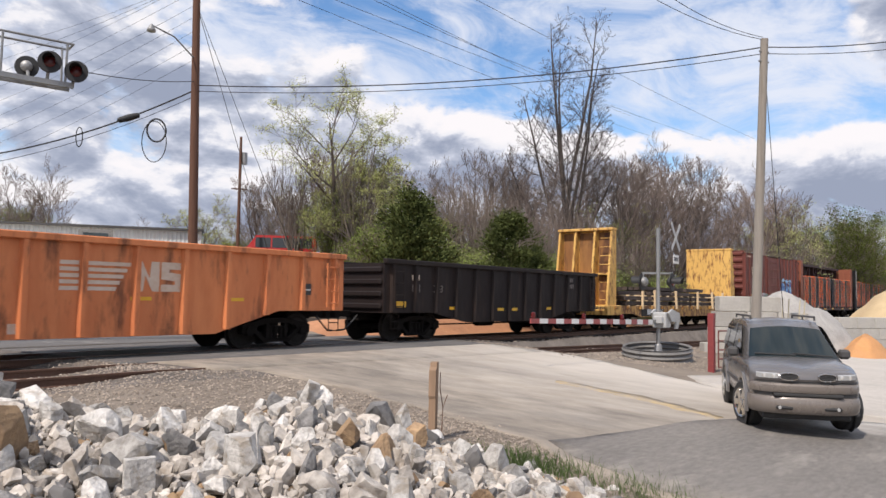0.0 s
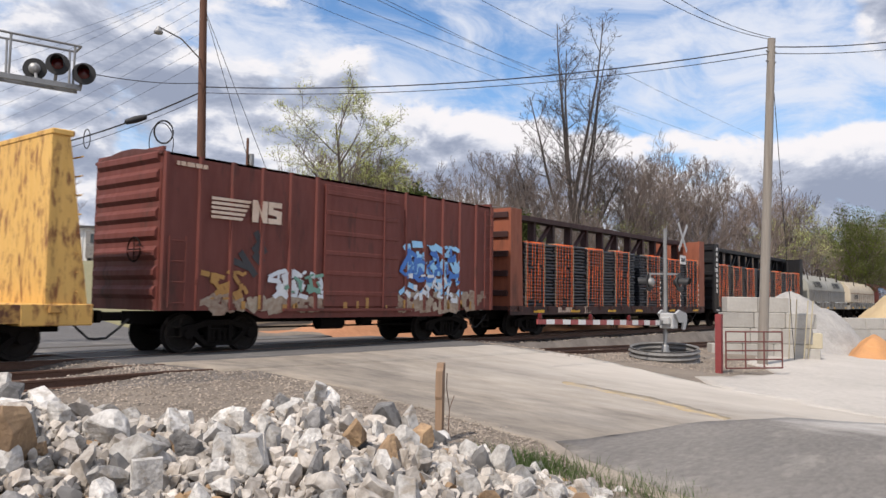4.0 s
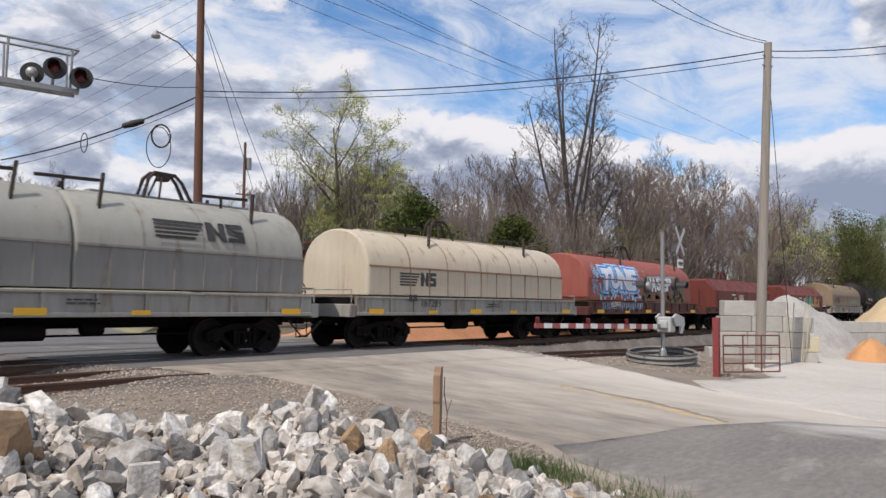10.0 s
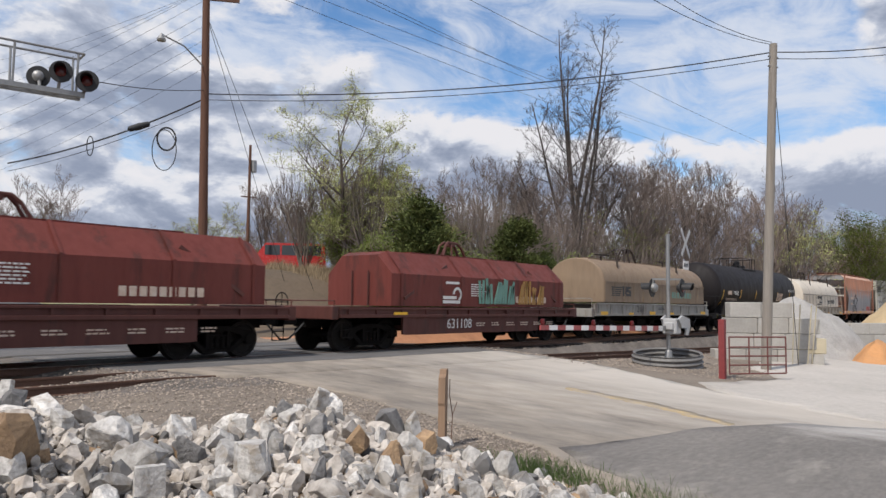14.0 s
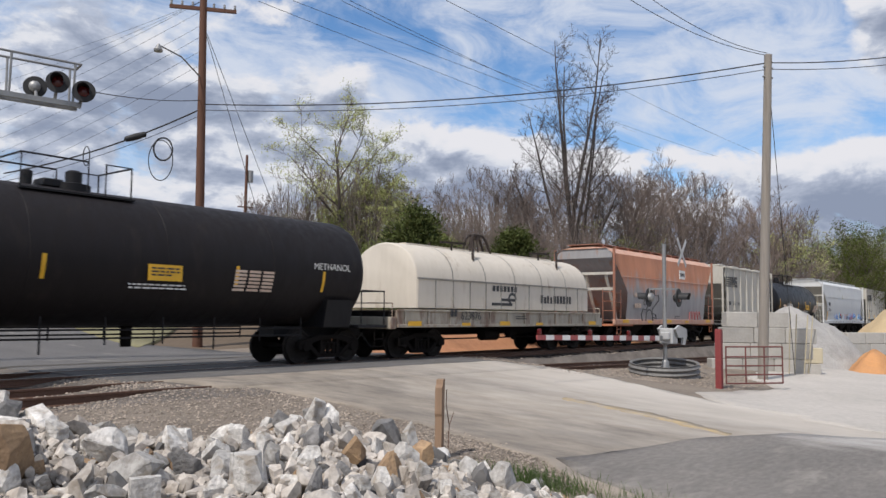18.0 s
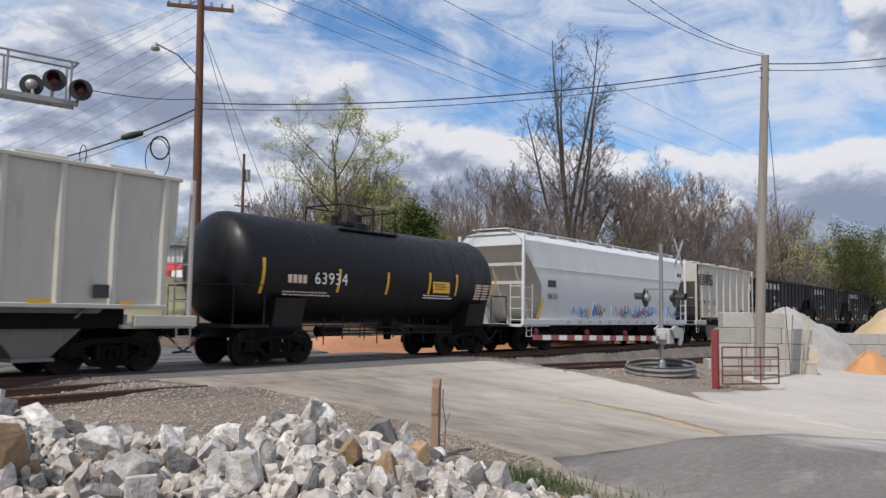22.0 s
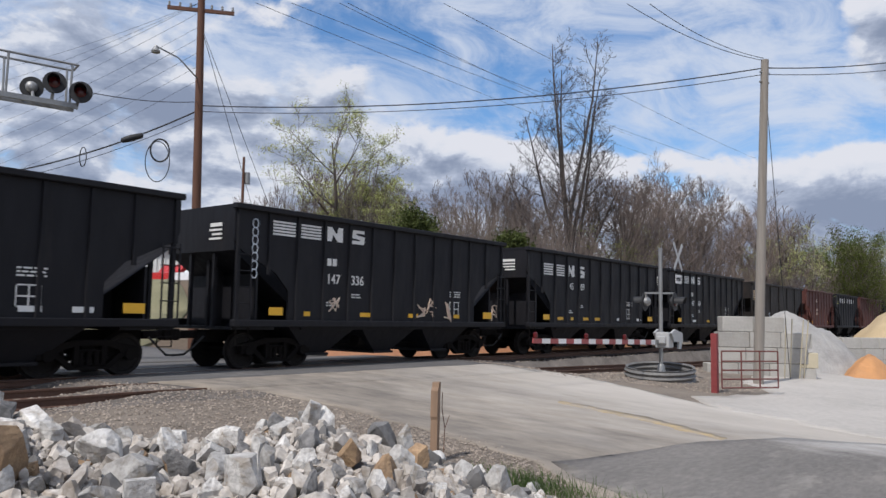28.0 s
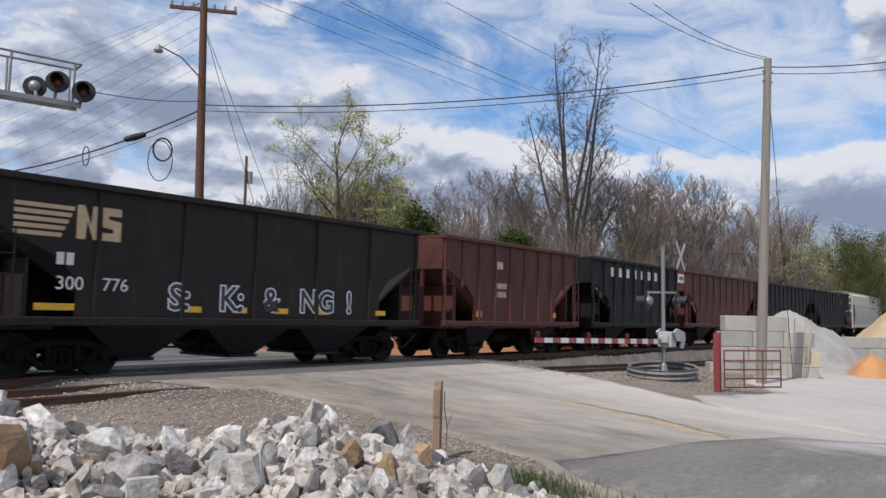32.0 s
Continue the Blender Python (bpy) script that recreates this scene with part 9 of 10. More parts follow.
def loose_gravel():
    """Gravel lying by the tracks and along the road edge, stone by stone."""
    rng = random.Random(31)
    s = Shape()
    spots = []
    for k in range(11000):
        x, y = rng.uniform(1.5, 10.0), rng.uniform(6.2, 12.8)
        if x > 9.7 - 0.12 * max(0, 9 - y) or heap_height(x, y) > 0.1:
            continue
        spots.append((x, y, rng.uniform(0.012, 0.034)))
    for k in range(2600):
        y = rng.uniform(2.8, 8.5)
        x = 8.9 - 0.30 * max(0, 6 - y) + rng.gauss(-0.3, 0.35)
        spots.append((x, y, rng.uniform(0.01, 0.028)))
    for k in range(6000):
        x, y = rng.uniform(20.5, 42), rng.uniform(10.5, 16.3)
        spots.append((x, y, rng.uniform(0.02, 0.05)))
    for k in range(2500):
        x, y = rng.uniform(20.0, 27), rng.uniform(7.2, 11)
        if x < 21.6 - 0.5 * (y - 7.2) * 0.2:
            continue
        spots.append((x, y, rng.uniform(0.015, 0.04)))
    for k in range(4200):
        x, y = rng.uniform(0.0, 8.6), rng.choice((rng.uniform(12.95, 14.3), rng.uniform(14.5, 16.3)))
        spots.append((x, y, rng.uniform(0.018, 0.04)))
    for x, y, r in spots:
        z = land(x, y) + r * 0.3
        a = rng.uniform(0, 6.283)
        c, d = math.cos(a) * r, math.sin(a) * r
        e, f = rng.uniform(0.6, 1.0), rng.uniform(0.5, 0.9)
        s.add([(x + c, y + d, z), (x - d * e, y + c * e, z), (x - c, y - d, z + r * 0.2), (x + d * e, y - c * e, z), (x + rng.uniform(-0.4, 0.4) * r, y + rng.uniform(-0.4, 0.4) * r, z + r * f)],
              [(0, 1, 4), (1, 2, 4), (2, 3, 4), (3, 0, 4)])
    thing("loose_gravel", "loose grey-brown gravel beside the tracks and road", "gravel", kind="stuff", data=s.mesh("loose_gravel", M_CHIP, tidy=False))


loose_gravel()


def wooden_stake():
    x, y = 7.75, 6.25
    st = thing("wooden_stake", "short weathered wooden stake with a dry twig", "stake", (x, y, land(x, y) - 0.1))
    s = Shape().prism([(-0.035, 0.0), (-0.045, 0.62), (-0.062, 0.66), (-0.06, 0.98), (-0.03, 1.02), (-0.02, 1.08), (0.05, 1.09), (0.055, 0.0)], -0.045, 0.045, axis=1)
    part("post", s, surface("weathered_stake", (0.31, 0.20, 0.125), (0.20, 0.135, 0.09), rough=0.85, grain=14, stretch=(1, 1, 0.1), bump=0.4), st, at=(0, 0, 0, 0, 2, 20))
    s = Shape().path([(0.12, -0.05, 0.1), (0.16, -0.04, 0.5), (0.12, -0.02, 0.75), (0.15, 0.0, 0.95)], 0.006, 5).path([(0.16, -0.04, 0.5), (0.24, -0.05, 0.66)], 0.005, 5)
    part("twig", s, M_POLE, st)


wooden_stake()


def grass_tufts():
    rng = random.Random(9)
    s = Shape()
    for k in range(1500):
        q = rng.random()
        if q < 0.75:
            x, y = 7.75 + rng.gauss(0, 0.28) - 0.25, 4.7 + rng.gauss(0, 0.42)
        else:
            x, y = 7.4 + rng.gauss(0, 0.3), 3.3 + rng.gauss(0, 0.35)
        z = land(x, y) - 0.02
        h, a = rng.uniform(0.06, 0.22), rng.uniform(0, 6.283)
        dx, dy, w = math.cos(a) * h * 0.45, math.sin(a) * h * 0.45, 0.006
        s.add([(x - w, y, z), (x + w, y, z), (x + dx * 0.5 + w * 0.7, y + dy * 0.5, z + h * 0.65), (x + dx * 0.5 - w * 0.7, y + dy * 0.5, z + h * 0.65), (x + dx, y + dy, z + h)], [(0, 1, 2, 3), (3, 2, 4)])
    thing("grass", "tufts of fresh green grass at the road edge", "grass", kind="stuff", data=s.mesh("grass", M_GRASS, tidy=False))


grass_tufts()


# ---- trees ----
M_BARK = surface("grey_brown_bark", (0.16, 0.128, 0.107), (0.105, 0.084, 0.071), rough=0.9, grain=14, stretch=(1, 1, 0.25), bump=0.6)
M_BARKTALL = surface("grey_upright_bark", (0.085, 0.068, 0.06), (0.055, 0.045, 0.039), rough=0.9, grain=14, stretch=(1, 1, 0.25), bump=0.6)
M_BARKLIGHT = surface("light_bark", (0.215, 0.185, 0.15), (0.15, 0.125, 0.10), rough=0.9, grain=14, stretch=(1, 1, 0.25), bump=0.6)
M_TWIG = surface("reddish_twigs", (0.205, 0.16, 0.137), (0.135, 0.106, 0.09), rough=0.9, bump=0, vary=0.25)
M_LEAF = surface("fresh_yellow_green_leaves", (0.235, 0.25, 0.075), (0.165, 0.185, 0.055), rough=0.7, bump=0, island=True, vary=0.35, gloss=0.12)
M_LEAFPALE = surface("pale_yellow_green_leaves", (0.34, 0.36, 0.13), (0.25, 0.27, 0.09), rough=0.7, bump=0, island=True, vary=0.35, gloss=0.12)
M_LEAF2 = surface("spring_green_leaves", (0.205, 0.245, 0.065), (0.145, 0.185, 0.05), rough=0.7, bump=0, island=True, vary=0.35, gloss=0.12)
M_STALK = surface("dry_stalks", (0.30, 0.235, 0.15), (0.20, 0.15, 0.095), rough=0.9, bump=0, island=True, vary=0.35, gloss=0.1)
M_CEDAR = surface("dark_cedar_needles", (0.105, 0.125, 0.04), (0.05, 0.066, 0.024), rough=0.85, bump=0, island=True, vary=0.4, gloss=0.08)


def grow(seed, height, spread, trunk_r, levels, kids, up=0.35, lean=0.0, twist=0.5, first=0.3, multi=1, fork=0.22):
    """Branches as a list of (points, radii, level), grown from the foot."""
    rng = random.Random(seed)
    out = []

    def shoot(p, d, length, r, level):
        n = 5 if level < 2 else 3
        pts, rad = [p.copy()], [r]
        for k in range(n):
            d = (d + Vector((rng.gauss(0, 0.13), rng.gauss(0, 0.13), rng.gauss(0, 0.08) + up * 0.16)) * twist).normalized()
            p = p + d * (length / n)
            pts.append(p.copy())
            rad.append(r * (1 - 0.75 * (k + 1) / n))
        out.append((pts, rad, level))
        if level >= levels:
            return
        m = kids[min(level, len(kids) - 1)]
        for k in range(m):
            q = first + (1 - first) * (k + rng.random() * 0.8) / m if level == 0 else 0.2 + 0.8 * (k + rng.random()) / m
            q = min(q, 0.98)
            i = min(n - 1, int(q * n))
            at = pts[i].lerp(pts[i + 1], q * n - i)
            base = (pts[i + 1] - pts[i]).normalized()
            side = base.orthogonal().normalized()
            side.rotate(Matrix.Rotation(rng.uniform(0, 6.283), 3, base))
            way = (base * (1.0 - spread * 0.5) + side * spread * rng.uniform(0.7, 1.2) + Vector((0, 0, up))).normalized()
            shoot(at, way, length * rng.uniform(0.42, 0.62) * (1.15 - 0.45 * q), max(0.006, r * (1 - 0.7 * q) * 0.6), level + 1)

    for k in range(multi):
        a = rng.uniform(0, 6.283)
        shoot(Vector((0.2 * math.cos(a) * (multi > 1), 0.2 * math.sin(a) * (multi > 1), 0)), Vector((math.cos(a) * (fork if multi > 1 else lean), math.sin(a) * (fork if multi > 1 else 0), 1)).normalized(), height * rng.uniform(0.62, 0.72) if multi > 1 else height * 0.72, trunk_r, 0)
    return out


def wood_mesh(name, branches, material, lo, hi, thin=0.0):
    s = Shape()
    for pts, rad, level in branches:
        if not lo <= level <= hi:
            continue
        sides = (7, 5, 4, 3, 3, 3)[level]
        for k in range(len(pts) - 1):
            s.tube(pts[k], pts[k + 1], max(thin, rad[k]), sides, max(thin * 0.7, rad[k + 1]), caps=False)
    return s.mesh(name, material, 60, tidy=False)


def leaf_mesh(name, branches, material, level, per, size, seed, scatter=0.5, flat=0.6):
    rng = random.Random(seed)
    s = Shape()
    for pts, rad, lv in branches:
        if lv < level:
            continue
        for k in range(per):
            i = rng.randrange(len(pts) - 1)
            p = pts[i].lerp(pts[i + 1], rng.random()) + Vector((rng.gauss(0, 1), rng.gauss(0, 1), rng.gauss(0, 1) * flat)) * scatter
            a = Vector((rng.gauss(0, 1), rng.gauss(0, 1), rng.gauss(0, 0.6))).normalized()
            b = a.orthogonal().normalized()
            l = size * rng.uniform(0.6, 1.3)
            s.add([p - b * l * 0.35, p + a * l * 0.5 - b * 0.0, p + b * l * 0.35, p - a * l * 0.5], [(0, 1, 2, 3)])
    return s.mesh(name, material, tidy=False)


def tree_kind(name, label, seed, height, spread, r, levels, kids, bark, leaf=None, per=0, size=0.1, scatter=0.4, leaf_level=None, thin=0.012, **more):
    br = grow(seed, height, spread, r, levels, kids, **more)
    t = thing(name, label, "tree", (0, 0, -60))
    part("trunk", wood_mesh("trunk", br, bark, 0, 1, thin), None, t)
    part("crown", wood_mesh("crown", br, bark if bark is M_BARKTALL else M_TWIG, 2, 9, thin), None, t)
    if leaf is not None:
        part("leaves", leaf_mesh("leaves", br, leaf, levels if leaf_level is None else leaf_level, per, size, seed, scatter), None, t)
    return t


def cedar_kind(label, seed, height, width):
    """A shaggy young cedar: uneven boughs of thin sprays round a trunk, open at the edges."""
    rng = random.Random(seed)
    t = thing("cedar_tree", label, "tree", (0, 0, -60))
    part("trunk", Shape().tube((0, 0, -0.2), (0, 0, height * 0.95), 0.13, 8, 0.02), M_BARK, t, smooth=60)
    s = Shape()
    for k in range(120):
        h = rng.random() ** 1.1
        a = rng.uniform(0, 6.283)
        reach = 0.74 * width * ((1 - h) ** 0.55) * rng.uniform(0.4, 1.25) + 0.2
        foot = Vector((0, 0, height * (0.05 + 0.85 * h)))
        tip = foot + Vector((math.cos(a) * reach, math.sin(a) * reach, reach * rng.uniform(0.15, 0.7)))
        for j in range(150):
            q = rng.uniform(0.15, 1.0) ** 0.7
            r = 0.34 * (1.1 - 0.6 * q)
            p = foot.lerp(tip, q) + Vector((rng.gauss(0, r), rng.gauss(0, r), rng.gauss(0, r * 0.75)))
            d = Vector((math.cos(a) + rng.gauss(0, 0.6), math.sin(a) + rng.gauss(0, 0.6), 0.6 + rng.gauss(0, 0.5))).normalized()
            b = d.orthogonal().normalized()
            b.rotate(Matrix.Rotation(rng.uniform(0, 6.283), 3, d))
            l = rng.uniform(0.10, 0.24)
            s.add([p - d * l * 0.4, p + b * l * 0.17, p + d * l * 0.6, p - b * l * 0.17], [(0, 1, 2, 3)])
    part("crown", s, M_CEDAR, t, tidy=False)
    return t


def upright_tree(label, seed, height, bark):
    """A tall bare tree that forks low into several near-parallel stems with fine side branches."""
    rng = random.Random(seed)
    out = []

    def limb(p, d, length, r, level, lift):
        n = 7 if level == 0 else 5 if level == 1 else 3
        pts, rad = [p.copy()], [r]
        for k in range(n):
            d = (d + Vector((rng.gauss(0, 0.035 if level == 0 else 0.09), rng.gauss(0, 0.035 if level == 0 else 0.09), lift))).normalized()
            p = p + d * (length / n)
            pts.append(p.copy())
            rad.append(r * (1 - 0.82 * (k + 1) / n))
        out.append((pts, rad, level))
        return pts, rad

    def branch(pts, rad, level, count, lo, reach, lift, last):
        m = len(pts) - 1
        for k in range(count):
            q = lo + (0.97 - lo) * (k + rng.random()) / count
            i = min(m - 1, int(q * m))
            at = pts[i].lerp(pts[i + 1], q * m - i)
            base = (pts[i + 1] - pts[i]).normalized()
            side = base.orthogonal().normalized()
            side.rotate(Matrix.Rotation(rng.uniform(0, 6.283), 3, base))
            length = reach * rng.uniform(0.6, 1.2) * (1.15 - 0.65 * q)
            way = (base * rng.uniform(0.35, 0.75) + side).normalized()
            r = min(rad[i] * 0.5, 0.007 + 0.009 * length)
            p2, r2 = limb(at, way, length, r, level, lift)
            if level < last:
                branch(p2, r2, level + 1, (0, 8, 5, 3)[level] if level < 3 else 3, 0.2, length * 0.45, lift * 0.8, last)

    trunk, tr = limb(Vector((0, 0, -0.2)), Vector((0, 0, 1)), height * 0.34, 0.42, 0, 0.3)
    for a, lean, tall, start in ((2.6, 0.27, 0.62, 0.62), (2.3, 0.16, 0.68, 0.85), (2.0, 0.07, 0.71, 1.0), (-0.9, 0.05, 0.73, 1.0), (-0.4, 0.14, 0.70, 0.9), (-0.6, 0.27, 0.64, 0.7), (2.5, 0.55, 0.44, 0.5), (-0.7, 0.62, 0.50, 0.55)):
        foot = trunk[max(2, int(start * 7))].copy()
        p, r = limb(foot, Vector((math.cos(a) * lean, math.sin(a) * lean, 1)).normalized(), height * tall * rng.uniform(0.96, 1.04), 0.15, 0, 0.06)
        branch(p, r, 1, 18, 0.12, height * 0.19, 0.20, 3)
    t = thing("bare_tree", label, "tree", (0, 0, -60))
    part("trunk", wood_mesh("trunk", out, bark, 0, 0, 0.02), None, t)
    part("crown", wood_mesh("crown", out, bark, 1, 9, 0.010), None, t)
    return t


def woods():
    """The trees beyond the line, kind by kind."""
    rng = random.Random(23)
    tall = upright_tree("tall bare tree with many upright limbs, not yet in leaf", 3, 18.8, M_BARKTALL)
    leafy = tree_kind("leafing_tree", "slender tree with its first pale green leaves", 12, 11.8, 0.95, 0.17, 4, (8, 5, 4, 3), M_BARK, M_LEAFPALE, 15, 0.10, 0.20, up=0.30, first=0.30, thin=0.012, multi=2, fork=0.16)
    sparse = tree_kind("leafing_tree", "open small tree with scattered white-green buds", 14, 9.0, 0.9, 0.13, 4, (8, 5, 4, 3), M_BARK, M_LEAFPALE, 6, 0.10, 0.15, up=0.3, first=0.2, thin=0.014, multi=2, fork=0.2)
    bare = [tree_kind("bare_tree", "bare grey-brown woodland tree in early spring", 30 + k, (12.0, 11.0, 13.0)[k], 0.74, 0.15, 4, (8, 6, 5, 3), M_BARKLIGHT if k == 1 else M_BARK, thin=0.013, up=0.42, first=0.10, multi=(2, 3, 2)[k]) for k in range(3)]
    green = [tree_kind("leafing_tree", "woodland tree with a haze of fresh green leaves", 50 + k, (10.5, 12.0)[k], 0.8, 0.15, 3, (10, 7, 6), M_BARK, (M_LEAF, M_LEAF2)[k], (22, 20)[k], 0.12, 0.34, up=0.35, first=0.08, multi=3, leaf_level=2) for k in range(2)]
    bush = [tree_kind("shrub", "tangled leafing shrub on the bank", 70 + k, 4.6, 0.9, 0.05, 3, (8, 6, 5), M_BARK, (M_LEAF, M_LEAF2)[k], (9, 7)[k], 0.085, 0.24, up=0.3, first=0.05, multi=6, leaf_level=2, thin=0.010) for k in range(2)]
    thicket = [tree_kind("sapling_thicket", "thicket of thin pale bare saplings", 80 + k, 7.0, 0.5, 0.045, 2, (7, 5), M_BARKLIGHT, thin=0.012, up=0.6, first=0.15, multi=14) for k in range(2)]
    cedars = [cedar_kind("dark green young cedar on the bank", 4, 6.2, 3.0), cedar_kind("bright dark green young cedar on the bank", 9, 5.4, 2.8)]
    used = set()

    def put(kind, way, depth, scale=1.0, turn=None, sink=0.0):
        x, y = way[0] * depth, way[1] * depth
        m = pose(x, y, land(x, y) - sink, 0, 0, rng.uniform(0, 360) if turn is None else turn)
        if kind.name not in used:
            used.add(kind.name)
            kind.matrix_basis = m
            kind.scale = (scale, scale, scale)
            return kind
        o = copy_thing(kind, m)
        o.scale = (scale, scale, scale)
        return o

    def way(px):
        """The level direction of a column of the view."""
        a = radians(38.5) - math.atan((px - 784) / 1380)
        return math.cos(a) / math.cos(math.atan((px - 784) / 1380)), math.sin(a) / math.cos(math.atan((px - 784) / 1380))

    put(tall, way(1005), 52, 1.0, 160)
    put(leafy, way(606), 44, 1.0, 10), put(leafy, way(645), 42, 0.62, 80), put(leafy, way(675), 46, 0.66, 200)
    put(sparse, way(355), 72, 1.0), put(sparse, way(390), 80, 0.8), put(sparse, way(1388), 72, 1.28)
    put(cedars[0], way(735), 37, 1.12), put(cedars[1], way(905), 38, 0.98)
    put(cedars[0], way(950), 40, 0.62), put(cedars[1], way(695), 39, 0.62), put(cedars[1], way(768), 40, 0.66)
    for px, dep, sc, kind in ((500, 60, 0.62, bare[1]), (780, 52, 0.7, bare[1]), (830, 55, 0.85, bare[0]), (870, 60, 0.95, bare[2]), (930, 57, 0.9, bare[1]),
                              (985, 46, 0.8, bare[2]), (1060, 60, 1.0, bare[0]), (1100, 54, 0.95, bare[2]), (1135, 66, 1.1, bare[1]), (1180, 58, 1.0, bare[0]), (1215, 68, 1.15, bare[2]), (1250, 62, 1.0, bare[1]), (1290, 72, 1.15, bare[0]),
                              (1320, 66, 0.95, bare[2]), (1360, 74, 1.0, bare[2]), (1400, 80, 0.8, bare[0]), (528, 47, 0.85, thicket[0]), (830, 50, 0.55, sparse), (955, 47, 0.52, sparse), (1085, 52, 0.8, sparse), (1130, 57, 0.85, sparse), (880, 54, 0.6, sparse), (1340, 82, 1.2, bare[1]), (1420, 90, 1.0, bare[0]), (1490, 84, 1.02, green[1]), (1535, 92, 1.0, green[1]), (1452, 95, 0.95, green[1]), (1500, 90, 0.9, green[1]), (1580, 105, 0.8, green[1]),
                              (740, 56, 0.75, bare[2]), (700, 60, 0.85, bare[0]), (590, 60, 0.85, bare[2]), (900, 70, 1.0, bare[0]), (1030, 72, 1.05, bare[1]), (1160, 80, 1.2, bare[2]), (1260, 88, 1.25, bare[0]),
                              (330, 110, 0.8, bare[1]), (260, 100, 0.72, bare[1]), (60, 84, 1.08, bare[1]), (30, 95, 0.9, green[0]), (95, 100, 0.75, bare[2]), (5, 86, 1.1, bare[0]), (-30, 100, 0.9, green[1]), (470, 62, 0.65, bare[2]), (445, 75, 0.7, bare[1])):
        put(kind, way(px), dep, sc * (0.92 if 640 < px < 960 else 1.1))
    for k in range(46):
        px = rng.uniform(570, 1350)
        put(rng.choice(bush), way(px), rng.uniform(38, 56) + max(0, px - 1000) * 0.04, rng.uniform(0.55, 1.0))
    for k in range(26):
        px = 520 + 880 * (k + rng.random()) / 26
        put(rng.choice(thicket), way(px), rng.uniform(42, 62) + max(0, px - 1000) * 0.05, rng.uniform(0.7, 1.15))
    # dry stalks and low scrub along the top of the bank, with cut brush lying in it
    s = Shape()
    for k in range(9000):
        px = rng.uniform(390, 800)
        d = rng.uniform(40.5, 47.5)
        w = way(px)
        x, y = w[0] * d, w[1] * d
        h = rng.uniform(0.25, 0.85) * (0.6 + 0.6 * noise.noise((px * 0.03, d * 0.4, 2.0)))
        if h < 0.15:
            continue
        z, a = land(x, y) - 0.03, rng.uniform(0, 6.283)
        dx, dy, r = math.cos(a) * h * 0.35, math.sin(a) * h * 0.35, 0.014
        s.add([(x - r, y + r, z), (x + r, y - r, z), (x + dx, y + dy, z + h)], [(0, 1, 2)])
    thing("dry_scrub", "dry brown stalks and low scrub on the bank", "scrub", kind="stuff", data=s.mesh("dry_scrub", M_STALK, tidy=False))
    w = way(665)
    x, y = w[0] * 42.5, w[1] * 42.5
    pile = thing("brush_heap", "heap of cut branches and pale debris on the bank", "brush heap", (x, y, land(x, y)))
    s, pale = Shape(), Shape()
    for k in range(260):
        a, q = rng.uniform(0, 6.283), rng.random() ** 0.6
        p = Vector((math.cos(a) * 2.3 * q, math.sin(a) * 1.5 * q, 0.05 + 0.75 * (1 - q) * rng.random()))
        p += Vector((0.62, -0.78, 0)) * rng.uniform(-1.2, 1.2)
        d = Vector((rng.gauss(0, 1), rng.gauss(0, 1), rng.gauss(0.25, 0.35))).normalized() * rng.uniform(0.3, 0.9)
        (pale if k % 4 == 0 else s).tube(p, p + d, rng.uniform(0.012, 0.035), 4, 0.008, caps=False)
    part("branches", s, M_BARK, pile, tidy=False, kind="stuff"), part("pale_debris", pale, M_ARMWHITE, pile, tidy=False, kind="stuff")
    for k in range(10):
        put(rng.choice(bush), way(rng.uniform(400, 520)), rng.uniform(60, 66), rng.uniform(0.45, 0.7))


woods()


# ---- beyond the crossing: the metal shed, cars and small poles ----
M_METALSIDING = surface("white_corrugated_siding", (0.66, 0.66, 0.63), (0.54, 0.54, 0.51), rough=0.5, grain=4, stretch=(1, 1, 0.2), stain=(0.38, 0.35, 0.31), stain_amount=0.2)
M_SHEDROOF = surface("dark_shed_roof_edge", (0.05, 0.05, 0.05), (0.08, 0.075, 0.07), rough=0.6)


def shed():
    a, b = Vector((-8.0, 78.5)), Vector((35.0, 51.3))
    d = (b - a)
    L = d.length
    turn = math.degrees(math.atan2(d.y, d.x))
    z = 3.05
    sh = thing("metal_shed", "long low white corrugated metal shed with a dark roof edge", "shed", (a.x, a.y, z, 0, 0, turn))
    s = Shape()
    n = int(L / 0.3)
    prof = []
    for k in range(n + 1):
        x = L * k / n
        prof += [(x, 0.0), (x + 0.05, -0.04), (x + 0.11, -0.04), (x + 0.16, 0.0)]
    vs = [(x, y, zz) for zz in (0.0, 3.1) for x, y in prof]
    m = len(prof)
    s.add(vs, [(i, i + 1, m + i + 1, m + i) for i in range(m - 1)])
    part("wall", s, M_METALSIDING, sh, tidy=False)
    s = Shape().box(0, L, 0.06, 14, 0, 3.0)
    part("building_body", s, M_METALSIDING, sh)
    s = Shape().prism([(-0.35, 3.08), (7.0, 3.16), (14.4, 3.08), (14.4, 3.24), (7.0, 3.30), (-0.35, 3.24)], -0.3, L + 0.3)
    part("roof", s, M_SHEDROOF, sh)
    for x in (18.0, 25.0):
        s = Shape().box(x, x + 0.9, -0.07, 0.02, 0.0, 2.1)
        part("door", s, M_POLEGREY, sh)
    s = Shape().box(10.2, 11.0, -0.3, -0.05, 1.0, 1.5, 0.02)
    part("meter_box", s, M_GALV, sh)


shed()


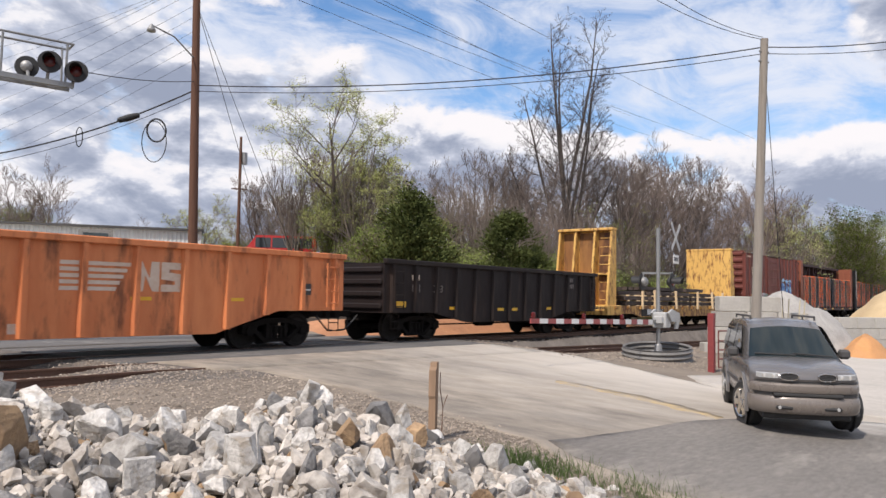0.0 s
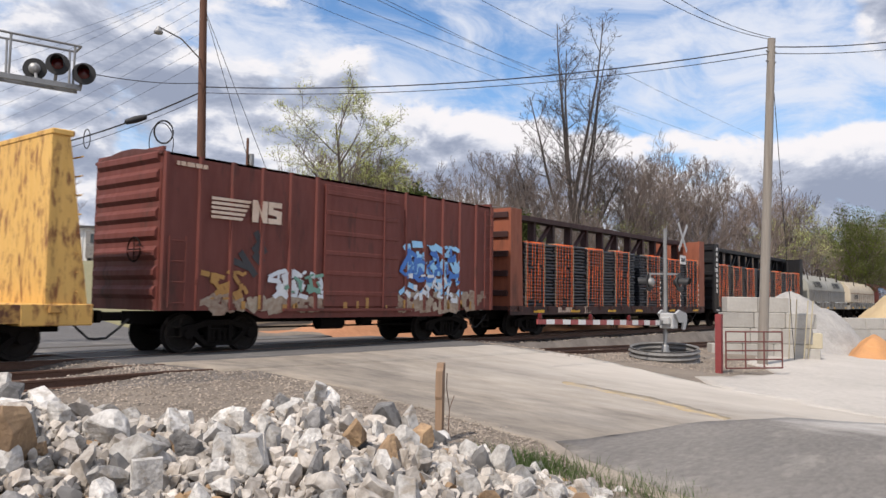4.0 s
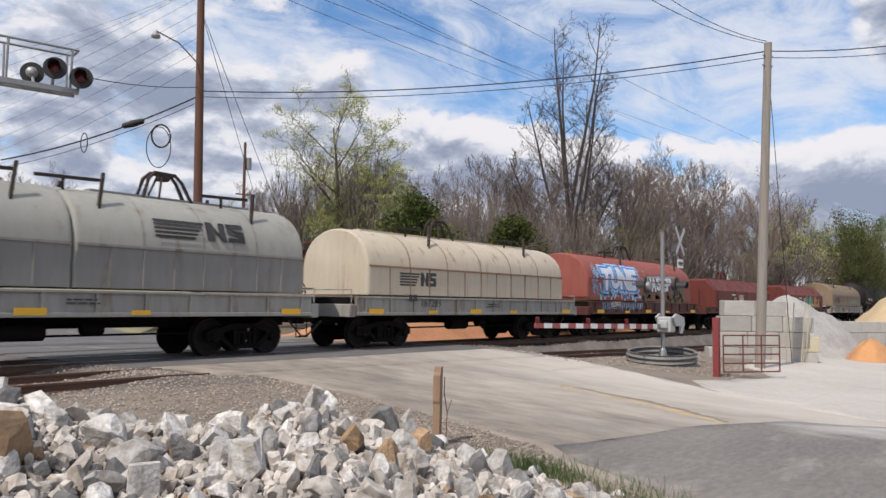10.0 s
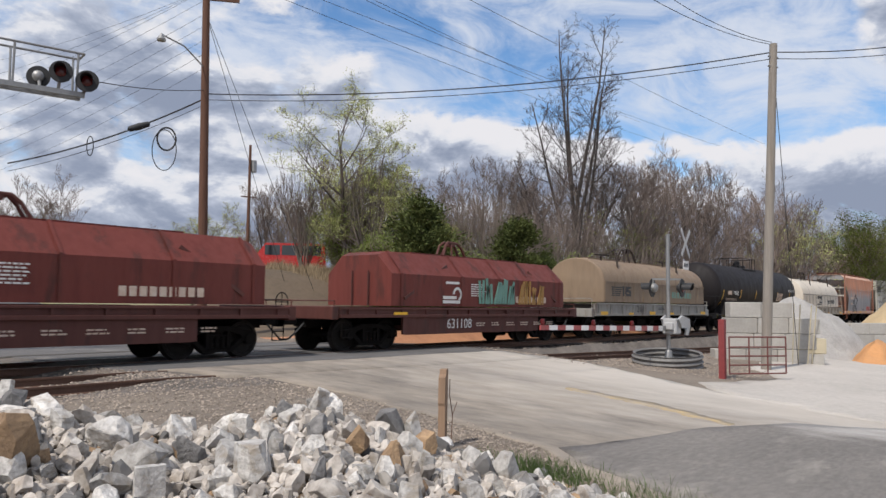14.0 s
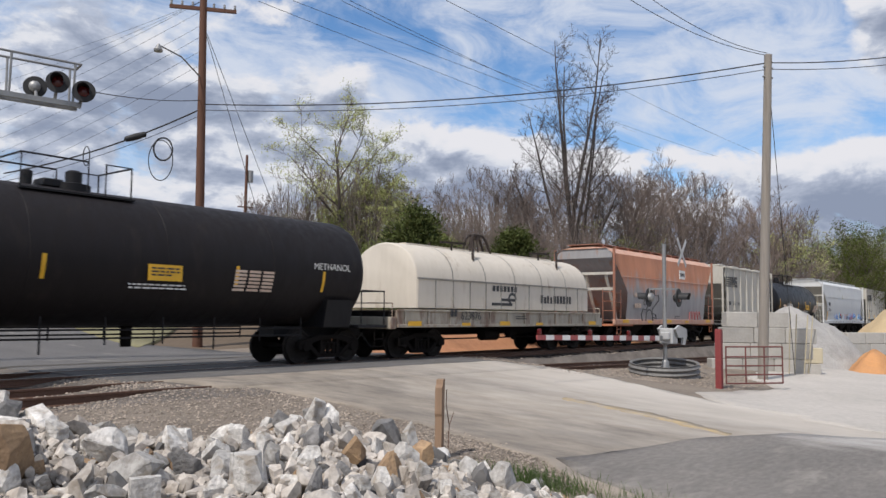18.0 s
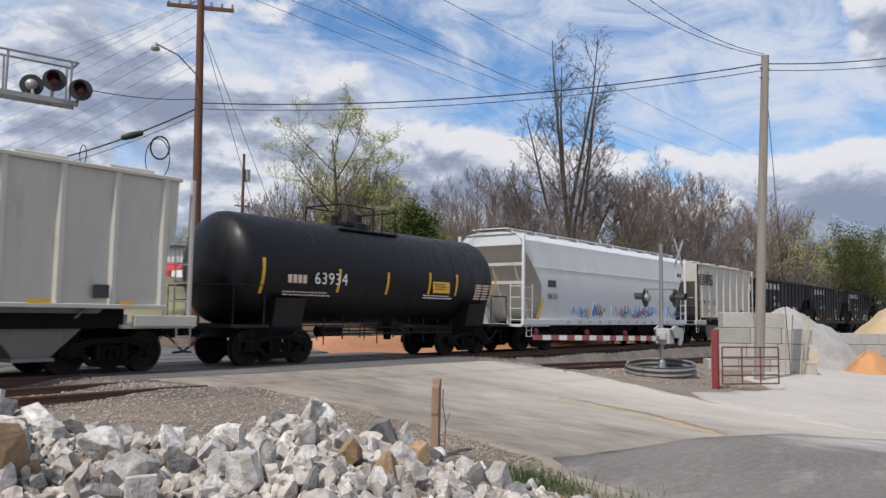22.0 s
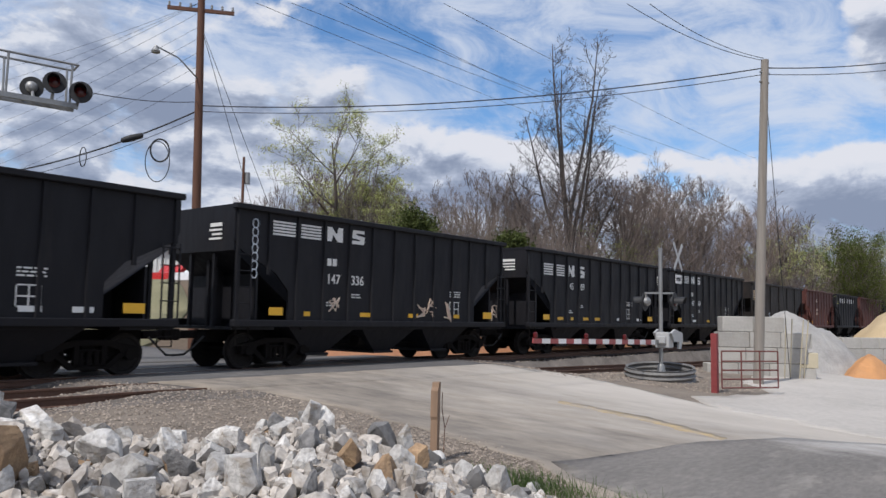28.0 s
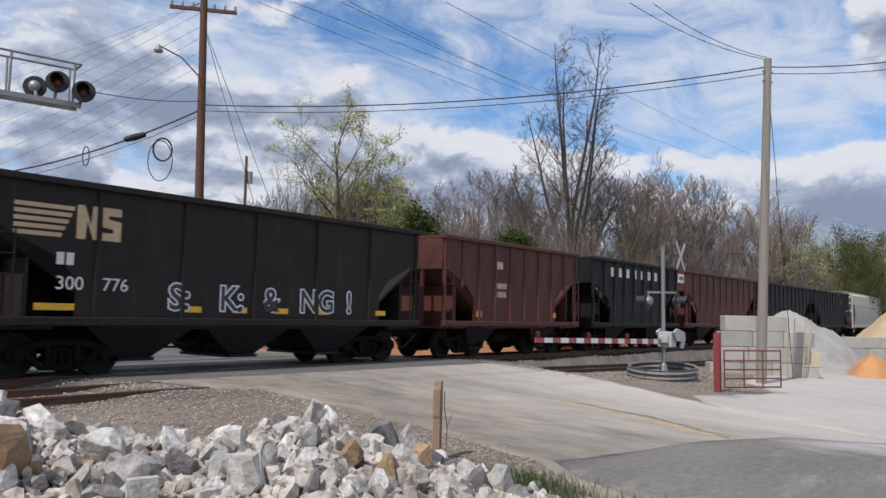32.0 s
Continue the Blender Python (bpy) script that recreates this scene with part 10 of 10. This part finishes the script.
def far_car(name, label, way, depth, turn, paint, van=False):
    x, y = way[0] * depth, way[1] * depth
    c = thing(name, label, "car", (x, y, land(x, y) + 0.05, 0, 0, turn), group="parked cars")
    s = Shape()
    if van:
        s.prism([(-2.6, 0.35), (-2.6, 1.0), (-2.5, 2.0), (1.2, 2.0), (1.75, 1.25), (2.5, 1.05), (2.6, 0.35)], -0.95, 0.95, axis=1)
    else:
        s.prism([(-2.2, 0.35), (-2.2, 0.95), (-1.9, 1.5), (0.4, 1.5), (1.0, 0.98), (2.1, 0.85), (2.2, 0.35)], -0.85, 0.85, axis=1)
    part("body", s, paint, c)
    h = 2.0 if van else 1.5
    for sd in (-1, 1):
        for a, b in (((-2.3, -1.1), (-1.0, 0.2), (0.3, 1.25)) if van else ((-1.6, -0.7), (-0.6, 0.3))):
            q = Shape()
            w = 0.95 if van else 0.85
            y0, y1 = sorted((sd * w, sd * (w + 0.012)))
            q.box(a, b, y0, y1, h - 0.78, h - 0.14)
            part("window", q, M_CARGLASS, c)
    q = Shape().box(-2.62 if van else -2.15, -2.55 if van else -2.02, -0.7, 0.7, h - 0.75, h - 0.2)
    part("rear_window", q, M_CARGLASS, c)
    for a in (-1.5, 1.5):
        for sd in (-0.86, 0.66):
            q = Shape().lathe([(0.0, 0.0), (0.32, 0.0), (0.34, 0.03), (0.34, 0.18), (0.0, 0.2)], at=(a, sd, 0.34), axis="y", s=18)
            part("wheel", q, M_HOSE, c)
    return c


M_CARGLASS = glass("dark_car_glass")
M_REDCAR = surface("red_car_paint", (0.50, 0.035, 0.03), (0.42, 0.03, 0.028), rough=0.25, bump=0, gloss=0.6)
M_SILVERCAR = surface("champagne_car_paint", (0.27, 0.25, 0.22), (0.24, 0.22, 0.195), rough=0.3, bump=0, metal=0.3)
M_WHITECAR = surface("white_car_paint", (0.72, 0.72, 0.72), (0.66, 0.66, 0.66), rough=0.3, bump=0)


def lot_cars():
    far_car("parked_van", "red passenger van parked by the bank", (0.659, 0.797), 50, 138, M_REDCAR, van=True)
    far_car("parked_car", "pale gold off-road car parked before the shed", (0.5, 0.955), 50, 62, M_SILVERCAR, van=True)
    far_car("parked_car", "red saloon car parked before the shed", (0.57, 0.885), 54, 200, M_REDCAR)
    far_car("parked_car", "white saloon car parked before the shed", (0.595, 0.865), 53, 190, M_WHITECAR)


lot_cars()


def small_pole():
    x, y = 0.622 * 60, 0.828 * 60
    p = thing("utility_pole", "distant small utility pole among the trees", "utility pole", (x, y, land(x, y)))
    part("shaft", Shape().tube((0, 0, 0), (0, 0, 10.5), 0.15, 10, 0.10), M_POLE, p)
    part("crossarm", Shape().beam((-0.6, 0.2, 6.4), (0.6, -0.2, 6.4), 0.1, 0.1), M_POLE, p)
    part("transformer", Shape().lathe([(0.0, 8.4), (0.25, 8.4), (0.25, 9.3), (0.0, 9.35)], at=(0.35, 0, 0), s=12), M_GALV, p)


small_pole()


# ---- the car that turns away from the crossing ----
M_SUV = surface("pewter_metallic_paint", (0.175, 0.165, 0.16), (0.16, 0.15, 0.146), rough=0.22, metal=0.35, bump=0, grain=3, rough_span=0.02, gloss=0.6)
M_SUVTRIM = surface("dark_plastic_trim", (0.05, 0.048, 0.047), (0.07, 0.067, 0.065), rough=0.6, bump=0.05)
M_CHROME = surface("bright_alloy", (0.62, 0.61, 0.60), (0.5, 0.5, 0.5), rough=0.22, metal=1.0, bump=0)
M_HEADLAMP = glass("clear_headlamp", (0.36, 0.36, 0.35), 0.06)
SUV = thing("suv", "pewter grey off-road estate car with dark windows and alloy wheels", "car", (14.7, 4.0, -0.6, 0, 0, 200))
SUV_WHEELS, SUV_TRACK = [], 0.715


def loft(stations):
    """A closed skin through rings of (y, z) at places along x, mirrored in y."""
    s = Shape()
    rings = []
    for x, half in stations:
        rings.append([(x, -y, z) for y, z in half] + [(x, y, z) for y, z in half[::-1]])
    n = len(rings[0])
    s.add([p for r in rings for p in r], [(j * n + i, j * n + (i + 1) % n, (j + 1) * n + (i + 1) % n, (j + 1) * n + i) for j in range(len(rings) - 1) for i in range(n)] + [tuple(range(n)), tuple(range((len(rings) - 1) * n, len(rings) * n))])
    return s


def build_suv():
    def low(w, z0, z1, top, tuck=0.06):
        return [(w - 0.10, z0), (w - 0.02, z0 + 0.10), (w, z0 + 0.28), (w + 0.005, (z0 + 0.28 + z1 - 0.10) / 2), (w, z1 - 0.10), (w - tuck * 0.5, z1 - 0.03), (w - tuck, z1), (w - tuck - 0.16, top), (0.35, top + 0.012), (0.0, top + 0.018)]

    def nosed(shape, start=1.55, pull=0.30):
        """Rounds the front in plan: the corners sweep back."""
        shape.v = [(x - pull * blend(x, start, 2.4) * (abs(y) / 0.9) ** 2.6, y, z) for x, y, z in shape.v]
        return shape
    body = nosed(loft([(-2.34, low(0.78, 0.50, 0.98, 1.02)), (-2.28, low(0.86, 0.42, 1.03, 1.07)), (-1.9, low(0.90, 0.38, 1.06, 1.09)), (-0.6, low(0.91, 0.36, 1.05, 1.08)), (0.9, low(0.91, 0.36, 1.06, 1.09)),
                 (1.15, low(0.91, 0.37, 1.05, 1.11)), (1.5, low(0.91, 0.38, 1.04, 1.095)), (1.8, low(0.90, 0.40, 1.025, 1.07)), (2.05, low(0.90, 0.42, 1.00, 1.035)), (2.22, low(0.89, 0.44, 0.965, 0.995)), (2.31, low(0.88, 0.46, 0.92, 0.955)), (2.36, low(0.86, 0.50, 0.86, 0.88))]))
    bd = part("body", body, M_SUV, SUV, smooth=38)
    cabin = loft([(-2.26, [(0.84, 1.04), (0.82, 1.10), (0.78, 1.22), (0.0, 1.22)]), (-2.12, [(0.85, 1.04), (0.79, 1.35), (0.70, 1.60), (0.0, 1.62)]), (-1.95, [(0.86, 1.04), (0.79, 1.38), (0.68, 1.67), (0.0, 1.70)]),
                  (-0.8, [(0.86, 1.04), (0.79, 1.38), (0.67, 1.70), (0.0, 1.735)]), (0.05, [(0.86, 1.04), (0.79, 1.38), (0.66, 1.67), (0.0, 1.71)]), (0.34, [(0.86, 1.04), (0.78, 1.36), (0.655, 1.57), (0.0, 1.61)]), (1.22, [(0.86, 1.03), (0.80, 1.06), (0.72, 1.08), (0.0, 1.10)])])
    cb = part("cabin", cabin, M_SUV, SUV, smooth=38)

    def side_y(z):
        return 0.86 + (0.79 - 0.86) * (z - 1.04) / 0.34 if z < 1.38 else 0.79 + (0.68 - 0.79) * (z - 1.38) / 0.32
    for sd in (-1, 1):
        for pts in (((-2.10, 1.16), (-1.42, 1.16), (-1.42, 1.60), (-1.95, 1.58)), ((-1.34, 1.14), (-0.42, 1.14), (-0.42, 1.62), (-1.34, 1.60)), ((-0.34, 1.14), (0.90, 1.13), (0.30, 1.52), (0.12, 1.59), (-0.34, 1.62))):
            q = Shape()
            m = 3
            n = len(pts)
            q.add([(x, sd * (side_y(z) + 0.035), z) for x, z in pts], [tuple(range(n))])
            part("side_window", q, M_CARGLASS, cb)
        q = Shape()
        q.tube((-1.9, sd * 0.60, 1.765), (0.2, sd * 0.60, 1.765), 0.018, 8)
        for x in (-1.9, -0.85, 0.2):
            q.tube((x, sd * 0.60, 1.70), (x, sd * 0.60, 1.765), 0.02, 8)
        part("roof_rail", q, M_SUVTRIM, SUV)
        q = Shape().box(0.62, 0.80, min(sd * 0.90, sd * 1.10), max(sd * 0.90, sd * 1.10), 1.08, 1.24, 0.04)
        part("door_mirror", q, M_SUVTRIM, SUV)
        q = Shape().box(-0.95, 0.95, min(sd * 0.905, sd * 0.93), max(sd * 0.905, sd * 0.93), 0.62, 0.70, 0.01)
        part("side_moulding", q, M_SUVTRIM, SUV)
        for x in (-0.45, 0.55):
            q = Shape().box(x - 0.12, x + 0.02, min(sd * 0.90, sd * 0.93), max(sd * 0.90, sd * 0.93), 0.93, 0.97, 0.008)
            part("door_handle", q, M_SUVTRIM, SUV)
        for x in (-1.37, 1.37):
            q = Shape()
            n = 14
            vs = []
            for i in range(n + 1):
                a = math.pi * (-0.05 + 1.1 * i / n)
                for r, y in ((0.40, 0.885), (0.41, 0.945), (0.50, 0.94), (0.53, 0.89)):
                    vs.append((x + r * math.cos(a), sd * y, 0.37 + r * math.sin(a)))
            q.add(vs, [(4 * i + j, 4 * i + j + 1, 4 * i + j + 5, 4 * i + j + 4) for i in range(n) for j in range(3)])
            part("wheel_arch", q, M_SUV, SUV, smooth=50)
            q = Shape().lathe([(0.0, 0.0), (0.40, 0.0), (0.40, 0.012), (0.0, 0.014)], at=(x, sd * 0.90, 0.37), axis="y", s=24)
            part("arch_liner", q, M_HOSE, SUV)
    q = Shape().add([(0.41, -0.64, 1.555), (1.17, -0.78, 1.105), (1.215, -0.4, 1.115), (1.225, 0.0, 1.125), (0.41, 0.0, 1.605), (0.41, -0.35, 1.59), (1.17, 0.78, 1.105), (1.215, 0.4, 1.115), (0.41, 0.64, 1.555), (0.41, 0.35, 1.59)],
                    [(0, 1, 2, 5), (5, 2, 3, 4), (4, 3, 7, 9), (9, 7, 6, 8)])
    part("windscreen", q, M_SCREEN, cb, smooth=40)
    q = Shape().add([(-2.275, -0.70, 1.20), (-2.275, 0.70, 1.20), (-2.14, 0.62, 1.60), (-2.14, -0.62, 1.60)], [(0, 1, 2, 3)])
    part("rear_window", q, M_CARGLASS, cb)
    q = Shape().path([(1.20, 0.05, 1.15), (1.13, -0.66, 1.165)], 0.013, 5).path([(1.20, 0.68, 1.14), (1.165, 0.0, 1.18)], 0.013, 5)
    part("wipers", q, M_HOSE, SUV)
    for sd in (-1, 1):
        def on_nose(y, back=0.0):
            sn = min(1.0, abs(y) / 0.87) ** 1.25
            return 1.75 + (2.40 - back - 1.75) * max(0.05, 1 - sn * sn) ** 0.275

        def nose_patch(y0, y1, low_, high_, out_, n=8):
            """A patch lying on the rounded nose between two sides, standing out by out_."""
            q = Shape()
            ys = [y0 + (y1 - y0) * i / n for i in range(n + 1)]
            vs = [(on_nose(y) + out_ - (0.03 if k in (0, 3) else 0.0), sd * y, z) for k, (lo_, hi_) in enumerate(((0, 0), (0, 1), (1, 0), (1, 1))) for y, z in ((y, (low_, low_ + 0.012, high_ - 0.012, high_)[k]) for y in ys)]
            q.add(vs, [(j * (n + 1) + i, j * (n + 1) + i + 1, (j + 1) * (n + 1) + i + 1, (j + 1) * (n + 1) + i) for j in range(3) for i in range(n)])
            return q
        hl = part("headlamp", nose_patch(0.47, 0.80, 0.855, 0.945, 0.015), M_HEADLAMP, SUV, smooth=50)
        part("lamp_bowl", Shape().lathe([(0.0, 0.012), (0.035, 0.01), (0.042, -0.01)], at=(on_nose(0.68) + 0.012, sd * 0.67, 0.90), axis="x", s=16), M_BULB, hl)
        part("lamp_bowl", Shape().lathe([(0.0, 0.012), (0.032, 0.01), (0.038, -0.01)], at=(on_nose(0.54) + 0.012, sd * 0.53, 0.90), axis="x", s=16), M_BULB, hl)
        n = 22
        ring = [(0.135 * math.copysign(abs(math.cos(a)) ** 0.7, math.cos(a)), 0.048 * math.sin(a)) for a in (2 * math.pi * i / n for i in range(n))]
        q = Shape().add([(on_nose(abs(0.30 + y)) + 0.02, sd * (0.30 + y), 0.90 + z) for y, z in ring], [tuple(range(n))])
        g = part("grille_opening", q, M_HOSE, SUV)
        q = Shape().path([(on_nose(abs(0.30 + y)) + 0.026, sd * (0.30 + y * 1.06), 0.90 + z * 1.1) for y, z in ring + ring[:1]], 0.012, 6)
        part("grille_ring", q, M_CHROME, g)
        for k in (-1, 0, 1):
            part("grille_bar", Shape().path([(on_nose(abs(0.30 + y)) + 0.022, sd * (0.30 + y), 0.90 + 0.022 * k) for y in (-0.1, 0.0, 0.1)], 0.004, 4), M_SUVTRIM, g)
        slot = part("fog_lamp_slot", Shape().box(2.36, 2.447, min(sd * 0.24, sd * 0.52), max(sd * 0.24, sd * 0.52), 0.41, 0.465, 0.02), M_HOSE, SUV)
        part("fog_lamp", Shape().lathe([(0.0, 0.004), (0.026, 0.0), (0.028, -0.02)], at=(2.45, sd * 0.46, 0.438), axis="x", s=14), M_HEADLAMP, slot)
        q = Shape().box(-2.37, -2.28, min(sd * 0.66, sd * 0.82), max(sd * 0.66, sd * 0.82), 0.80, 1.02, 0.02)
        part("tail_lamp", q, M_LENS, SUV)
    def fascia(name, rows, mat, w=0.915, x0=1.75, x1=2.45):
        """A wrap-round front panel: rows of (height, set back) swept along the rounded plan of the nose."""
        q = Shape()
        m = 24
        vs = []
        for z, back in rows:
            for i in range(m + 1):
                a = math.pi * (i / m - 0.5)
                sn, cs = math.sin(a), max(0.0, math.cos(a))
                vs.append((x0 + (x1 - back - x0) * cs ** 0.55, (w - back * 0.7) * math.copysign(abs(sn) ** 0.8, sn), z))
        q.add(vs, [(j * (m + 1) + i, j * (m + 1) + i + 1, (j + 1) * (m + 1) + i + 1, (j + 1) * (m + 1) + i) for j in range(len(rows) - 1) for i in range(m)])
        return part(name, q, mat, SUV, smooth=35)
    fascia("front_bumper", ((0.33, 0.22), (0.34, 0.06), (0.38, 0.02), (0.47, 0.0), (0.55, 0.005), (0.59, 0.03), (0.60, 0.12)), M_SUVTRIM2)
    fascia("bumper_top_band", ((0.655, 0.12), (0.66, 0.03), (0.70, 0.012), (0.765, 0.015), (0.79, 0.035), (0.80, 0.12)), M_SUVTRIM2)
    fascia("bumper_groove", ((0.59, 0.07), (0.67, 0.07)), M_SUVTRIM)
    fascia("nose_groove", ((0.79, 0.075), (0.84, 0.075)), M_SUVTRIM)
    fascia("nose_panel", ((0.825, 0.12), (0.83, 0.06), (0.86, 0.045), (0.92, 0.06), (0.955, 0.09), (0.98, 0.16), (0.995, 0.26)), M_SUV)
    part("lower_intake", Shape().box(2.2, 2.425, -0.55, 0.55, 0.603, 0.652, 0.01), M_HOSE, SUV)
    part("lower_valance", Shape().box(1.75, 2.2, -0.72, 0.72, 0.24, 0.40, 0.03), M_HOSE, SUV)
    q = Shape().box(-2.44, -2.26, -0.84, 0.84, 0.42, 0.62, 0.04)
    part("rear_bumper", q, M_SUVTRIM2, SUV)
    tyre = Shape().lathe([(0.22, -0.10), (0.33, -0.115), (0.365, -0.09), (0.37, 0.0), (0.365, 0.09), (0.33, 0.115), (0.22, 0.10)], axis="y", s=28).mesh("tyre", M_HOSE, 40)
    rim = Shape()
    rim.lathe([(0.205, -0.085), (0.235, -0.10), (0.235, 0.05), (0.20, 0.05)], axis="y", s=24)
    for k in range(6):
        a = 2 * math.pi * k / 6
        rim.prism([(0.05 * math.cos(a + 1.2), 0.05 * math.sin(a + 1.2)), (0.22 * math.cos(a + 0.22), 0.22 * math.sin(a + 0.22)), (0.22 * math.cos(a - 0.22), 0.22 * math.sin(a - 0.22)), (0.05 * math.cos(a - 1.2), 0.05 * math.sin(a - 1.2))], -0.098, -0.06, axis=1)
    rim.lathe([(0.0, -0.11), (0.06, -0.105), (0.07, -0.06)], axis="y", s=12)
    rim_me = rim.mesh("rim", M_CHROME)
    # black disc behind the spokes, stands in for the dark hollow between them
    hub = Shape().lathe([(0.0, -0.124), (0.20, -0.124), (0.20, 0.0), (0.0, 0.0)], axis="y", s=20).mesh("hub", M_HOSE)
    for x in (-1.37, 1.37):
        for sd in (-1, 1):
            w = part("wheel", hub, None, SUV, at=(x, sd * SUV_TRACK, 0.37, 0, 0, 0 if sd < 0 else 180))
            part("tyre", tyre, None, w), part("rim", rim_me, None, w, at=(0, -0.036, 0))
            SUV_WHEELS.append((w, x, sd))
    # a narrow car of its time
    trimmed = set()
    for ob in SUV.children_recursive:
        if ob.data.name in trimmed or ob.name.startswith(("wheel.", "tyre", "rim")) or ob.name == "wheel":
            continue
        trimmed.add(ob.data.name)
        ob.data.transform(Matrix.Diagonal((1, 0.88, 1, 1)))


M_SCREEN = glass("tinted_windscreen", (0.012, 0.02, 0.022), 0.05)
M_SCREEN.node_tree.nodes["Principled BSDF"].inputs["Specular IOR Level"].default_value = 0.35
M_BULB = surface("bright_lamp_bowl", (0.85, 0.84, 0.80), (0.75, 0.74, 0.70), rough=0.15, metal=0.6, bump=0)
M_SUVTRIM2 = surface("warm_grey_bumper_paint", (0.20, 0.172, 0.15), (0.185, 0.16, 0.14), rough=0.3, metal=0.15, bump=0, grain=3)
build_suv()


def drive_suv():
    rows = ((0, 14.85, 3.96, 204), (0.5, 13.95, 3.22, 209), (1.0, 13.19, 2.19, 219), (1.5, 12.6, 0.9, 238), (2.0, 12.9, -0.6, 268), (3.0, 12.9, -4.6, 270), (5.0, 12.9, -13, 270), (8.0, 12.9, -26, 270), (14, 12.9, -52, 270), (32, 12.9, -54, 270))
    walk(SUV, [(t, pose(x, y, lay(x, y) + 0.01, 0, 0, h)) for t, x, y, h in rows])
    # its wheels roll while it is in view, and the front ones are turned in
    for w, x, sd in SUV_WHEELS:
        rolled, t = 0.0, 0.0
        steps = []
        while t < 2.3:
            steer = 20 * (1 - blend(t, 0.9, 1.6)) if x > 0 else 0
            steps.append((t, pose(x, sd * SUV_TRACK, 0.37, 0, 0, steer + (0 if sd < 0 else 180)) @ pose(0, 0, 0, 0, rolled * (1 if sd < 0 else -1), 0)))
            speed = 2.2 + 0.9 * t
            rolled += math.degrees(speed * 0.1 / 0.37)
            t += 0.1
        steps.append((32, steps[-1][1]))
        walk(w, steps)


# ---- what moves ----
def motions():
    times = [0, 1, 2, 4, 6, 8, 10, 12, 14, 16, 18, 20, 22, 24, 26, 27, 28, 28.25, 28.5, 29, 30, 31, 32]
    for car, left in TRAIN:
        walk(car, [(t, pose(left - run(t), TRACK_Y, 0)) for t in times])
    drive_suv()


motions()
